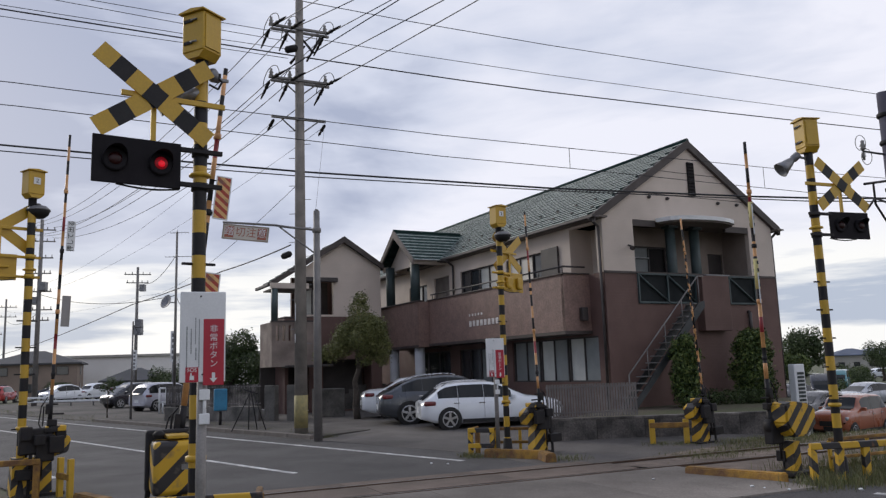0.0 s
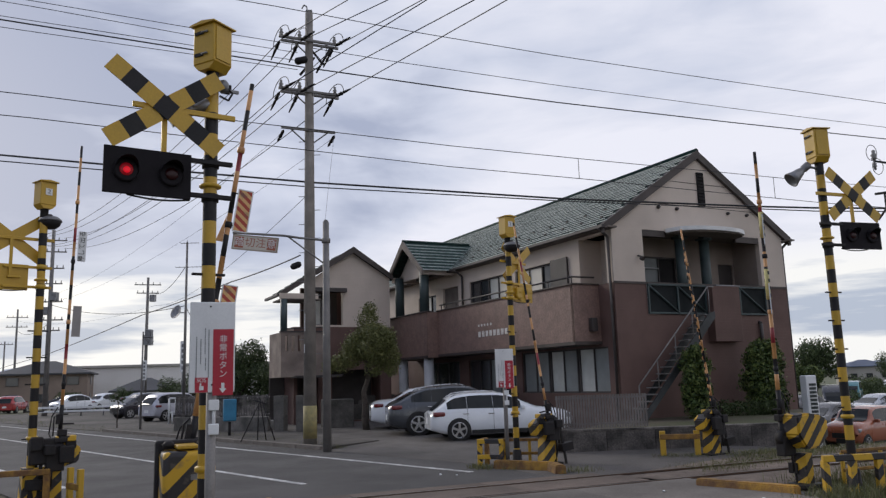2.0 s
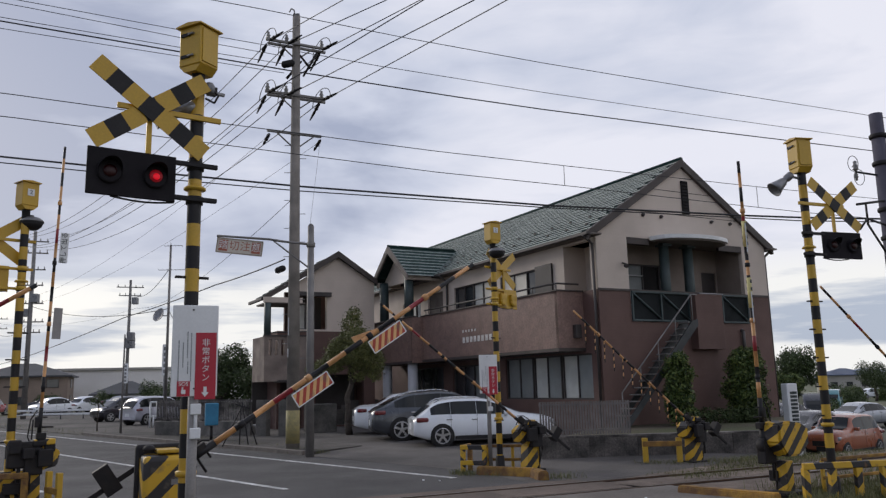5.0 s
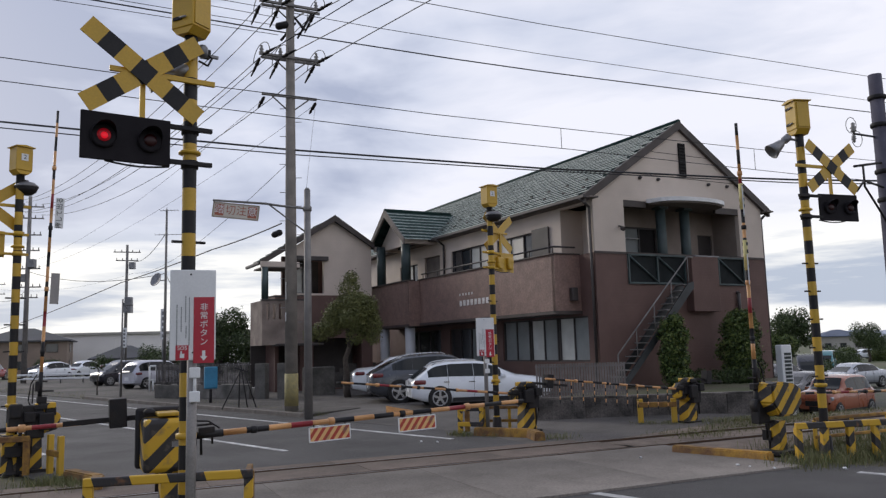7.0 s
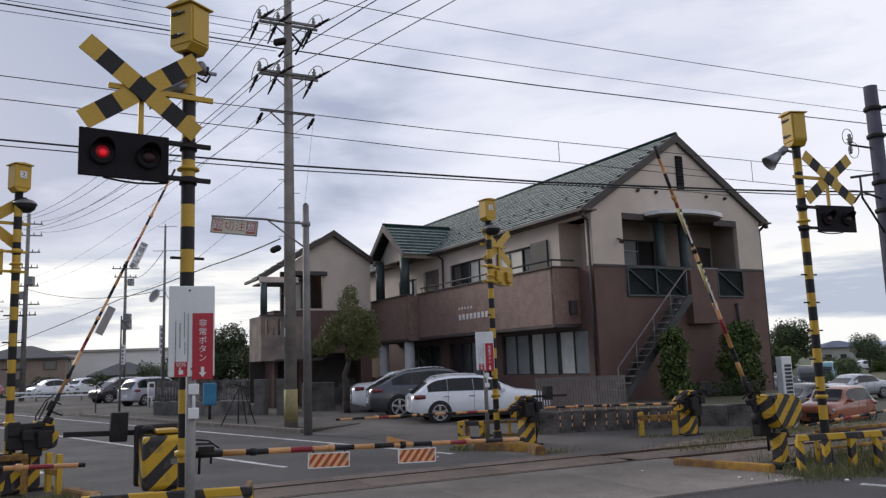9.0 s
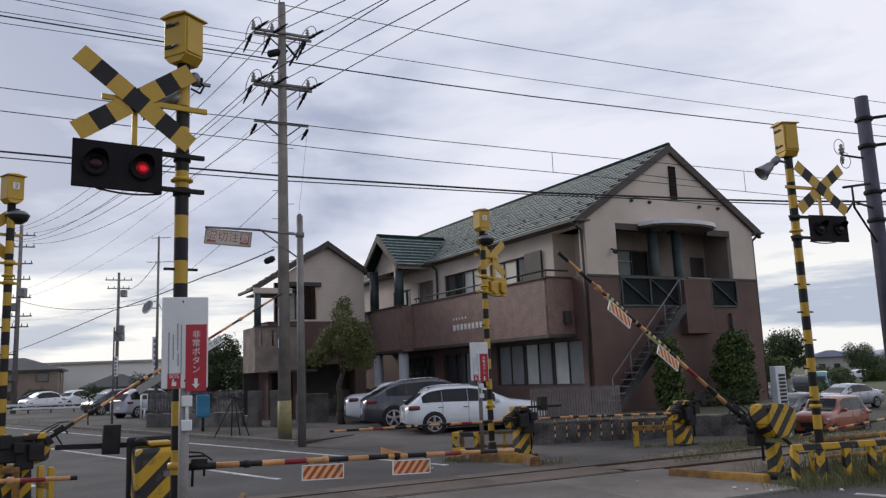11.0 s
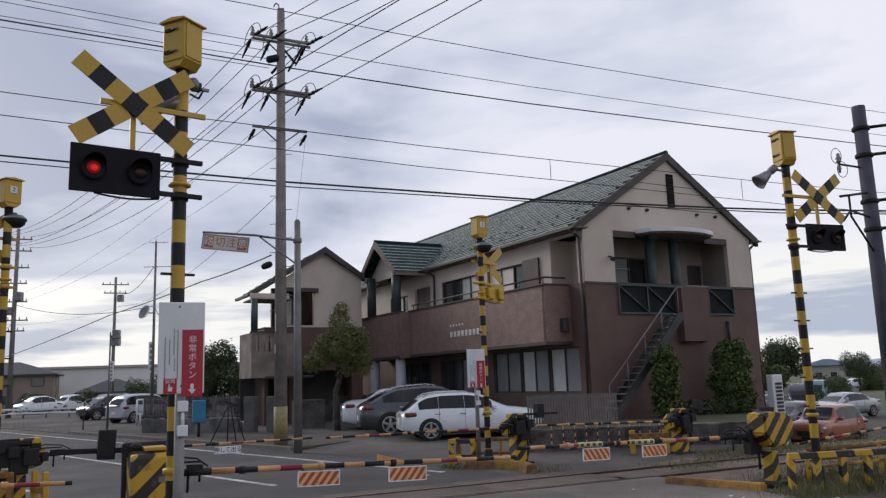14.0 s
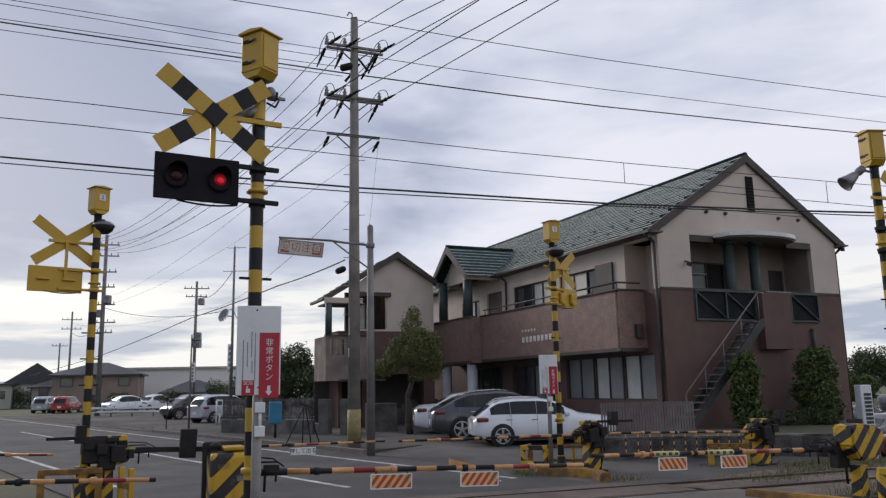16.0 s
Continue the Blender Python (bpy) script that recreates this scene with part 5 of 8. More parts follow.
    box(bm, (-0.50, 0.0, 0.24), (0.90, 0.03, 0.05), bev=0.004)
    for k in range(7):
        box(bm, (-0.88 + 0.07 * k, 0.0, 0.24), (0.03, 0.036, 0.03))
    box(bm, (-0.08, 0.0, 0.12), (0.05, 0.04, 0.28))
    box(bm, (-0.46, 0.0, 0.30), (0.16, 0.16, 0.28), bev=0.01)
    part("counterweight", bm, M_blackmetal, arm, "black counterweight block on a bar")
    bm = B()
    box(bm, (base * 0.55, 0, 0.10), (0.30, 0.02, 0.02))
    cyl(bm, (base * 0.3, 0, 0.03), (base * 0.3, 0, 0.12), 0.012, seg=6)
    cyl(bm, (base * 0.8, 0, -0.10), (base * 0.8, 0, 0.02), 0.012, seg=6)
    box(bm, (base * 0.7, 0, 0.045), (0.16, 0.07, 0.06), bev=0.006)
    box(bm, (base * 0.42, 0, -0.03), (0.10, 0.10, 0.14), bev=0.012)
    tube(bm, [(base * 0.15, 0.03, 0.06), (base * 0.4, 0.05, 0.15), (base * 0.75, 0.04, 0.13), (base * 0.95, 0.02, 0.05)], 0.010, 6)
    cyl(bm, (base * 0.6, 0.02, -0.20), (base * 0.6, 0.02, 0.0), 0.014, seg=6)
    part("arm_clamp", bm, M_blackmetal, arm)
    for x0, x1 in sleeves:
        bm = B()
        cyl(bm, (x0, 0, 0), (x1, 0, 0), r * 1.06, r * 1.04, 12)
        sl = part("sleeve", bm, M_sleeve, arm, "pale yellow lettered sleeve on the boom")
        for k in range(4):
            xx = x0 + (x1 - x0) * (k + 0.5) / 4
            for side in (-1, 1):
                bm = B()
                box(bm, (xx, side * r * 1.05, 0), (0.055, 0.004, r * 1.1), bev=0.001)
                part("lettering_bar", bm, M_ink, sl)
    if tab:
        bm = B()
        prism(bm, [(tab - 0.16, r * 0.9), (tab + 0.14, r * 0.9), (tab - 0.16, r * 0.9 + 0.075)], "y", -0.012, 0.012)
        part("reflector_tab", bm, M_orange, arm, "small orange wedge on the boom")
    for x in panels:
        bm = B()
        box(bm, (0, 0, 0), (0.46, 0.012, 0.15), bev=0.004)
        pn = part("warning_panel", bm, M_panelstripe, arm, "hanging board in red and orange stripes", m=pose(x, -mirror * 0.02, -0.125))
        if swing:
            SWINGS.append((pn, key, pose(x, -mirror * 0.02, -0.125)))
        bm = B()
        for z in (0.076, -0.076):
            box(bm, (0, 0, z), (0.47, 0.016, 0.012))
        for dx in (-0.232, 0.232):
            box(bm, (dx, 0, 0), (0.012, 0.016, 0.15))
        part("panel_edge", bm, M_whitepaint, pn)
        for dx in (-0.18, 0.18):
            bm = B()
            cyl(bm, (dx, 0, 0.07), (dx, 0, 0.14), 0.008, seg=6)
            part("panel_hook", bm, M_blackmetal, pn)
    for x, words in signs:
        bm = B()
        box(bm, (0, 0, 0), (0.50, 0.010, 0.13), bev=0.003)
        sg = part("arm_sign", bm, M_whitepaint if words else M_fence, arm, "small white sign hung on the arm" if words else "small plain grey board hung on the arm", m=pose(x, -mirror * 0.03, -0.115))
        if words:
            text_part(words, 0.105, M_ink, sg, pose(0, -mirror * 0.008, 0, 90, 0, 0 if mirror > 0 else 180))
    if fringe:
        n = int((length - base - 0.3) / 0.30)
        for k in range(n):
            bm = B()
            x = base + 0.25 + 0.30 * k
            for j in range(6):
                cyl(bm, (0.008 * (j % 2), 0, -0.02 - 0.07 * j), (0.008 * ((j + 1) % 2), 0, -0.09 - 0.07 * j), 0.010, seg=6, mi=j % 2)
            cord = part("hanging_cord", bm, [M_orange, M_black], arm)
            CORDS.append((cord, key, pose(x, 0, 0), start, rest))
    GATES.append((arm, key, zp, start, rest))
    return gate


barrier_gate((-2.75, 8.1), 26, 0.92, 4.23, "near barrier gate with two striped boards on its arm", panels=(1.70, 2.76), style=1, key="early", start=84, tab=2.55)
barrier_gate((4.95, 12.35), 211, 0.72, 4.52, "barrier gate with a slant-sided striped case", panels=(2.12, 3.21), key="slow", start=90, swing=True, base=0.72, sleeves=((2.12, 2.60), (3.10, 3.52)))
barrier_gate((-6.31, 12.60), 37, 0.80, 5.04, "barrier gate with a slim arm and a small sign", r=0.028, signs=((3.32, "押して出る"), (2.08, "")), style=2, key="late", base=0.75, start=88.5, rest=1.0, wide=True)
barrier_gate((1.86, 16.25), 209, 0.75, 4.22, "barrier gate by the far kerb with a slim arm", r=0.028, style=2, key="kerb", start=89)
barrier_gate((5.46, 17.05), 213, 0.70, 4.15, "barrier gate with hanging cords by the yard wall", r=0.026, fringe=True, style=2, key="early", start=86, rest=4.0)
barrier_gate((-7.35, 7.45), 22, 0.91, 3.74, "barrier gate over the footway on the near side", style=1, key="early")
barrier_gate((-9.6, 9.75), 20, 1.03, 3.50, "slim barrier gate over the footway on the far side", r=0.026, style=2, key="early")
barrier_gate((9.32, 14.54), 212.5, 0.75, 4.45, "slim barrier gate by the dark pole beyond the railing", r=0.026, style=2, key="early", start=86)

# ---- low walls, fence, kerbs and guards round the crossing ----


def along(a, b):
    a, b = Vector((*a, 0)), Vector((*b, 0))
    d = b - a
    return a, d.length, math.degrees(math.atan2(d.y, d.x))


def build_yard_wall():
    M_wallblock = mat("stained_wall_concrete", (0.205, 0.183, 0.168), (0.070, 0.064, 0.060), 3.4, 0.9, bump=0.3, fine=30, stain=0.75, random_shade=0.15)
    a, ln, yaw = along((2.25, 18.35), (7.85, 18.72))
    wall = thing("yard_wall", pose(a.x, a.y, -0.37, 0, 0, yaw), "low dark stained concrete wall", "garden wall")
    n = 5
    for k in range(n):
        bm = B()
        box(bm, (0, 0, 0), (ln / n - 0.008, 0.18, 0.86), bev=0.006)
        part("wall_panel", bm, M_wallblock, wall, m=pose(ln * (k + 0.5) / n, 0.004 * (k % 2), 0.43))
    bm = B()
    box(bm, (ln / 2, 0.01, -0.6), (ln, 0.17, 1.2))
    part("footing", bm, M_darkconc, wall)
    bm = B()
    box(bm, (ln / 2, 0, 0.885), (ln + 0.1, 0.19, 0.05), bev=0.01)
    part("coping", bm, M_wallblock, wall)
    # raised earth between the wall and the gable
    bm = B()
    h = lambda u, v: tuple(HM @ Vector((u, v, 0)))[:2]
    poly(bm, [(2.3, 18.5), (7.8, 18.86), h(7.66, -0.30), h(7.62, 0.0), h(0.0, 0.0), h(-1.2, -0.6)], 0.40, thick=2.4)
    tagged(new("planting_bed", finish("planting_bed", bm, M_soil)), "raised bed of dark earth below the gable", "planting bed", kind="structure")
    # upright slats of the fence on the wall
    bx, bl = 0.0, 2.1
    fence = thing("slat_fence", pose(a.x, a.y, 0.58, 0, 0, yaw), "grey metal fence of upright slats", "fence")
    for z in (0.08, 0.66):
        bm = B()
        box(bm, (bl / 2, 0, z), (bl, 0.035, 0.04), bev=0.005)
        part("fence_rail", bm, M_slat, fence)
    for k in range(34):
        bm = B()
        box(bm, (0.03 + k * bl / 33.5, -0.02, 0.355), (0.042, 0.014, 0.75))
        part("slat", bm, M_slat, fence)
    # second fence with its gate, by the neighbour house
    a2, l2, y2 = along((-11.2, 31.6), (-6.9, 29.2))
    w2 = thing("garden_fence", pose(a2.x, a2.y, 0.05, 0, 0, y2), "grey slatted fence on a concrete base", "fence")
    bm = B()
    box(bm, (l2 / 2, 0, 0.28), (l2, 0.16, 0.56), bev=0.01)
    part("fence_base", bm, M_darkconc, w2)
    for z in (0.68, 1.30):
        bm = B()
        box(bm, (l2 / 2, 0, z), (l2, 0.04, 0.04))
        part("fence_rail", bm, M_fence, w2)
    for k in range(60):
        bm = B()
        box(bm, (0.04 + k * l2 / 60, -0.02, 0.98), (0.055, 0.015, 0.78))
        part("slat", bm, M_wallblock, w2)
    for x in (l2 + 0.55, l2 + 1.6):
        bm = B()
        box(bm, (0, 0, 0.66), (0.48, 0.24, 1.32), bev=0.02)
        solo("gate_pillar", bm, M_darkconc, "square grey concrete gate pillar", "gate pillar", pose(a2.x, a2.y, 0.05, 0, 0, y2) @ pose(x, 0.0, 0))
    bm = B()
    box(bm, (0, 0, 0.52), (1.0, 0.9, 1.04), bev=0.03)
    solo("planter", bm, M_darkconc, "square plastered planter beside the entrance", "planter", pose(-4.55, 30.2, 0.12, 0, 0, 28))


build_yard_wall()


def painted_kerb(a, b, label, h=0.16, w=0.22):
    p, ln, yaw = along(a, b)
    bm = B()
    prism(bm, [(-w / 2, -0.05), (w / 2, -0.05), (w / 2 - 0.02, h), (-w / 2 + 0.02, h)], "x", 0, ln)
    bmesh.ops.bevel(bm, geom=bm.edges[:], offset=0.02, segments=2, affect="EDGES")
    solo("painted_kerb", bm, M_dirty_yellow, label, "kerb", pose(p.x, p.y, 0, 0, 0, yaw), group="painted kerbs")


painted_kerb((3.71, 12.66), (4.76, 11.52), "worn yellow painted kerb beside the rails", w=0.22, h=0.13)
painted_kerb((0.72, 16.0), (1.75, 15.35), "low yellow painted kerb below the far signal")
painted_kerb((1.75, 15.35), (1.85, 14.75), "short yellow painted kerb end")
painted_kerb((-5.45, 11.85), (-4.75, 11.2), "weathered kerb stained orange and brown", h=0.14)
painted_kerb((-4.75, 11.2), (-4.55, 10.6), "short weathered kerb end", h=0.14)


def guard_rail(a, b, h, posts, label, rails=(1.0, 0.45), w=0.10, striped=True, post_mat=None, returns=()):
    p, ln, yaw = along(a, b)
    g = thing("guard_rail", pose(p.x, p.y, 0, 0, 0, yaw), label, "guard rail", "guard rails of the crossing")
    for f in rails:
        bm = B()
        box(bm, (ln / 2, 0, h * f - w / 2), (ln + w, w * 0.7, w), bev=0.012)
        part("rail_beam", bm, M_railstripe if striped else M_dirty_yellow, g)
    for k in range(posts):
        bm = B()
        x = ln * k / max(posts - 1, 1)
        box(bm, (x, 0.02, (h - w) / 2), (w * 1.05, w * 0.9, h - w * 0.6), bev=0.01)
        part("post", bm, post_mat or (M_gatestripe if k % 3 else M_gatestripe2), g)
    for x, d in returns:
        bm = B()
        box(bm, (x, d / 2, h - w / 2), (w * 0.7, abs(d), w), bev=0.012)
        box(bm, (x, d, (h - w) / 2), (w, w, h - w * 0.5), bev=0.01)
        part("return_beam", bm, M_dirty_yellow, g)
    return g


guard_rail((-2.90, 6.64), (-1.64, 6.88), 0.77, 2, "near guard rail in rusty yellow and black", rails=(1.0,), w=0.075, returns=((1.28, 0.35),))
guard_rail((5.14, 11.42), (7.6, 11.85), 0.54, 7, "low railing in yellow and black stripes", rails=(1.0,), w=0.09)
guard_rail((5.9, 12.5), (8.2, 13.5), 0.50, 4, "second low railing of yellow tube", w=0.05, striped=False, post_mat=M_yellow)
guard_rail((0.42, 16.25), (0.85, 16.1), 0.55, 2, "short yellow guard with dark bands", w=0.09, returns=((0.0, 0.5),))
guard_rail((0.95, 16.9), (2.0, 16.7), 0.50, 3, "yellow tube guard behind the far signal", w=0.06, striped=False, post_mat=M_yellow)
guard_rail((4.35, 17.2), (5.05, 17.1), 0.62, 2, "short yellow post guard", w=0.11, striped=False, post_mat=M_yellow, rails=(0.75,))
guard_rail((-7.15, 12.1), (-6.35, 12.35), 0.62, 2, "yellow guard with a plain beam", w=0.09, striped=False, post_mat=M_dirty_yellow, rails=(0.95,))
guard_rail((-6.05, 12.45), (-5.75, 12.15), 0.66, 2, "yellow tube guard beside the gate", w=0.09, striped=False, post_mat=M_yellow, rails=(0.55,))

# ---- emergency-button boards ----


def button_board(pos, yaw, h0, label, post=M_fence):
    b = thing("emergency_button_board", pose(pos[0], pos[1], 0, 0, 0, yaw), label, "emergency sign", "emergency button boards")
    bm = B()
    cyl(bm, (0.0, 0.05, 0), (0.0, 0.05, h0 + 0.5), 0.042, seg=14)
    part("post", bm, post, b, "grey steel post")
    bm = B()
    box(bm, (0.0, 0, h0 + 0.42), (0.375, 0.022, 0.77), bev=0.008)
    board = part("board", bm, M_whitepaint, b, "white sign board")
    bm = B()
    box(bm, (0.09, -0.0145, h0 + 0.29), (0.17, 0.004, 0.56), bev=0.001)
    red = part("red_panel", bm, M_redpanel, board)
    text_part("非\n常\nボ\nタ\nン", 0.070, M_text, red, pose(0.09, -0.0185, h0 + 0.335, 90, 0, 0), spacing=1.05)
    bm = B()
    box(bm, (0.09, -0.0185, h0 + 0.090), (0.026, 0.003, 0.05))
    prism(bm, [(0.06, h0 + 0.068), (0.12, h0 + 0.068), (0.09, h0 + 0.03)], "y", -0.020, -0.017)
    part("down_arrow", bm, M_text, red)
    bm = B()
    box(bm, (-0.085, -0.0145, h0 + 0.10), (0.105, 0.004, 0.125), bev=0.001)
    sos = part("sos_panel", bm, M_redpanel, board)
    text_part("SOS", 0.045, M_text, sos, pose(-0.085, -0.0185, h0 + 0.138, 90, 0, 0))
    bm = B()
    box(bm, (-0.085, -0.0185, h0 + 0.075), (0.035, 0.003, 0.035))
    box(bm, (-0.092, -0.0185, h0 + 0.10), (0.012, 0.003, 0.03))
    part("hand_mark", bm, M_text, sos)
    rnd = random.Random(8)
    for k, (x, top, ln) in enumerate(((-0.11, 0.50, 0.34), (-0.075, 0.48, 0.20), (-0.04, 0.57, 0.22), (-0.035, 0.32, 0.10), (-0.01, 0.56, 0.40))):
        bm = B()
        z = h0 + top
        while z > h0 + top - ln:
            s = rnd.uniform(0.010, 0.016)
            box(bm, (x - 0.02, -0.0135, z), (0.008, 0.003, s))
            z -= s + 0.005
        part("small_print", bm, M_faint, board)
    for x, z in ((-0.02, 0.765), (0.0, 0.10)):
        bm = B()
        cyl(bm, (x, -0.010, h0 + z), (x, -0.016, h0 + z), 0.008, seg=8)
        part("bolt", bm, M_blackmetal, board)
    box_ = B()
    box(box_, (0.02, 0.0, h0 - 0.07), (0.085, 0.07, 0.09), bev=0.008)
    box(box_, (0.02, 0.0, h0 - 0.27), (0.085, 0.07, 0.09), bev=0.008)
    cyl(box_, (0.02, -0.01, h0 - 0.25), (0.02, -0.01, h0 - 0.08), 0.014, seg=8)
    part("button_box", box_, M_whitepaint, b, "small white button boxes with a conduit")
    return b


button_board((-2.08, 6.72), 20, 1.67, "white emergency button board with a red panel on a post")
button_board((0.98, 16.05), 10, 1.53, "far emergency button board with a red panel", post=M_greypole)

# ---- poles and overhead lines ----


def insulator(parent, p, up=1, s=1.0):
    bm = B()
    lathe(bm, [(0.015 * s, 0), (0.03 * s, 0.03 * s), (0.06 * s, 0.05 * s), (0.03 * s, 0.08 * s), (0.06 * s, 0.11 * s), (0.03 * s, 0.15 * s), (0.035 * s, 0.2 * s), (0.01 * s, 0.22 * s)], 10, m=Matrix.Translation(p) @ Matrix.Diagonal((1, 1, up, 1)))
    part("insulator", bm, M_insul, parent, "pale glazed insulator")


def strain(parent, p, d, ln=0.55):
    bm = B()
    d = Vector(d).normalized()
    p = Vector(p)
    q = d.to_track_quat("Z", "Y").to_matrix().to_4x4()
    lathe(bm, [(0.02, 0), (0.05, 0.06), (0.05, 0.22), (0.065, 0.26), (0.03, 0.32), (0.045, 0.40), (0.02, ln)], 8, m=Matrix.Translation(p) @ q)
    part("strain_clamp", bm, M_blackmetal, parent)


def build_main_pole():
    x0, y0, top = -4.16, 22.5, 13.0
    pole = thing("utility_pole", pose(x0, y0, 0), "tall concrete utility pole with three crossarms", "utility pole", "utility poles")
    bm = B()
    cyl(bm, (0, 0, 0), (0, 0, top), 0.19, 0.115, seg=20)
    part("shaft", bm, M_concpole, pole, "weathered concrete shaft")
    bm = B()
    cyl(bm, (0, 0, 0.25), (0, 0, 1.15), 0.197, 0.192, seg=20)
    part("yellow_sleeve", bm, mat("faded_yellow_sleeve", (0.42, 0.35, 0.14), (0.30, 0.26, 0.13), 7, 0.7, bump=0.2), pole, "faded yellow protective sleeve")
    ax = Vector((math.cos(radians(26)), math.sin(radians(26)), 0)).normalized()
    yaw = math.degrees(math.atan2(ax.y, ax.x))
    far_d = Vector((-26.7, 37.6, 0)).normalized()
    for z, half, n in ((12.05, 0.90, 2), (10.42, 0.90, 2), (9.22, 0.82, 1)):
        for k in range(n):
            bm = B()
            box(bm, (0, 0.14 if k else -0.14, z), (2 * half, 0.075, 0.075), rz=yaw, bev=0.01)
            part("crossarm", bm, M_greypole, pole)
        bm = B()
        cyl(bm, ax * 0.55 + Vector((0, 0, z)), (0, 0, z - 0.45), 0.022, seg=6)
        cyl(bm, ax * -0.55 + Vector((0, 0, z)), (0, 0, z - 0.45), 0.022, seg=6)
        part("arm_brace", bm, M_greypole, pole)
        if n == 2:
            for s in (-0.86, -0.30, 0.80):
                p = ax * s + Vector((0, 0, z + 0.04))
                insulator(pole, p, s=1.25)
                strain(pole, p + far_d * 0.12 - Vector((0, 0, 0.08)), far_d + Vector((0, 0, -0.55)), 0.75)
                strain(pole, p - far_d * 0.12 - Vector((0, 0, 0.06)), Vector((0.676, -0.737, 0.0)), 0.75)
                bm = B()
                tube(bm, [p + far_d * (0.6 * math.cos(k / 10 * math.pi)) + Vector((0, 0, 0.42 * math.sin(k / 10 * math.pi) - 0.10)) for k in range(11)], 0.013, 5)
                part("jumper_wire", bm, M_wire, pole)
        else:
            for s in (-0.78, 0.78):
                strain(pole, ax * s + Vector((0, 0, z - 0.05)), far_d + Vector((0, 0, -0.5)), 0.5)
    bm = B()
    lathe(bm, [(0.05, 0), (0.11, 0.05), (0.11, 0.35), (0.05, 0.4)], 12, m=Matrix.Translation((-0.42, -0.1, 11.40)) @ Matrix.Rotation(radians(80), 4, "Y"))
    box(bm, (-0.15, 0, 11.5), (0.5, 0.05, 0.06))
    part("line_switch", bm, M_blackmetal, pole, "black line switch")
    for k, (a, b) in enumerate((((0.45, -0.2, 11.25), (0.05, 0.1, 11.85)), ((0.62, 0.1, 11.85), (0.2, 0.1, 11.1)), ((-0.30, 0.1, 11.05), (0.15, 0.1, 11.6)))):
        bm = B()
        cyl(bm, a, b, 0.045, 0.03, seg=8)
        part("cutout_tube", bm, M_blackmetal, pole)
    bm = B()
    tube(bm, [(-0.05, 0, top), (-0.07, 0, top + 0.22), (-0.16, 0, top + 0.28), (-0.22, 0, top + 0.16)], 0.02, 6)
    box(bm, (0, 0, top + 0.04), (0.20, 0.1, 0.12), bev=0.02)
    part("pole_cap", bm, M_greypole, pole)
    for k in range(16):
        bm = B()
        s = -1 if k % 2 else 1
        z = 2.6 + k * 0.42
        cyl(bm, (0, 0, z), (s * 0.32, 0, z), 0.010, seg=6)
        part("step_bolt", bm, M_steel, pole)
    bm = B()
    box(bm, (-0.12, -0.13, 3.5), (0.02, 0.06, 0.5), bev=0.005)
    part("pole_plate", bm, M_whitepaint, pole)
    bm = B()
    box(bm, (-0.13, -0.13, 2.75), (0.02, 0.06, 0.25), bev=0.005)
    part("pole_plate", bm, M_whitepaint, pole)
    return pole, Vector((x0, y0, 0)), ax, far_d


POLE, POLE_O, POLE_AX, POLE_D = build_main_pole()


def wire(name, pts, r, label, sag=0.0, n=24, group="overhead wires"):
    """One hanging wire through a few points, sagging between neighbours."""
    bm = B()
    out = []
    for a, b in zip(pts[:-1], pts[1:]):
        a, b = Vector(a), Vector(b)
        for k in range(n):
            t = k / n
            out.append(a.lerp(b, t) - Vector((0, 0, sag * 4 * t * (1 - t))))
    out.append(Vector(pts[-1]))
    tube(bm, out, r, 5)
    solo(name, bm, M_wire, label, "wire", group=group)


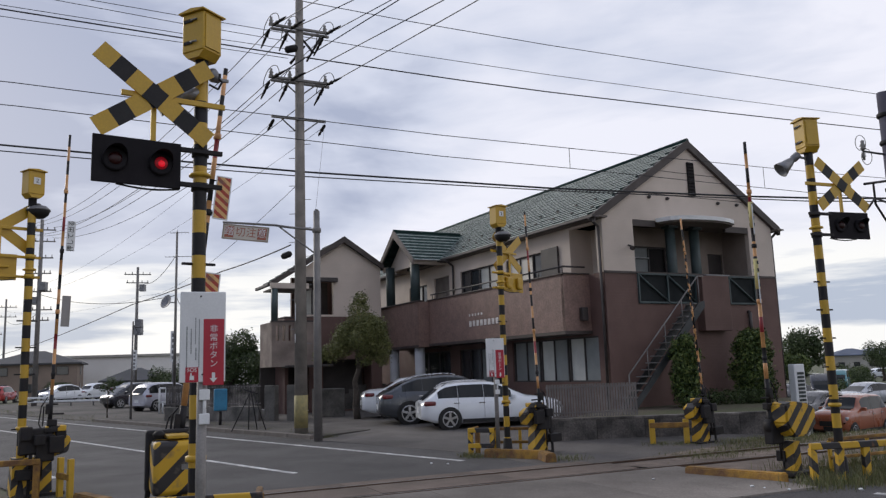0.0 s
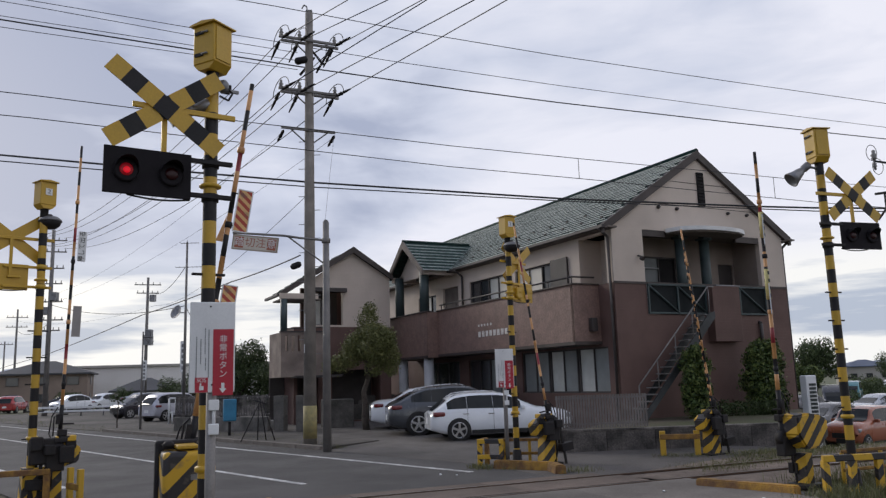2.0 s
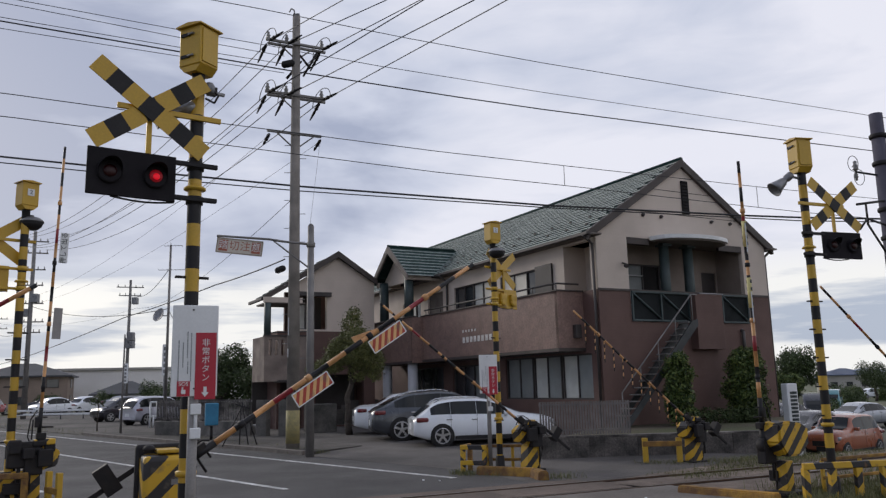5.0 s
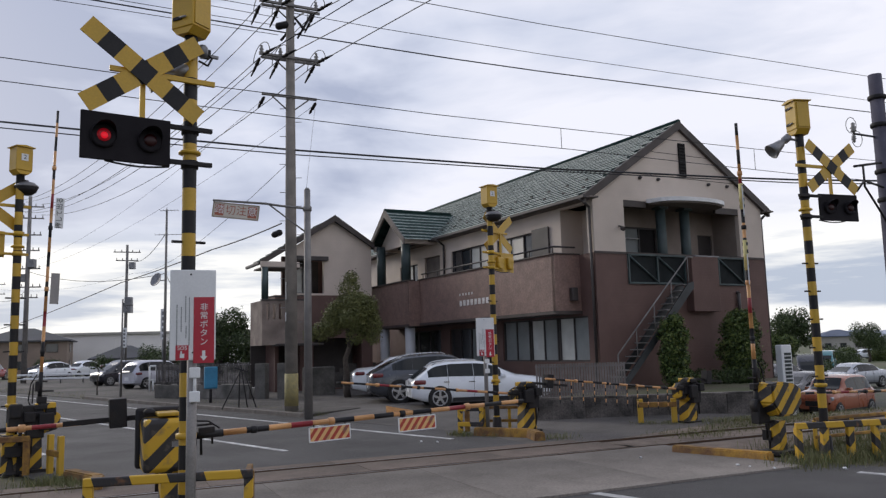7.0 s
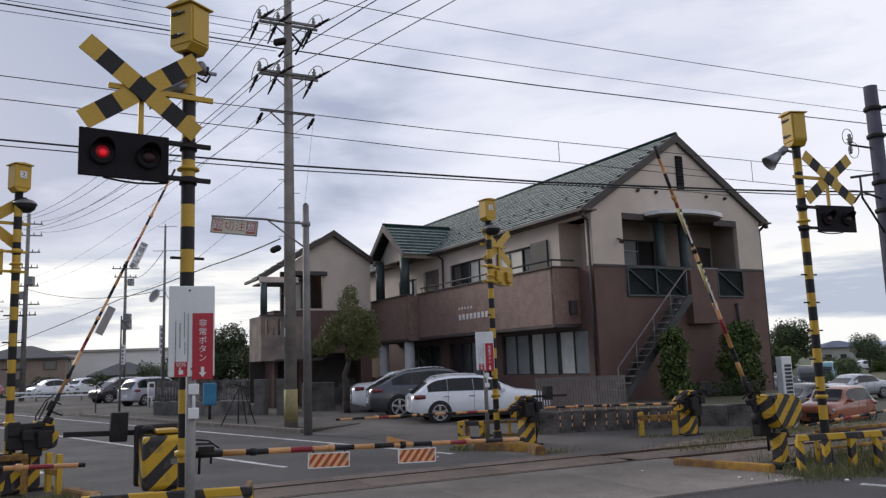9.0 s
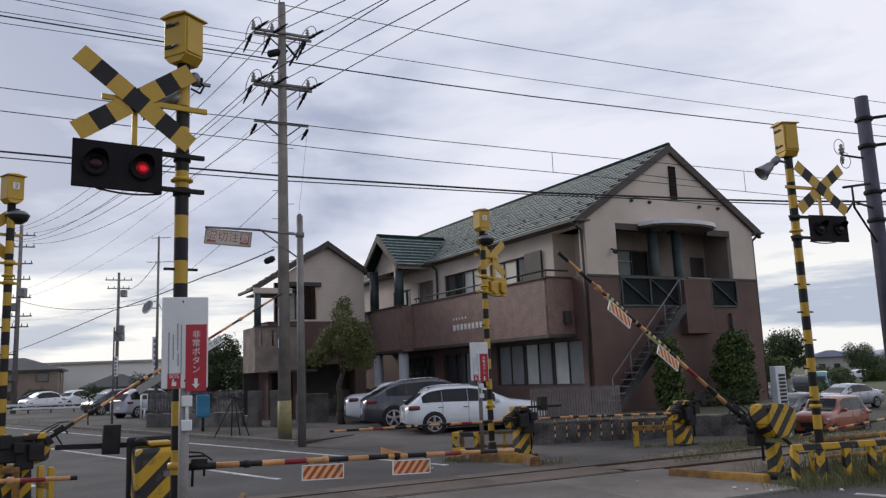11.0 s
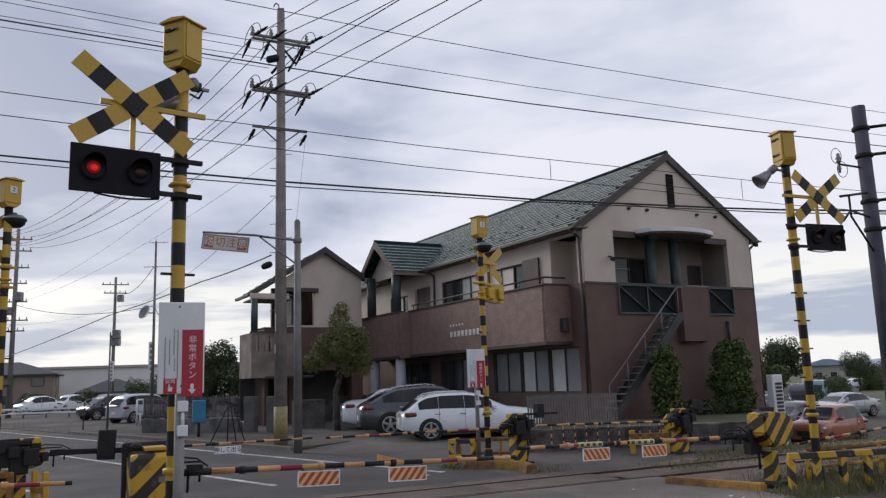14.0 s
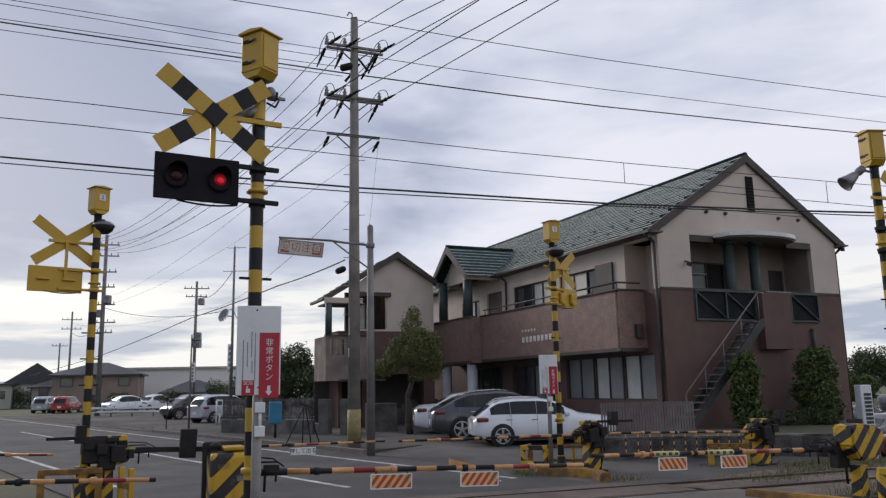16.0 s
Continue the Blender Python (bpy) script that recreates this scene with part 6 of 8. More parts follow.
def build_wires():
    far = Vector((-30.5, 58.5, 0))
    for z, zf, ends in ((12.02, 13.5, ((-3.02, 20.41), (-1.84, 20.37), (-0.82, 20.41))), (10.39, 12.7, ((-0.56, 17.21), (0.57, 17.26), (1.37, 17.30)))):
        for s, e in zip((-0.86, -0.30, 0.80), ends):
            p = POLE_O + POLE_AX * s + Vector((0, 0, z))
            way = Vector((*e, z + 0.1)) - p
            wire("power_line", [far + POLE_AX * s + Vector((0, 0, zf - 0.1 * s)), p], 0.014, "thin black power line to the next pole", 1.3)
            wire("power_line", [p, p + way * (30 / way.length)], 0.014, "thin black power line overhead", 0.0)
    wire("power_line", [POLE_O + POLE_AX * 0.76 + Vector((0, 0, 9.1)), (-3.44, 20.9, 6.16)], 0.004, "thin wire hanging to the sign pole", 0.0, 8)
    p = POLE_O + POLE_AX * -0.75
    wire("power_line", [far + Vector((0, 0, 9.0)), p + Vector((0, 0, 9.15))], 0.006, "thin black service line", 0.8)
    p = POLE_O + POLE_AX * 0.75
    wire("power_line", [far + Vector((0, 0, 8.4)), p + Vector((0, 0, 9.1))], 0.006, "thin grey service line", 0.8)
    # lines that run with the railway, some of them made fast to the tall pole: places along the track and heights
    n = 22.28
    for r, lab, pts in (
            (0.013, "thin black overhead wire over the pole head", ((-40, 13.6), (4.3, 13.08), (9.0, 12.94), (14.2, 12.88), (22, 12.92), (30.8, 13.02), (70, 13.6))),
            (0.011, "thin black overhead wire from the crossarm", ((5.3, 11.9), (8.05, 11.83), (14.1, 11.78), (22, 11.82), (30.65, 11.92), (70, 12.5))),
            (0.021, "thick black overhead cable", ((-40, 12.7), (-2.1, 11.46), (5.3, 11.24), (10.7, 11.16), (14.1, 11.15), (22, 11.24), (30.6, 11.39), (70, 12.3))),
            (0.010, "thin black overhead wire to the tall pole", ((-40, 13.3), (-1.0, 12.1), (2.0, 12.0), (5.0, 11.93))),
            (0.010, "thin black overhead wire to the tall pole", ((-40, 13.4), (-1.8, 11.96), (2.0, 11.77), (5.0, 11.68))),
            (0.010, "thin black overhead wire to the tall pole", ((-40, 12.5), (-2.1, 11.57), (2.0, 11.47), (5.0, 11.43))),
            (0.010, "thin black overhead wire to the tall pole", ((-40, 12.2), (-2.1, 11.26), (2.0, 11.20), (5.0, 11.14)))):
        wire("overhead_line", [track_pt(s, n) + Vector((0, 0, z)) for s, z in pts], r, lab, 0.0, 8)
    a = radians(3)
    d, q = Vector((math.cos(a), math.sin(a), 0)), Vector((-math.sin(a), math.cos(a), 0)) * POLE_O.dot(Vector((-math.sin(a), math.cos(a), 0)))
    F1 = ((-40, 11.9), (-11.1, 8.57), (-6.4, 8.03), (-2.83, 7.64), (4.59, 6.98), (10.51, 6.61), (12.2, 6.53), (45, 5.6))
    F2 = ((-40, 11.6), (-11.1, 8.39), (-6.4, 7.86), (-2.83, 7.50), (4.59, 6.91), (12.19, 6.43), (45, 5.5))
    for r, lab, pts in ((0.030, "thick black communication cable before the house", F1), (0.018, "black communication cable below the thick one", F2)):
        wire("overhead_line", [d * s + q + Vector((0, 0, z)) for s, z in pts], r, lab, 0.0, 8)
    for lab, pts in (("messenger wire over the rails", ((-60, 6.6), (-1.1, 5.85), (1.7, 5.77), (5.3, 5.70), (8.1, 5.69), (12.9, 5.69), (15.8, 5.71), (80, 6.4))), ("contact wire over the rails", ((-60, 6.0), (-1.1, 5.52), (1.5, 5.44), (5.25, 5.33), (8.1, 5.31), (11.4, 5.26), (13.9, 5.23), (80, 5.5)))):
        wire("railway_wire", [track_pt(s, 11.8) + Vector((0, 0, z)) for s, z in pts], 0.007, lab, 0.0, 8)
    for s, z0, z1 in ((7.85, 5.31, 5.69), (12.6, 5.25, 5.69)):
        bm = B()
        tube(bm, [track_pt(s, 11.8) + Vector((0, 0, z0)), track_pt(s, 11.8) + Vector((0, 0, z1))], 0.006, 5)
        solo("dropper_wire", bm, M_wire, "short dropper between the railway wires", "wire", group="overhead wires")


build_wires()


def build_small_poles():
    # steel pole with a hanging warning sign
    p = thing("sign_pole", pose(-3.42, 20.9, 0), "grey steel pole carrying a warning sign on a bracket", "sign pole")
    bm = B()
    cyl(bm, (0, 0, 0), (0, 0, 6.1), 0.115, 0.085, seg=16)
    cyl(bm, (0, 0, 6.1), (0, 0, 6.16), 0.08, 0.04, seg=16)
    part("shaft", bm, M_greypole, p)
    bm = B()
    tube(bm, [(0.05, 0, 5.58), (-0.75, -0.05, 5.68), (-1.1, -0.08, 5.74), (-2.50, -0.15, 5.86)], 0.032, 8)
    cyl(bm, (-0.05, 0, 4.95), (-1.0, -0.07, 5.70), 0.022, seg=8)
    lathe(bm, [(0.10, -0.07), (0.12, -0.05), (0.12, 0.05), (0.10, 0.07)], 14, m=Matrix.Translation((0, 0, 5.58)))
    part("bracket", bm, M_greypole, p)
    sg = B()
    box(sg, (0, 0, 0), (1.22, 0.10, 0.40), bev=0.02)
    sg = part("hanging_sign", sg, mat("aged_white_sign", (0.66, 0.62, 0.54), (0.58, 0.53, 0.46), 3, 0.5, bump=0.03, stain=0.15), p, "aged white sign with faded red characters", m=pose(-1.89, -0.12, 5.54, 0, 6.5, 4))
    bm = B()
    for z in (0.19, -0.19):
        box(bm, (0, -0.055, z), (1.22, 0.012, 0.03))
    for x in (-0.6, 0.6):
        box(bm, (x, -0.055, 0), (0.03, 0.012, 0.40))
    part("sign_edge", bm, mat("sign_edge_tan", (0.40, 0.33, 0.26), None, 4, 0.6, bump=0.05), sg)
    M_fade = mat("faded_red_character", (0.42, 0.13, 0.08), None, 4, 0.6, bump=0, stain=0.1)
    for x, ch, mt in ((-0.43, "踏", M_text), (-0.14, "切", M_fade), (0.15, "注", M_fade), (0.44, "意", M_text)):
        if mt is M_text:
            bm = B()
            box(bm, (x, -0.056, 0), (0.24, 0.006, 0.30), bev=0.002)
            plate = part("character_plate", bm, M_fade, sg)
            text_part(ch, 0.26, mt, plate, pose(x, -0.062, 0, 90, 0, 0))
        else:
            text_part(ch, 0.28, mt, sg, pose(x, -0.053, 0, 90, 0, 0))
    bm = B()
    lathe(bm, [(0.05, 0), (0.09, 0.06), (0.09, 0.24), (0.05, 0.30)], 10, m=Matrix.Translation((-1.02, 0.3, 4.92)) @ Matrix.Rotation(radians(70), 4, "Y"))
    part("cable_closure", bm, M_blackmetal, p)
    wire("service_drop", [(-4.18, 21.2, 5.25), (-7.28, 25.5, 5.16), (-13.21, 33.0, 4.87), (-23.94, 46.0, 3.97), (-48, 78, 3.6)], 0.02, "black service cable running down the road", 0.04)
    # timber pole over the tracks, with brackets for the railway wires
    q = thing("catenary_pole", pose(9.45, 16.0, -0.3), "dark concrete pole with brackets for the railway wires", "utility pole", "utility poles")
    bm = B()
    cyl(bm, (0, 0, 0), (0, 0, 7.55), 0.175, 0.135, seg=18)
    part("shaft", bm, M_rpole, q)
    for z, ln in ((7.05, 1.1), (6.45, 1.2), (5.45, 1.2), (4.85, 1.3)):
        bm = B()
        cyl(bm, (-0.15, 0, z), (ln, -0.2, z + 0.08), 0.035, seg=8)
        lathe(bm, [(0.16, -0.05), (0.18, -0.03), (0.18, 0.03), (0.16, 0.05)], 14, m=Matrix.Translation((0, 0, z)))
        part("bracket_arm", bm, M_blackmetal, q)
    bm = B()
    d = Vector((-0.75, -0.66, 0))
    tube(bm, [(0, 0, 5.65), d * 1.6 + Vector((0, 0, 5.35))], 0.028, 6)
    tube(bm, [(0, 0, 5.1), d * 1.15 + Vector((0, 0, 5.12)), d * 1.6 + Vector((0, 0, 4.85))], 0.022, 6)
    tube(bm, [d * 1.15 + Vector((0, 0, 5.45)), d * 1.15 + Vector((0, 0, 5.0)), (0, 0, 4.3)], 0.024, 6)
    part("cantilever", bm, M_blackmetal, q, "dark tubular cantilever")
    bm = B()
    tube(bm, [(-0.1, 0, 6.20), (-0.62, -0.1, 6.26)], 0.022, 6)
    for cx, cz in ((-0.66, 6.44), (-0.56, 6.14)):
        tube(bm, [(cx + 0.11 * math.sin(k / 12 * math.tau), -0.1, cz - 0.17 * math.cos(k / 12 * math.tau)) for k in range(13)], 0.007, 5)
    part("wire_loop", bm, M_wire, q)
    insulator(q, Vector((-0.62, -0.1, 6.26)), s=1.1)
    insulator(q, Vector((-0.62, -0.1, 6.24)), -1, s=0.8)
    insulator(q, Vector((0.75, -0.15, 7.02)), -1, s=1.8)
    insulator(q, Vector((0.5, -0.1, 6.42)), -1, s=1.3)


build_small_poles()


def far_pole(x, y, h, arms, label, r=0.15, boxes=()):
    p = thing("utility_pole", pose(x, y, 0), label, "utility pole", "utility poles")
    bm = B()
    cyl(bm, (0, 0, 0), (0, 0, h), r, r * 0.65, seg=12)
    part("shaft", bm, M_greypole, p)
    for z, half, yaw in arms:
        bm = B()
        box(bm, (0, 0, z), (2 * half, 0.09, 0.09), rz=yaw)
        a = radians(yaw)
        for s in (-0.9, -0.4, 0.4, 0.9):
            cyl(bm, (s * half * math.cos(a), s * half * math.sin(a), z), (s * half * math.cos(a), s * half * math.sin(a), z + 0.25), 0.05, 0.03, seg=6)
        part("crossarm", bm, M_greypole, p)
    for z, s, dx in boxes:
        bm = B()
        box(bm, (dx, 0, z), (s, s, s * 1.3), bev=0.03)
        part("pole_box", bm, M_steel, p)


far_pole(-31.0, 59.5, 14.2, [(13.4, 1.0, 20), (12.5, 1.0, 20), (11.2, 0.9, 10), (10.0, 0.8, 12), (8.6, 0.9, 8), (7.2, 1.0, 8), (6.4, 0.8, 8)], "distant pole crowded with crossarms", 0.2, boxes=((9.0, 0.5, 0.3), (7.9, 0.45, -0.3)))
far_pole(-29.2, 74.0, 12.3, [(11.6, 1.2, 20), (10.8, 1.0, 20)], "distant concrete pole with two crossarms", 0.18, boxes=((10.3, 0.5, 0.5), (6.3, 0.7, 0.2)))
far_pole(-15.0, 43.5, 9.9, [], "slender aerial mast with a small dish", 0.09)
aerial = thing("aerial", pose(-15.0, 43.5, 9.4, 0, 0, 15), "thin television aerial on the mast", "aerial")
bm = B()
cyl(bm, (0, 0, 0), (0, 0, 0.62), 0.02, seg=6)
part("mast", bm, M_steel, aerial)
for z, b0, b1, rods in ((0.42, -0.35, 0.62, 6), (-0.95, -0.6, 1.0, 8)):
    bm = B()
    cyl(bm, (b0, 0, z), (b1, 0, z + 0.06), 0.016, seg=6)
    for k in range(rods):
        x = b0 + (b1 - b0) * k / (rods - 1)
        cyl(bm, (x, -0.28, z + 0.03), (x, 0.28, z + 0.03), 0.009, seg=5)
    part("yagi", bm, M_steel, aerial)
far_pole(-13.4, 33.6, 4.2, [], "short dark lamp pole", 0.05, boxes=((4.1, 0.28, 0.25),))
far_pole(-54.0, 96.0, 12.0, [(11.0, 1.2, 20), (9.8, 1.2, 20)], "distant pole against the sky", 0.16)
far_pole(-60.0, 104.0, 8.6, [(8.2, 1.0, 30)], "small distant pole beyond the houses", 0.14)
wire("far_line", [(-31, 59.5, 8.4), (-15, 43.5, 6.3), (-9.8, 31.0, 4.9)], 0.02, "black line between distant poles", 0.6)
wire("far_line", [(-28.5, 74, 10.7), (-15, 43.5, 8.6)], 0.02, "black line between distant poles", 0.5)
wire("far_line", [(-54, 96, 10.5), (-28.5, 74, 9.6), (-4.3, 22.5, 7.2)], 0.009, "black line between distant poles", 0.9)
wire("far_line", [(-54, 96, 9.4), (-31, 59.5, 7.0)], 0.02, "black line between distant poles", 0.7)
wire("far_line", [(-28.5, 74, 6.2), (-13.4, 33.6, 4.1)], 0.018, "black line to the lamp pole", 0.3)
bm = B()
lathe(bm, [(0.04, 0.0), (0.20, 0.04), (0.36, 0.12), (0.40, 0.16), (0.36, 0.15), (0.04, 0.05)], 18, m=pose(-15.4, 43.4, 5.9, 70, 0, -30))
cyl(bm, (-15.4, 43.4, 5.9), (-15.0, 43.5, 5.9), 0.03)
solo("satellite_dish", bm, M_steel, "grey satellite dish on the aerial mast", "dish")

# ---- cars ----


def car(pos, yaw, kind, paint, label, z=0.0, rails=False):
    """Nose along local x. kind: (length, width, height, wheelbase, wheel radius, roof profile)."""
    L, W, Ht, wb, rw, prof = kind
    c = thing("car", pose(pos[0], pos[1], z, 0, 0, yaw), label, "car")
    xs = np.linspace(0, 1, 46)
    px, pz, pbelt, pw, pt = prof
    top = np.interp(xs, px, pz) * Ht
    belt = np.minimum(np.interp(xs, px, pbelt) * Ht, top - 0.01)
    hw = np.interp(xs, px, pw) * W / 2
    tw = np.interp(xs, px, pt) * W / 2
    for arr in (top, belt, hw, tw):
        k = np.convolve(np.pad(arr, 1, "edge"), [0.25, 0.5, 0.25], "valid")
        arr[1:-1] = k[1:-1]
    zb = 0.20 + 0.12 * np.clip((np.abs(xs - 0.5) - 0.40) / 0.10, 0, 1)
    X = (xs - 0.5) * L
    rows = []
    bm = B()
    for i in range(len(xs)):
        w, t, b, tp, z0 = hw[i], tw[i], belt[i], top[i], zb[i]
        half = [(0.0, z0), (w * 0.90, z0), (w * 0.985, z0 + 0.10), (w, z0 + 0.26), (w * 1.0, b * 0.80), (w * 0.955, b), (t + (w * 0.955 - t) * 0.12, tp - 0.045), (t * 0.86, tp - 0.008), (t * 0.45, tp + 0.010), (0.0, tp + 0.014)]
        ring = [bm.verts.new((X[i], -y, zz)) for y, zz in half] + [bm.verts.new((X[i], y, zz)) for y, zz in half[-2:0:-1]]
        rows.append(ring)
    n = len(rows[0])
    for a, b_ in zip(rows[:-1], rows[1:]):
        for k in range(n):
            bm.faces.new((a[k], a[(k + 1) % n], b_[(k + 1) % n], b_[k])).smooth = True
    bm.faces.new(rows[0])
    bm.faces.new(rows[-1][::-1])
    part("body", bm, paint, c, "painted body shell")

    def at(x, f, off):
        """A point on the side between belt and roof."""
        i = np.interp(x / L + 0.5, xs, np.arange(len(xs)))
        g = lambda arr: float(np.interp(i, np.arange(len(xs)), arr))
        w, t, b, tp = g(hw) * 0.955, g(tw) + (g(hw) * 0.955 - g(tw)) * 0.12, g(belt), g(top) - 0.045
        return w + (t - w) * f + off, b + (tp - b) * f

    gx = [x for x in X if np.interp(x / L + 0.5, xs, top - belt) > 0.16]
    x0, x1 = gx[0] + 0.10, gx[-1] - 0.16
    cuts = [x0, x0 + (x1 - x0) * 0.27, x0 + (x1 - x0) * 0.62, x1]
    for s in (-1, 1):
        for a, b_ in zip(cuts[:-1], cuts[1:]):
            bm = B()
            lo, hi = [], []
            for k in range(7):
                x = a + 0.005 + (b_ - a - 0.010) * k / 6
                for lst, f in ((lo, 0.06), (hi, 0.93)):
                    y, zz = at(x, f, 0.006)
                    lst.append(bm.verts.new((x, s * y, zz)))
            for k in range(6):
                bm.faces.new((lo[k], lo[k + 1], hi[k + 1], hi[k])).smooth = True
            part("side_window", bm, M_carglass, c)
    for lo_x, hi_x, nm in ((gx[-1] + 0.38, gx[-1] - 0.22, "windscreen"), (gx[0] - 0.30, gx[0] + 0.12, "rear_window")):
        bm = B()
        pr = []
        for k in range(7):
            x = lo_x + (hi_x - lo_x) * k / 6
            t = float(np.interp(x / L + 0.5, xs, tw)) * 0.86
            zt = float(np.interp(x / L + 0.5, xs, top)) + 0.012
            pr.append([bm.verts.new((x, y * t, zt + (0.012 if abs(y) < 0.6 else 0.0))) for y in (-0.98, -0.5, 0, 0.5, 0.98)])
        for a, b_ in zip(pr[:-1], pr[1:]):
            for k in range(4):
                bm.faces.new((a[k], a[k + 1], b_[k + 1], b_[k])).smooth = True
        part(nm, bm, M_carglass, c)
    for sx in (-1, 1):
        for sy in (-1, 1):
            wx = sx * wb / 2 + L * 0.005
            wy = float(np.interp(wx / L + 0.5, xs, hw))
            R = Matrix.Translation((wx, sy * wy, rw)) @ Matrix.Rotation(radians(-90 * sy), 4, "X")
            bm = B()
            lathe(bm, [(rw * 1.10, -0.22), (rw * 1.10, 0.004), (rw * 1.02, 0.006)], 28, m=R)
            arch = part("wheel_arch", bm, M_rubber, c)
            bm = B()
            lathe(bm, [(rw * 0.70, -0.2), (rw * 0.97, -0.2), (rw, -0.15), (rw, -0.02), (rw * 0.96, 0.012), (rw * 0.72, 0.020), (rw * 0.70, 0.008)], 28, m=R)
            wh = part("wheel", bm, M_rubber, c)
            bm = B()
            lathe(bm, [(rw * 0.73, 0.008), (rw * 0.72, 0.022), (rw * 0.64, 0.020), (rw * 0.62, 0.009)], 24, m=R, caps=False)
            for k in range(5):
                a = k * math.tau / 5 + 0.3
                m = R @ Matrix.Rotation(a, 4, "Z")
                box(bm, (0, 0, 0), (1, 1, 1), rot=m @ Matrix.Translation((rw * 0.34, 0, 0.020)) @ Matrix.Diagonal((rw * 0.62, rw * 0.20, 0.014, 1)))
            lathe(bm, [(rw * 0.16, 0.018), (rw * 0.14, 0.030)], 12, m=R)
            part("rim", bm, M_rim, wh, "five-spoke alloy rim")
    for s in (-1, 1):
        bm = B()
        wr = float(hw[2])
        box(bm, (X[2] + 0.06, s * (wr - 0.16), belt[2] * 0.88), (0.34, 0.40, 0.13), bev=0.045)
        part("tail_lamp", bm, M_tail, c)
        bm = B()
        box(bm, (X[-2] - 0.10, s * (float(hw[-3]) - 0.16), belt[-3] * 0.86), (0.20, 0.34, 0.13), bev=0.04)
        part("head_lamp", bm, M_headlamp, c)
        bm = B()
        mx = x1 + 0.02
        box(bm, (mx, s * (at(mx, 0.0, 0)[0] + 0.09), at(mx, 0.2, 0)[1]), (0.12, 0.17, 0.12), bev=0.03)
        part("door_mirror", bm, paint, c)
        for xc in (cuts[1] - 0.10, cuts[2] - 0.12):
            bm = B()
            box(bm, (xc + 0.05, s * (float(np.interp(xc / L + 0.5, xs, hw)) + 0.004), float(np.interp(xc / L + 0.5, xs, belt)) - 0.12), (0.17, 0.02, 0.025), bev=0.006)
            part("door_handle", bm, M_chrome, c)
        for xc in (cuts[1] + 0.0, cuts[2] + 0.0):
            bm = B()
            y = float(np.interp(xc / L + 0.5, xs, hw))
            box(bm, (xc, s * y, 0.62), (0.008, 0.006, 0.62))
            part("door_gap", bm, M_rubber, c)
    for s in (-1, 1):
        bm = B()
        y = float(np.interp(0.5, xs, hw))
        box(bm, (0, s * (y - 0.004), 0.25), (wb - 2 * rw - 0.16, 0.03, 0.10), bev=0.01)
        part("sill", bm, M_rubber, c)
        if rails:
            bm = B()
            pts = []
            for k in range(9):
                x = x0 + 0.15 + (x1 - x0 - 0.75) * k / 8
                pts.append((x, s * (float(np.interp(x / L + 0.5, xs, tw)) * 0.84), float(np.interp(x / L + 0.5, xs, top)) + (0.035 if 0 < k < 8 else 0.0)))
            tube(bm, pts, 0.016, 6)
            part("roof_rail", bm, M_chrome, c)
    bm = B()
    box(bm, (X[0] - 0.008, 0, 0.55), (0.015, 0.34, 0.17))
    part("number_plate", bm, M_whitepaint, c)
    bm = B()
    box(bm, (X[-1] + 0.006, 0, 0.52), (0.015, float(hw[-1]) * 1.1, 0.18), bev=0.005)
    box(bm, (X[-1] + 0.010, 0, 0.34), (0.012, 0.34, 0.16))
    part("grille", bm, M_rubber, c)
    return c


#        x along          roof height        belt height        half width          roof half width
WAGON = (4.12, 1.74, 1.31, 2.58, 0.305, ((0, .02, .05, .16, .28, .46, .57, .65, .75, .93, .98, 1), (.58, .64, .70, .95, 1, 1, .95, .80, .67, .60, .54, .44), (.56, .62, .66, .66, .66, .65, .64, .64, .66, .58, .52, .42), (.80, .90, .95, 1, 1, 1, 1, 1, .99, .94, .86, .74), (.66, .68, .70, .70, .70, .70, .70, .72, .84, .82, .76, .66)))
SUV = (4.55, 1.90, 1.50, 2.75, 0.35, ((0, .02, .06, .14, .26, .46, .58, .68, .78, .93, .98, 1), (.60, .66, .70, .82, .96, 1, .97, .82, .67, .61, .55, .45), (.58, .64, .67, .67, .66, .64, .63, .63, .65, .59, .53, .43), (.80, .90, .95, 1, 1, 1, 1, 1, .99, .95, .87, .76), (.66, .68, .70, .68, .66, .66, .68, .70, .82, .82, .76, .66)))
SEDAN = (4.55, 1.76, 1.43, 2.70, 0.31, ((0, .02, .06, .17, .30, .46, .60, .70, .80, .93, .98, 1), (.60, .66, .70, .72, .95, 1, .98, .82, .67, .60, .54, .44), (.58, .64, .68, .68, .66, .65, .64, .64, .66, .58, .52, .42), (.80, .90, .95, 1, 1, 1, 1, 1, .99, .94, .86, .74), (.72, .74, .76, .78, .66, .66, .68, .72, .84, .82, .76, .66)))
HATCH = (3.75, 1.68, 1.52, 2.45, 0.30, ((0, .02, .05, .12, .24, .48, .62, .74, .86, .95, .98, 1), (.58, .66, .76, .95, 1, 1, .97, .78, .62, .56, .50, .42), (.56, .60, .62, .62, .61, .60, .59, .59, .60, .54, .48, .40), (.84, .92, .96, 1, 1, 1, 1, 1, .98, .94, .88, .78), (.68, .70, .72, .72, .72, .72, .72, .76, .86, .84, .78, .70)))
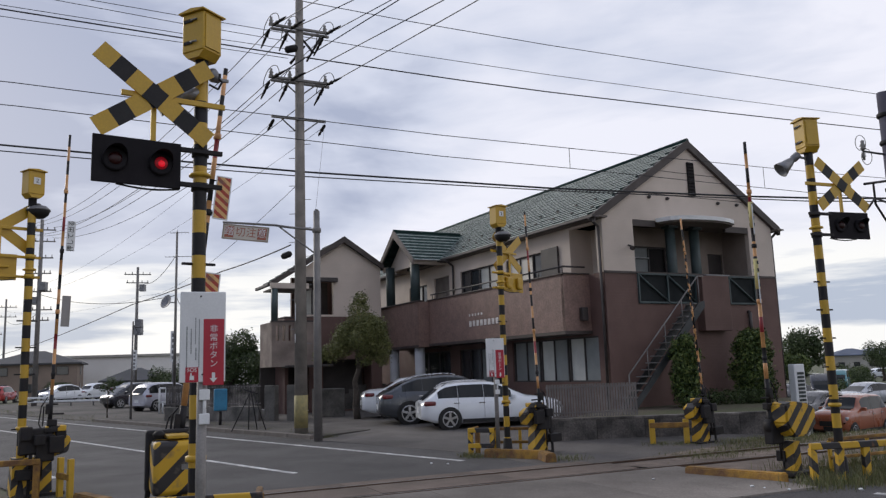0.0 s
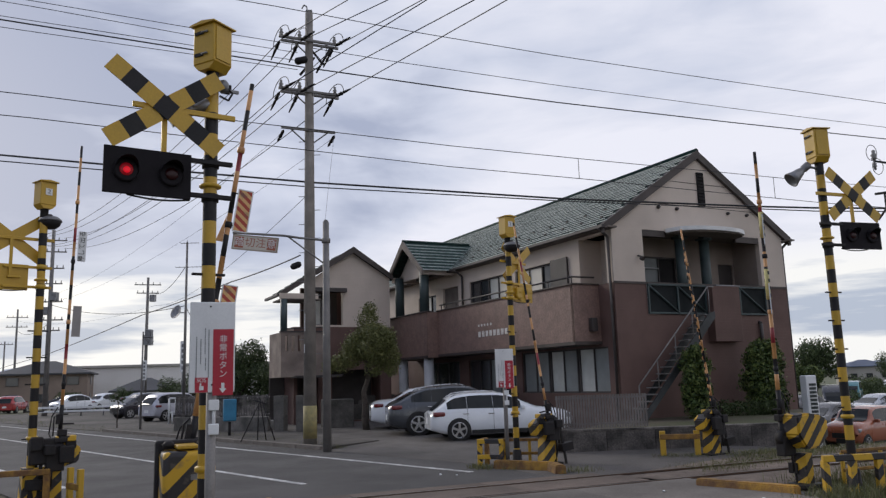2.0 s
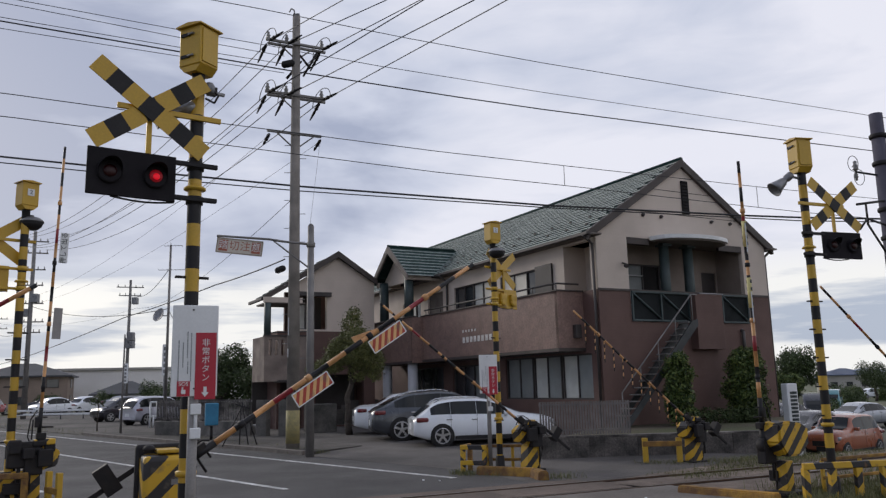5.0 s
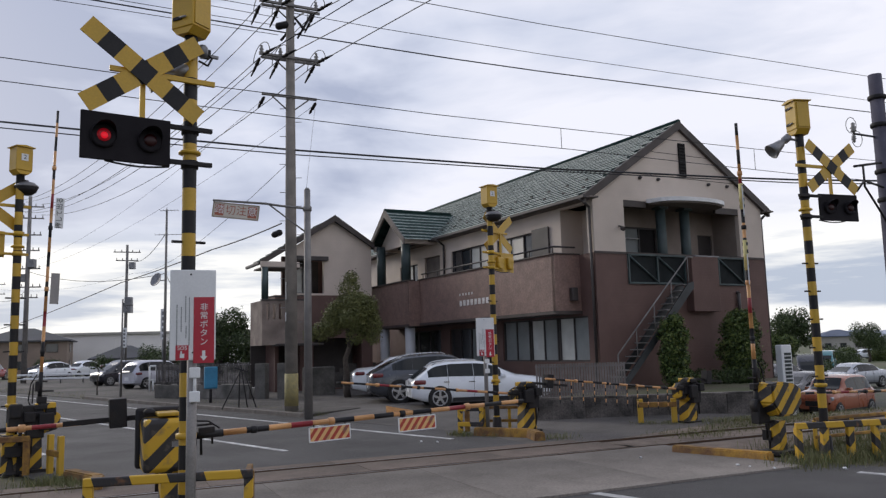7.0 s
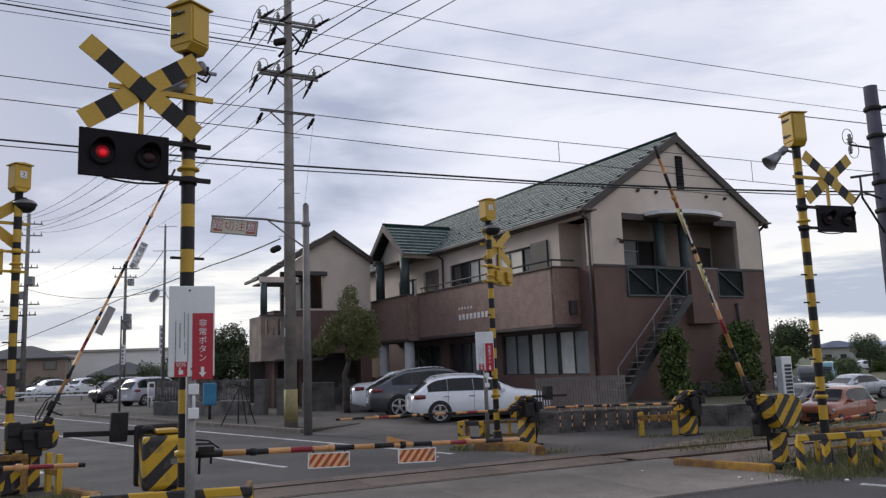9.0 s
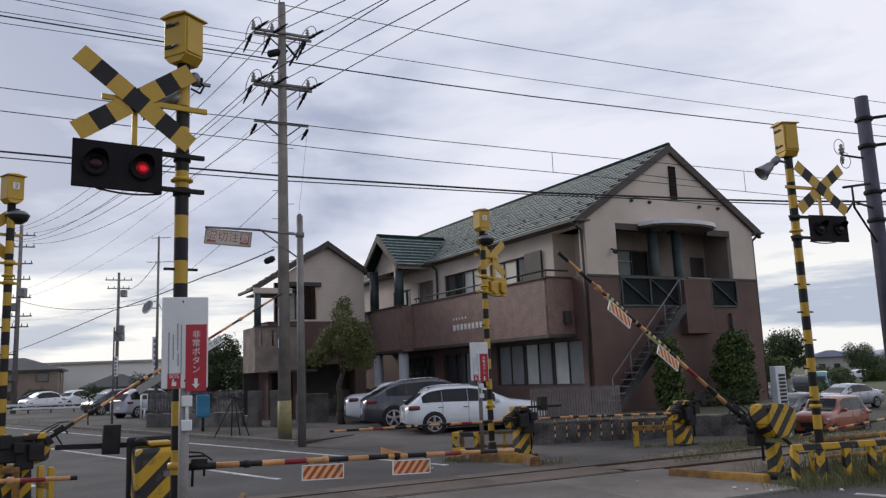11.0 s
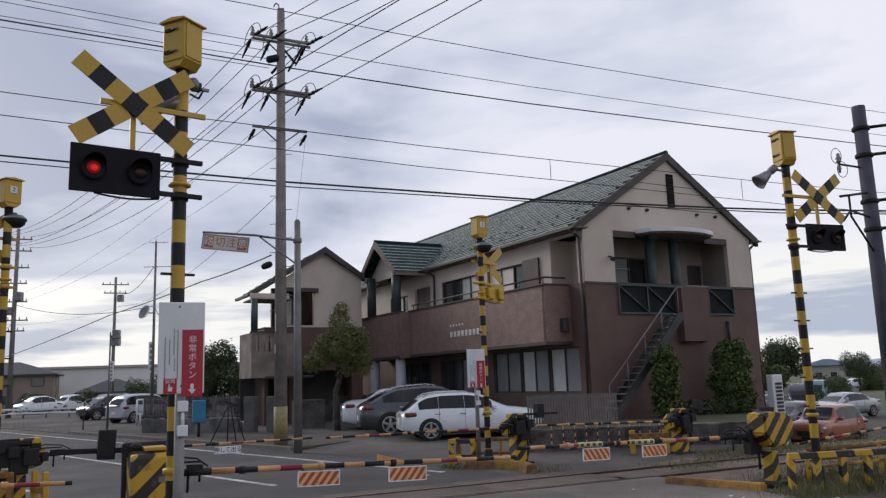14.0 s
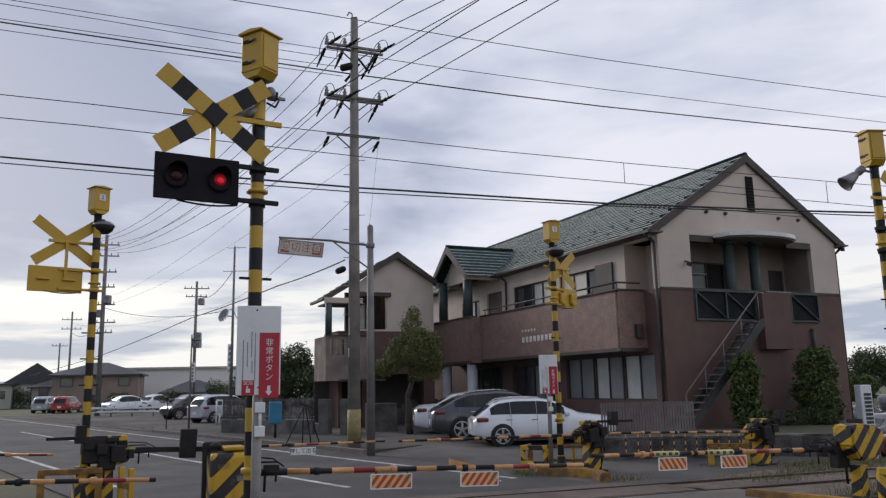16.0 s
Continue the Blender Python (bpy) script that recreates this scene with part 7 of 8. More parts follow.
RETRO = (3.30, 1.46, 1.48, 2.25, 0.27, ((0, .02, .05, .13, .20, .40, .56, .66, .72, .90, .97, 1), (.55, .62, .68, .90, .98, 1, .99, .92, .70, .64, .58, .46), (.53, .60, .63, .63, .63, .62, .62, .62, .64, .60, .54, .42), (.80, .90, .95, .99, 1, 1, 1, 1, .99, .95, .88, .76), (.66, .70, .74, .76, .78, .78, .78, .80, .86, .84, .78, .68)))
KEI = (3.45, 1.50, 1.50, 2.36, 0.28, ((0, .02, .06, .20, .34, .50, .62, .72, .80, .95, .98, 1), (.56, .62, .68, .90, 1, 1, .95, .80, .66, .58, .52, .44), (.54, .60, .62, .63, .62, .61, .60, .60, .62, .56, .50, .42), (.84, .92, .96, 1, 1, 1, 1, 1, .98, .94, .88, .78), (.66, .70, .72, .72, .72, .72, .74, .78, .86, .84, .78, .70)))
VAN = (4.4, 1.70, 1.90, 2.6, 0.31, ((0, .02, .05, .10, .30, .60, .74, .84, .92, .97, .99, 1), (.60, .75, .95, .99, 1, 1, .98, .84, .66, .58, .50, .42), (.50, .54, .56, .56, .55, .55, .54, .54, .56, .52, .46, .38), (.90, .96, .98, 1, 1, 1, 1, 1, .98, .94, .90, .82), (.80, .82, .84, .84, .84, .84, .84, .86, .88, .86, .82, .74)))


def paint(name, col, metal=0.2):
    return mat(name, col, tuple(c * 0.93 for c in col), 1.5, 0.28, metal, bump=0, stain=0.05, coat=0.8)


P_white, P_grey, P_silver = paint("white_car_paint", (0.80, 0.83, 0.87), 0), paint("grey_car_paint", (0.062, 0.068, 0.080), 0.4), paint("silver_car_paint", (0.36, 0.38, 0.42), 0.5)
P_dark, P_red, P_orange = paint("dark_car_paint", (0.025, 0.025, 0.035)), paint("red_car_paint", (0.38, 0.03, 0.03)), paint("orange_car_paint", (0.37, 0.112, 0.055), 0)
P_lilac = paint("pale_lilac_silver_paint", (0.50, 0.50, 0.57), 0.1)
P_teal, P_pale = paint("teal_car_paint", (0.07, 0.22, 0.25)), paint("pale_car_paint", (0.42, 0.46, 0.48))


def by_rear_wheel(x, y, yaw, kind):
    d, s = Vector((math.cos(radians(yaw)), math.sin(radians(yaw)), 0)), Vector((-math.sin(radians(yaw)), math.cos(radians(yaw)), 0))
    p = Vector((x, y, 0)) + d * kind[3] / 2 + s * kind[1] / 2
    return p.x, p.y


car(by_rear_wheel(0.02, 22.3, 9, WAGON), 9, WAGON, P_white, "white estate car parked with its nose to the house", 0.055, rails=True)
car(by_rear_wheel(-1.22, 24.6, 9, SUV), 9, SUV, P_grey, "dark grey sport utility car parked beside the white one", 0.085, rails=True)
car(by_rear_wheel(-2.05, 27.6, 9, SEDAN), 9, SEDAN, P_white, "white saloon parked behind the grey car", 0.11)
car((-15.9, 44.8), 56, HATCH, P_lilac, "pale silver hatchback in the far car park")
car((-20.1, 50.8), 228, HATCH, P_dark, "dark hatchback facing the road")
car((-33.3, 68.5), 232, KEI, P_white, "small white car in the far car park")
car((-38.4, 79.0), 240, WAGON, P_white, "white estate car in the far car park")
car((-33.5, 75.0), 250, KEI, P_white, "small white upright car in the far car park")
car((-40.5, 72.0), 100, HATCH, P_red, "red hatchback in the far car park")
car((-43.6, 74.0), 100, HATCH, P_pale, "pale blue hatchback in the far car park")
car((-41.5, 84.5), 185, SEDAN, P_dark, "dark saloon in the far car park")
car((-35.0, 88.0), 20, SEDAN, P_silver, "silver saloon in the far car park")
RIGHT_CARS = [((14.75, 29.4), 216, RETRO, P_orange, "small orange car parked by the fields"),
              ((24.7, 47.0), 205, SEDAN, P_silver, "grey saloon parked behind the orange car"),
              ((16.4, 35.6), 214, SEDAN, P_dark, "dark saloon parked beside the house"),
              ((26.2, 56.0), 250, VAN, P_dark, "dark van at the back of the car park"),
              ((39.4, 80.0), 240, VAN, P_teal, "teal van far back by the fields"),
              ((21.2, 31.5), 205, VAN, P_white, "white van parked at the edge of the lot"),
              ((66.0, 122.0), 190, HATCH, P_white, "white car far off on the field road"),
              ((76.0, 128.0), 190, VAN, P_pale, "pale van far off on the field road"),
              ((22.5, 52.0), 30, SEDAN, P_dark, "dark saloon at the back of the car park")]
for pos, yaw, kind, pt, lab in RIGHT_CARS:
    car(pos, yaw, kind, pt, lab, land(*pos) + 0.06)

# ---- trees, shrubs and grass ----


def leaf_cloud(name, blobs, count, size, material, parent, seed, flat=1.0):
    """Many small folded leaves spread over overlapping clumps, denser at their skins."""
    rnd = np.random.RandomState(seed)
    vol = np.array([b[3] ** 2 for b in blobs])
    pick = rnd.choice(len(blobs), count, p=vol / vol.sum())
    d = rnd.normal(size=(count, 3))
    d /= np.linalg.norm(d, axis=1)[:, None]
    rad = rnd.uniform(0.45, 1.06, count) ** 0.6 * np.where(rnd.rand(count) < 0.14, rnd.uniform(1.0, 1.38, count), 1.0)
    bl = np.array([b[:3] for b in blobs])[pick]
    br = np.array([b[3] for b in blobs])[pick]
    c = bl + d * (br * rad)[:, None] * np.array([1, 1, flat])
    c += rnd.normal(size=(count, 3)) * size * 0.5
    nrm = d * 0.7 + rnd.normal(size=(count, 3)) * 0.6 + np.array([0, 0, 0.3])
    nrm /= np.linalg.norm(nrm, axis=1)[:, None]
    t = np.cross(nrm, rnd.normal(size=(count, 3)))
    t /= np.linalg.norm(t, axis=1)[:, None]
    b = np.cross(nrm, t)
    s = size * rnd.uniform(0.6, 1.35, count)[:, None]
    v = np.stack([c - t * s, c + b * s * 0.45 - nrm * s * 0.12, c + t * s, c - b * s * 0.45 - nrm * s * 0.12], 1).reshape(-1, 3)
    me = bpy.data.meshes.new(name)
    me.from_pydata(v.tolist(), [], np.arange(count * 4).reshape(-1, 4).tolist())
    me.materials.append(material)
    ob = new(name, me)
    ob.parent = parent
    return ob


def tree(pos, trunk_h, r, blobs, count, size, material, label, seed, limbs=6, name="tree", z=0.0):
    t = thing(name, pose(pos[0], pos[1], z), label, "tree" if name == "tree" else "shrub")
    rnd = random.Random(seed)
    bm = B()
    pts = [Vector((0, 0, 0))]
    for k in range(1, 6):
        pts.append(Vector((rnd.uniform(-1, 1) * r * 0.7, rnd.uniform(-1, 1) * r * 0.7, trunk_h * k / 5)))
    for k in range(5):
        cyl(bm, pts[k], pts[k + 1], r * (1 - 0.11 * k), r * (1 - 0.11 * (k + 1)), 10, caps=k in (0, 4))
    part("trunk", bm, M_bark, t)
    for k in range(limbs):
        b = blobs[k % len(blobs)]
        s = pts[3 + k % 3]
        e = Vector(b[:3])
        mid = s.lerp(e, 0.5) + Vector((0, 0, -0.12 * (e - s).length))
        bm = B()
        cyl(bm, s, mid, r * 0.45, r * 0.28, 7)
        cyl(bm, mid, e, r * 0.28, r * 0.10, 7)
        part("limb", bm, M_bark, t)
    leaf_cloud("crown", blobs, count, size, material, t, seed)
    return t


def blobs_round(n, cx, cy, cz, R, rr, seed, squash=1.0):
    rnd = random.Random(seed)
    out = []
    for k in range(n):
        a, e = rnd.uniform(0, math.tau), rnd.uniform(-0.8, 1.0)
        q = R * rnd.uniform(0.55, 1.0)
        out.append((cx + q * math.cos(a) * math.cos(e), cy + q * math.sin(a) * math.cos(e), cz + q * math.sin(e) * squash, rr * rnd.uniform(0.75, 1.2)))
    return out


# clipped garden tree before the entrance: a tall domed crown on a leaning trunk
bl = blobs_round(16, 0.1, 0, 3.0, 0.62, 0.42, 4, 1.05) + [(0.1, 0, 3.85, 0.38), (0.16, 0, 4.22, 0.26), (-0.55, 0, 2.55, 0.42), (0.85, 0, 2.55, 0.42), (-0.95, 0.1, 2.35, 0.34), (-1.3, 0.1, 2.3, 0.28), (0.9, 0, 2.15, 0.3), (0.75, 0, 3.2, 0.36), (0.3, 0, 2.2, 0.35)]
tree((-3.20, 28.0), 2.2, 0.13, bl, 30000, 0.042, M_leaf, "round olive-green garden tree with a bare trunk", 4, z=0.1)
# dark hedge trees between the houses and the road
for k, (x, y, h, R, sd, lab) in enumerate(((-10.5, 38.0, 2.1, 1.35, 11, "dark green tree behind the garden fence"), (-8.2, 37.0, 1.9, 1.2, 12, "dark green tree beside the neighbour house"), (-12.4, 42.0, 2.7, 1.2, 13, "small dark pointed tree by the fence"), (-6.4, 39.0, 2.4, 1.3, 14, "dark bushy tree against the house"))):
    tree((x, y), h, 0.14, blobs_round(14, 0, 0, h, R, R * 0.5, sd, 1.1), 9000, 0.075, M_leaf2, lab, sd)
tree((-16.1, 37.6), 1.3, 0.035, blobs_round(6, 0, 0, 1.55, 0.32, 0.20, 21), 420, 0.06, M_leaf2, "thin young sapling by the road", 21, limbs=3)
# shrubs against the gable
for u, v, h, w, sd, lab, cnt in ((1.80, -1.2, 2.35, 0.48, 31, "tall leafy shrub beside the steel stair", 7200), (4.92, -1.0, 2.45, 0.68, 32, "broad leafy shrub against the gable wall", 13500)):
    p = HM @ Vector((u, v, 0))
    rnd = random.Random(sd)
    b = [((1 if k % 2 else -1) * rnd.uniform(0.15, 0.45) * w, rnd.uniform(-0.4, 0.4) * w, 0.30 + (h - 0.70) * k / 15, w * (0.66 - 0.20 * k / 15) * rnd.uniform(0.9, 1.1)) for k in range(16)]
    b += [(rnd.uniform(-1, 1) * w * 0.35, 0, h - 0.38, w * 0.36) for k in range(3)]
    tree((p.x, p.y), 1.2, 0.07, b, int(cnt * 0.85), 0.058, M_leaf3, lab, sd, name="shrub", z=0.4)
p = HM @ Vector((3.9, -1.3, 0))
tree((p.x, p.y), 0.3, 0.04, [(0.4 * k - 1.2, 0, 0.2, 0.24) for k in range(6)], 2600, 0.045, M_leaf2, "low dark clipped hedge along the gable", 33, name="shrub", z=0.42)
# trees beyond the car park by the fields
FAR = [(27.9, 62, 3.0, 1.6, M_leaf2), (26.0, 60, 1.5, 1.2, M_leaf3), (43.7, 90, -0.6, 1.7, M_leaf3), (55.8, 112, -0.2, 1.9, M_leaf2), (57.5, 105, 2.4, 1.9, M_leaf2), (53.0, 102, -0.4, 1.6, M_leaf3),
       (32.2, 70, -0.5, 1.6, M_leaf3), (36.1, 75, -0.9, 1.5, M_leaf2), (66, 112, 1.6, 2.2, M_leaf2), (48.5, 95, -0.7, 1.7, M_leaf2), (74, 116, 1.5, 2.2, M_leaf3), (61.5, 108, -0.2, 1.8, M_leaf3)]
for k, (x, y, h, R, m) in enumerate(FAR):
    g = land(x, y)
    tree((x, y), h - g - R * 0.4, 0.2, blobs_round(14, 0, 0, h - g - R * 0.5, R, R * 0.5, 50 + k, 0.9), 8000, 0.105, m, "leafy tree at the edge of the fields", 50 + k, z=g)
for k, (x, y, h, R) in enumerate(((-24, 72, 1.4, 1.6), (-27, 76, 1.2, 1.5), (-20, 66, 1.4, 1.2), (-17.5, 62, 1.7, 1.1), (-62, 100, 1.3, 2.0), (-44, 90, 0.7, 1.2), (-38, 92, 0.7, 1.2))):
    tree((x, y), h, 0.12, blobs_round(9, 0, 0, h, R, R * 0.55, 80 + k, 0.8), 3500, 0.11, M_leaf2, "low bushy tree beyond the car park", 80 + k)


def grass(name, spots, count, size, seed, label, lean=0.35):
    rnd = np.random.RandomState(seed)
    vs, fs = [], []
    for k in range(count):
        x, y, r = spots[rnd.randint(len(spots))]
        px, py = x + rnd.normal() * r, y + rnd.normal() * r
        h = size * rnd.uniform(0.4, 1.4)
        a = rnd.uniform(0, math.tau)
        w = 0.003 + 0.004 * rnd.rand()
        dx, dy = math.cos(a) * w, math.sin(a) * w
        lx, ly = rnd.normal() * lean * h, rnd.normal() * lean * h
        z = land(px, py)
        b = len(vs)
        vs += [(px - dx, py - dy, z), (px + dx, py + dy, z), (px + lx * 0.4 + dx * 0.7, py + ly * 0.4 + dy * 0.7, z + h * 0.6), (px + lx * 0.4 - dx * 0.7, py + ly * 0.4 - dy * 0.7, z + h * 0.6), (px + lx, py + ly, z + h)]
        fs += [(b, b + 1, b + 2, b + 3), (b + 3, b + 2, b + 4)]
    me = bpy.data.meshes.new(name)
    me.from_pydata(vs, [], fs)
    me.materials.append(M_grass)
    tagged(new(name, me), label, "grass", kind="stuff")


near_right = [(5.0 + 0.3 * k, 11.0 + 0.17 * k, 0.22) for k in range(12)] + [(5.6 + 0.4 * k, 12.6 + 0.25 * k, 0.35) for k in range(8)]
grass("verge_grass", near_right, 4800, 0.17, 1, "rough grass and weeds under the striped railing")
grass("verge_grass", [(4.6 + 0.45 * k, 14.9 + 0.33 * k, 0.35) for k in range(14)] + [(5.8 + 0.3 * k, 17.1 + 0.1 * k, 0.3) for k in range(8)] + [(4.4, 17.1, 0.15), (4.9, 17.0, 0.15)], 6500, 0.10, 2, "patchy grass between the track and the wall")
grass("verge_grass", [(0.5, 15.95, 0.12), (0.35, 16.2, 0.1), (1.1, 15.8, 0.15), (1.7, 15.6, 0.15), (2.2, 15.1, 0.2)], 900, 0.12, 3, "tufts of grass round the far kerb")
grass("verge_grass", [(-5.6 + 0.1 * k, 11.6 - 0.1 * k, 0.2) for k in range(8)] + [(-7.6, 11.0, 0.5), (-6.8, 11.4, 0.35), (-3.6, 7.0, 0.25), (-2.3, 7.4, 0.2)], 2400, 0.12, 4, "rough grass round the near gates")
tall = [(-3.3 - 0.55 * k, 21.7 + 0.75 * k, 0.14) for k in range(16)]
grass("verge_grass", tall, 1800, 0.14, 5, "thin grass along the pavement kerb")
grass("verge_grass", [(-15 - 1.1 * k, 34.5 + 1.3 * k, 0.5) for k in range(20)], 900, 0.16, 6, "thin grass before the far car park")

# ---- distant houses, sheds and hills ----


def far_house(x, y, yaw, w, d, h, roof_h, label, wall=None, roof=None, storeys=2, z=0.0, hip=True, windows=3):
    hs = thing("distant_house", pose(x, y, z, 0, 0, yaw), label, "house", "distant houses")
    bm = B()
    box(bm, (0, 0, h / 2), (w, d, h))
    part("wall", bm, wall or M_wall_plain, hs)
    bm = B()
    o = 0.5
    a = [(-w / 2 - o, -d / 2 - o, h), (w / 2 + o, -d / 2 - o, h), (w / 2 + o, d / 2 + o, h), (-w / 2 - o, d / 2 + o, h)]
    k = d / 2 if hip else -o
    r = [(-w / 2 + k, 0, h + roof_h), (w / 2 - k, 0, h + roof_h)]
    lo, tp = [bm.verts.new((p[0], p[1], p[2] - 0.12)) for p in a], [bm.verts.new(p) for p in r]
    up = [bm.verts.new((p[0], p[1], p[2] + 0.06)) for p in a]
    bm.faces.new(lo[::-1])
    for i in range(4):
        bm.faces.new((lo[i], lo[(i + 1) % 4], up[(i + 1) % 4], up[i]))
    bm.faces.new((up[0], up[1], tp[1], tp[0]))
    bm.faces.new((up[2], up[3], tp[0], tp[1]))
    bm.faces.new((up[1], up[2], tp[1]))
    bm.faces.new((up[3], up[0], tp[0]))
    part("roof", bm, roof or M_darkroof, hs)
    for s in range(storeys):
        for i in range(windows):
            bm = B()
            xx = -w / 2 + w * (i + 0.5) / windows
            box(bm, (xx, -d / 2 - 0.02, h * (s + 0.55) / storeys), (w / windows * 0.42, 0.08, 1.0), bev=0.01)
            win = part("window", bm, M_trim, hs)
            bm = B()
            box(bm, (xx, -d / 2 - 0.065, h * (s + 0.55) / storeys), (w / windows * 0.36, 0.02, 0.88))
            part("pane", bm, M_window, win)
        bm = B()
        box(bm, (w / 2 + 0.02, 0, h * (s + 0.55) / storeys), (0.08, 1.2, 1.0), bev=0.01)
        part("window", bm, M_window, hs)
    return hs


far_house(-49.8, 96, 20, 9.6, 8, 3.9, 1.6, "tile-roofed house with brown lower walls far down the road", wall=mat("far_tan_wall", (0.27, 0.21, 0.17), (0.22, 0.17, 0.14), 0.5, 0.9, bump=0.05))
far_house(-56.3, 101, 20, 8, 7, 2.6, 1.6, "low dark-roofed house beside the tiled one")
far_house(-62.9, 103.8, -58.7, 9, 6.4, 3.2, 2.6, "pale gabled house with a red sign on its wall", wall=M_factory, hip=False)
far_house(-66.0, 97.5, 25, 7, 5, 3.1, 0.12, "low grey flat-roofed annex beside the gabled house", hip=False, storeys=1)
far_house(-37.3, 95, 20, 7, 6, 1.6, 1.5, "small grey-roofed shed beyond the car park", storeys=1, windows=2)
far_house(91.6, 180, -10, 9.5, 8, 4.5, 1.5, "blue-roofed barn beyond the fields", roof=mat("dull_blue_roof", (0.09, 0.12, 0.19), None, 0.5, 0.6, bump=0.05), storeys=1, z=-2.6)
far_house(140, 215, 20, 26, 14, 5.0, 3.0, "distant pale roofed hall", wall=M_wall_plain, roof=M_wall_plain, storeys=1, z=-2.6)
bm = B()
box(bm, (0, 0, 0), (1.8, 0.1, 0.5), bev=0.02)
box(bm, (0, 0, -0.8), (0.3, 0.1, 1.2))
solo("red_wall_sign", bm, M_red, "red bracketed sign on a gable", "sign", pose(-60.42, 99.65, 3.75, 0, 0, 31.3))
fac = thing("factory_hall", pose(-31, 118, 0, 0, 0, 12), "long low pale factory hall on the horizon", "factory")
bm = B()
box(bm, (0, 0, 2.4), (46, 18, 4.8), bev=0.05)
part("wall", bm, M_factory, fac)
bm = B()
box(bm, (0, 0, 4.9), (46.6, 18.6, 0.35), bev=0.05)
part("parapet", bm, M_wall_plain, fac)
for k in range(8):
    bm = B()
    box(bm, (-20 + 5.6 * k, -9.03, 2.2), (0.12, 0.08, 4.2))
    part("downpipe", bm, M_factory, fac)
for x, y, h, w, lab in ((-16.15, 46.5, 4.5, 0.28, "tall narrow white upright shop sign"), (-28.9, 73.0, 4.4, 0.42, "narrow white banner sign on a pole")):
    sg = thing("upright_sign", pose(x, y, 0, 0, 0, 10), lab, "sign")
    bm = B()
    cyl(bm, (0, 0.1, 0), (0, 0.1, h), 0.05, seg=8)
    part("post", bm, M_steel, sg)
    bm = B()
    box(bm, (0, 0, h - 0.9), (w, 0.08, 1.8), bev=0.01)
    board = part("board", bm, M_whitepaint, sg)
    for k in range(5):
        bm = B()
        box(bm, (0, -0.045, h - 0.25 - k * 0.33), (w * 0.4, 0.01, 0.2))
        part("lettering_bar", bm, M_steel, board)


def hills(name, x0, x1, y, base, peaks, label):
    n = 60
    rnd = random.Random(len(label))
    ph = [rnd.uniform(0, 6) for _ in range(4)]
    lo, hi = [], []
    for k in range(n + 1):
        t = k / n
        h = sum(a * math.exp(-((t - c) / w) ** 2) for c, w, a in peaks) * (1 + 0.08 * math.sin(t * 60 + ph[0]) + 0.06 * math.sin(t * 131 + ph[1]))
        x = x0 + (x1 - x0) * t
        lo.append((x, y + 60 * math.sin(t * 5 + ph[2]), base))
        hi.append((x, y + 260 + 60 * math.sin(t * 5 + ph[2]), base + h))
    me = bpy.data.meshes.new(name)
    back = [(p[0], p[1] + 500, base) for p in hi]
    me.from_pydata(lo + hi + back, [], [(k, k + 1, n + 2 + k, n + 1 + k) for k in range(n)] + [(n + 1 + k, n + 2 + k, 2 * n + 3 + k, 2 * n + 2 + k) for k in range(n)])
    me.materials.append(M_hill)
    for p in me.polygons:
        p.use_smooth = True
    tagged(new(name, me), label, "hills", kind="structure")


hills("backdrop", -2600, 400, 2300, -20, [(0.30, 0.08, 70), (0.42, 0.06, 95), (0.52, 0.05, 60), (0.12, 0.1, 40)], "pale blue wooded hills on the horizon")
hills("backdrop", 600, 3400, 2500, -20, [(0.18, 0.07, 38), (0.32, 0.05, 32), (0.45, 0.12, 46), (0.7, 0.1, 40)], "hazy blue mountains on the horizon")

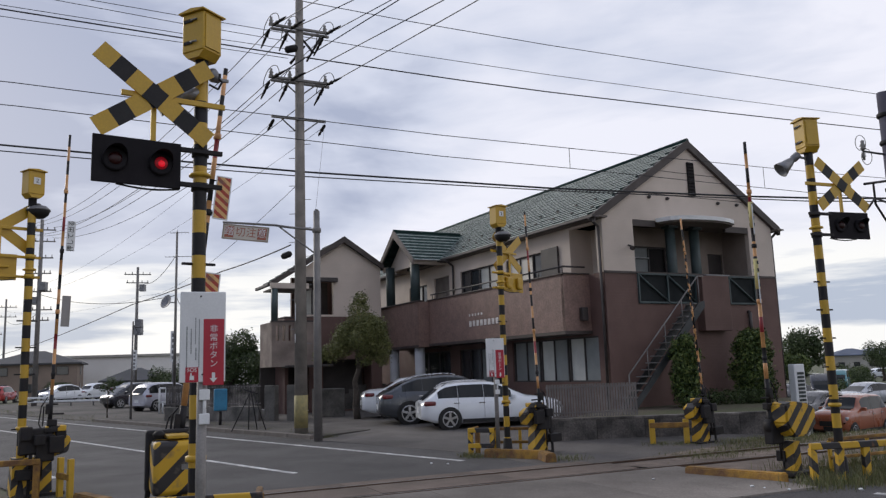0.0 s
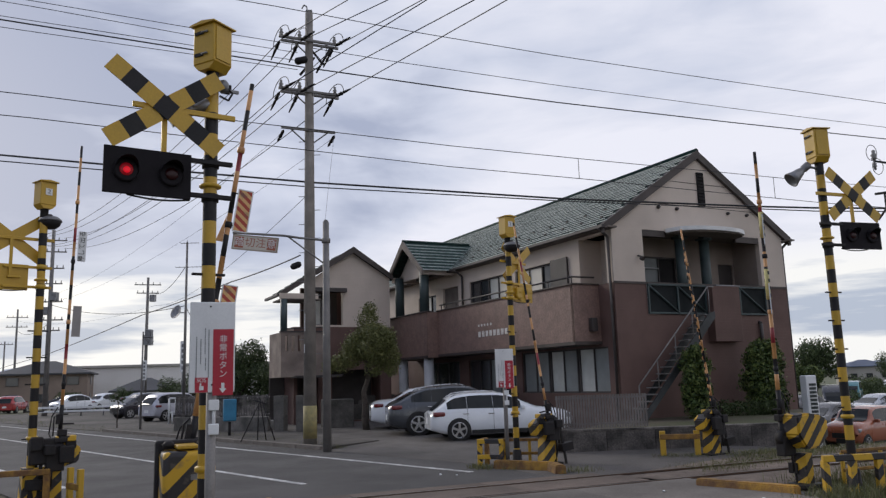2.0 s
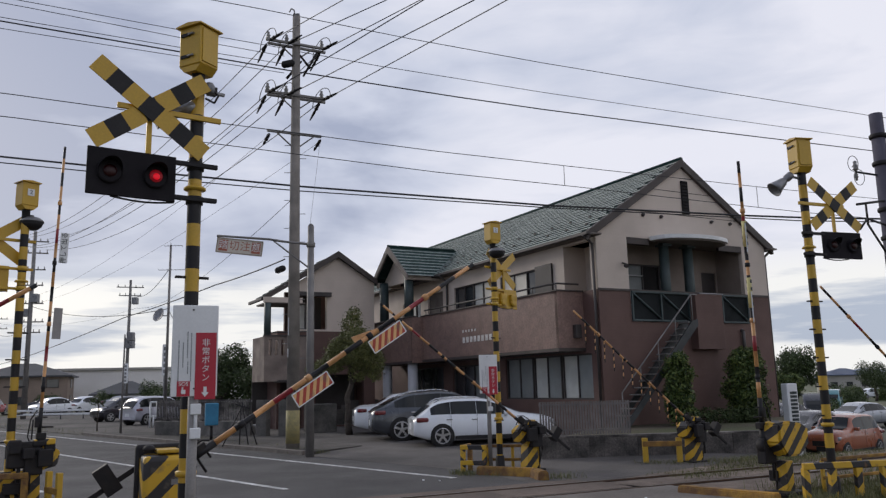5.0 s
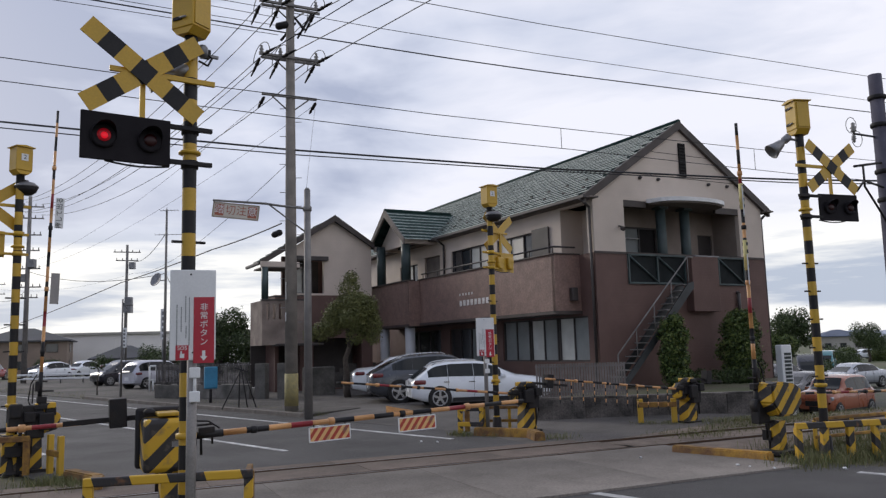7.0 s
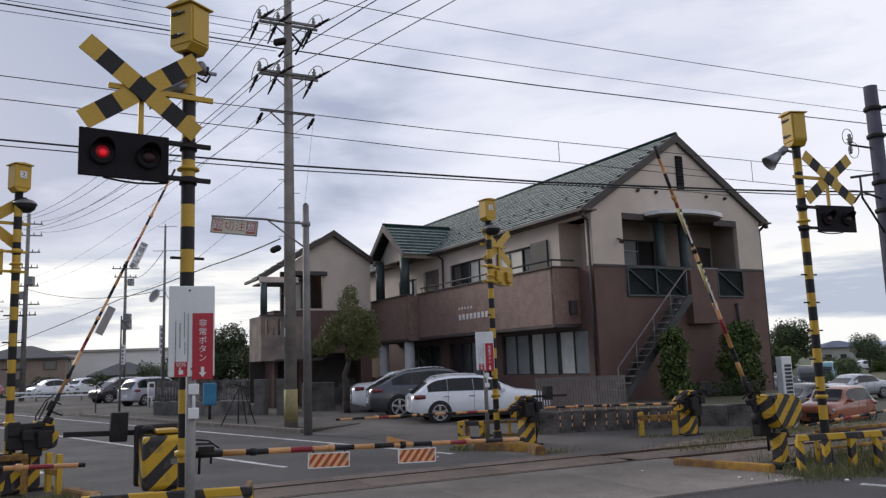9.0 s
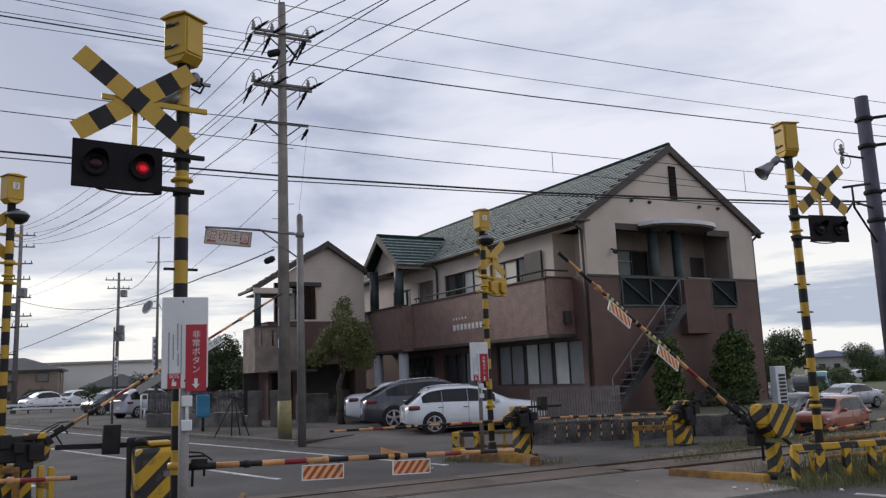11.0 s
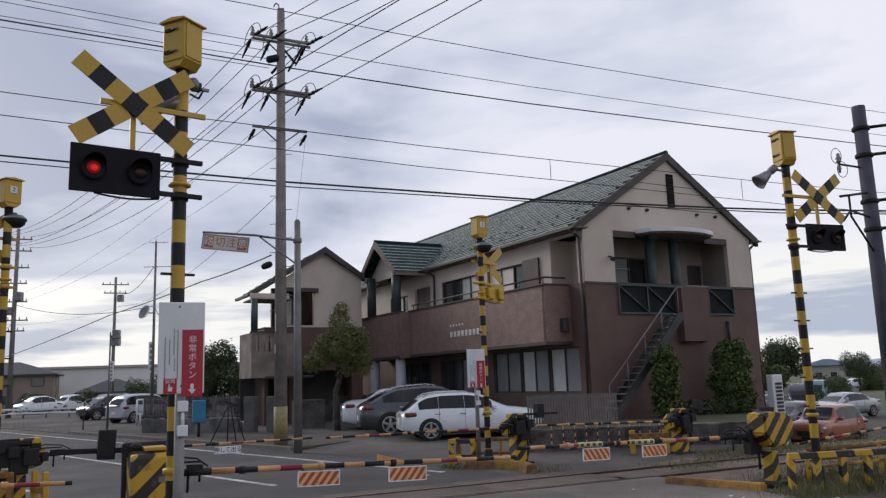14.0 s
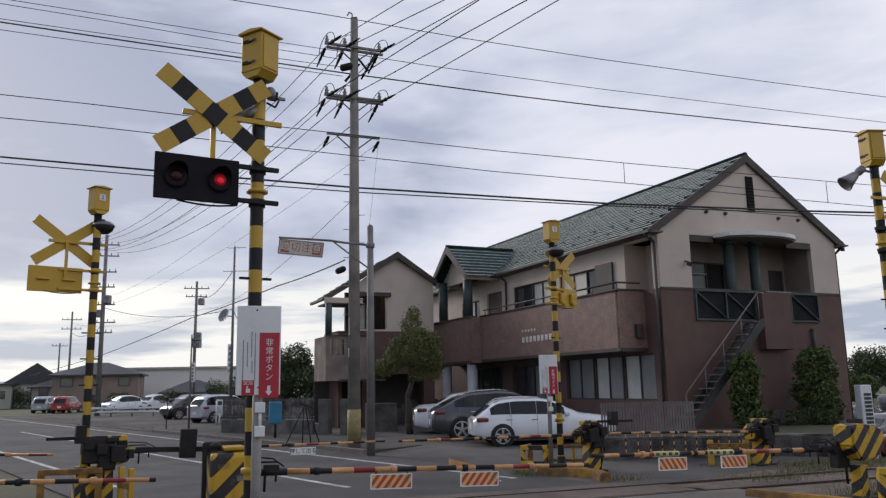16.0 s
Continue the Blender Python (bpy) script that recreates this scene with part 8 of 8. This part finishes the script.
# ---- clutter by the roads and houses ----


def clutter():
    # black stand of propped bars by the pavement
    st = thing("bar_stand", pose(-6.15, 24.6, 0.06) @ Matrix.Scale(0.72, 4), "black stand of leaning bars by the pavement", "stand")
    for k, (a, b) in enumerate((((-0.75, 0, 0), (0.1, 0, 1.75)), ((0.30, 0.2, 0), (0.05, 0, 1.85)), ((0.75, -0.1, 0), (0.15, 0, 1.7)), ((-0.1, 0.3, 0), (0.0, 0, 1.5)), ((-0.2, -0.1, 1.75), (0.35, 0.1, 1.55)))):
        bm = B()
        cyl(bm, a, b, 0.025, seg=8)
        part("bar", bm, M_blackmetal, st)
    # blue box on a leg
    bb = thing("blue_box", pose(-7.9, 27.6, 0.0, 0, 0, 20), "sky-blue box on a short leg by the fence", "box")
    bm = B()
    box(bm, (0, 0, 0.95), (0.44, 0.3, 0.75), bev=0.04)
    part("body", bm, M_blue, bb)
    bm = B()
    cyl(bm, (0, 0, 0), (0, 0, 0.55), 0.05)
    part("leg", bm, M_blackmetal, bb)
    # white tubular post guard by the silver car
    wp = thing("post_guard", pose(-14.35, 40.0, 0.0, 0, 0, 20), "white tubular bollard frame", "bollard")
    bm = B()
    tube(bm, [(-0.16, 0, 0), (-0.16, 0, 1.25), (0.16, 0, 1.25), (0.16, 0, 0.55), (-0.16, 0, 0.55)], 0.045, 8)
    tube(bm, [(0, 0, 0), (0, 0, 0.6)], 0.045, 8)
    part("frame", bm, M_whitepaint, wp)
    # white guard rail before the far car park
    gr = thing("road_barrier", pose(-26.5, 57.5, 0, 0, 0, -8), "white two-bar road barrier before the car park", "barrier")
    for z in (0.35, 0.62):
        bm = B()
        box(bm, (0, 0, z), (9.0, 0.08, 0.14), bev=0.02)
        part("barrier_beam", bm, M_whitepaint, gr)
    for k in range(6):
        bm = B()
        cyl(bm, (-4.4 + 1.76 * k, 0.06, 0), (-4.4 + 1.76 * k, 0.06, 0.7), 0.05, seg=8)
        part("post", bm, M_steel, gr)
    # air-conditioning outdoor unit tower at the house corner
    p = HM @ Vector((8.75, 0.4, 0))
    p = p * 0.86
    ac = thing("louvred_sign_tower", pose(p.x, p.y, land(p.x, p.y), 0, 0, 20), "white tower with dark slotted panel by the house corner", "sign tower")
    bm = B()
    hc = 1.55 - land(p.x, p.y)
    box(bm, (0, 0, hc / 2), (0.40, 0.26, hc), bev=0.03)
    part("case", bm, M_whitepaint, ac)
    for k in range(9):
        for s in (-1, 1):
            bm = B()
            box(bm, (0.02 + 0.066 * s, -0.135, hc - 0.28 - 0.115 * k), (0.115, 0.03, 0.075))
            part("slot", bm, M_ink, ac)
    # flowerpots and pots by the neighbour house
    for x, y, s in ((-5.6, 29.4, 1.0), (-5.3, 29.2, 0.8), (-7.0, 29.8, 0.9)):
        bm = B()
        lathe(bm, [(0.14 * s, 0), (0.2 * s, 0.38 * s), (0.22 * s, 0.40 * s), (0.18 * s, 0.38 * s), (0.1 * s, 0.34 * s)], 16)
        solo("flower_pot", bm, M_whitepaint, "white plastic flower pot on the ground", "flower pot", pose(x, y, 0.11), group="flower pots")
    # litter on the crossing
    rnd = random.Random(9)
    for k in range(7):
        bm = B()
        bmesh.ops.create_icosphere(bm, subdivisions=1, radius=rnd.uniform(0.02, 0.045))
        for v in bm.verts:
            v.co *= rnd.uniform(0.6, 1.2)
            v.co.z *= 0.5
        x, y = ((-0.35, 14.9), (-0.05, 14.75), (4.1, 11.05), (4.45, 10.7), (4.2, 10.9), (3.0, 12.0), (5.3, 10.5))[k]
        solo("litter", bm, M_whitepaint, "crumpled pale scrap on the ground", "litter", pose(x, y, 0.04), group="litter")
    # stepped ramp under the bay, dark stair of the neighbour entrance
    p = HM @ Vector((-3.3, 14.5, 0))
    for k in range(6):
        bm = B()
        box(bm, (0, 0, 0.09), (1.5, 0.30, 0.18), bev=0.01)
        solo("step", bm, M_darkconc, "dark concrete step to the entrance", "step", Matrix.Translation((p.x, p.y, 0.1)) @ pose(0, 0, 0, 0, 0, 28) @ pose(0.28 * k, 0, 0.18 * k), group="entrance steps")


clutter()


def motions():
    """The arms come down in two pairs, and the two red lamps light in turn."""
    fall = {
        "early": [(0, 88), (1.4, 88), (1.9, 82.5), (2.6, 72.5), (3.0, 66), (3.5, 58.8), (4.2, 46.5), (5.0, 33), (5.8, 20), (6.5, 9), (7.0, 2), (7.4, -2), (16, -2)],
        "kerb": [(0, 88), (1.4, 88), (1.9, 82.5), (2.6, 73), (3.0, 66.7), (3.5, 60), (4.2, 49.5), (5.0, 37), (5.8, 24.5), (6.5, 13.6), (7.0, 6), (7.4, 0.9), (16, 0.7)],
        "late": [(0, 90), (7.2, 90), (7.6, 86), (8.4, 74.5), (9.0, 65), (9.6, 55.5), (10.5, 39), (11.8, 16.8), (12.0, 13.4), (12.5, 5), (12.9, -1), (13.2, -2), (16, -2)],
        "slow": [(0, 90), (7.2, 90), (7.6, 86.2), (8.4, 75), (9.0, 66), (9.6, 56.8), (10.5, 42.5), (11.8, 22.3), (12.0, 19), (12.5, 11), (13.0, 4), (13.3, 1.9), (16, 1.9)]}
    for arm, key, zp, start, rest in GATES:
        walk(arm, [(t, pose(0, 0, zp, 0, -min(a + rest * (1 - a / 90), start), 0)) for t, a in fall[key]])
    for board, key, at in SWINGS:          # the boards lie flat along a raised arm and drop as it comes down
        walk(board, [(t, Matrix.Rotation(radians(37 * min(max((a - 20) / 40, 0), 1)), 4, "X") @ at) for t, a in fall[key]])
    for cord, key, at, start, rest in CORDS:          # the cords hang plumb from the arm
        walk(cord, [(t, at @ pose(0, 0, 0, 0, min(a + rest * (1 - a / 90), start), 0)) for t, a in fall[key]])
    beat, first = 0.598, 0.575
    for lens, which, at in LAMPS:
        on = (which == 1)
        rows, t, turn = [(0.0, 0.0 if on else 180.0)], first, 0.0 if on else 180.0
        while t < 15.9:
            rows += [(t - 0.066, turn), (t - 0.033, turn + 60), (t, turn + 120), (t + 0.033, turn + 180)]
            turn += 180.0
            t += beat
        rows.append((16.0, turn))
        walk(lens, [(s, at @ pose(0, 0, 0, 0, 0, a)) for s, a in rows])


motions()
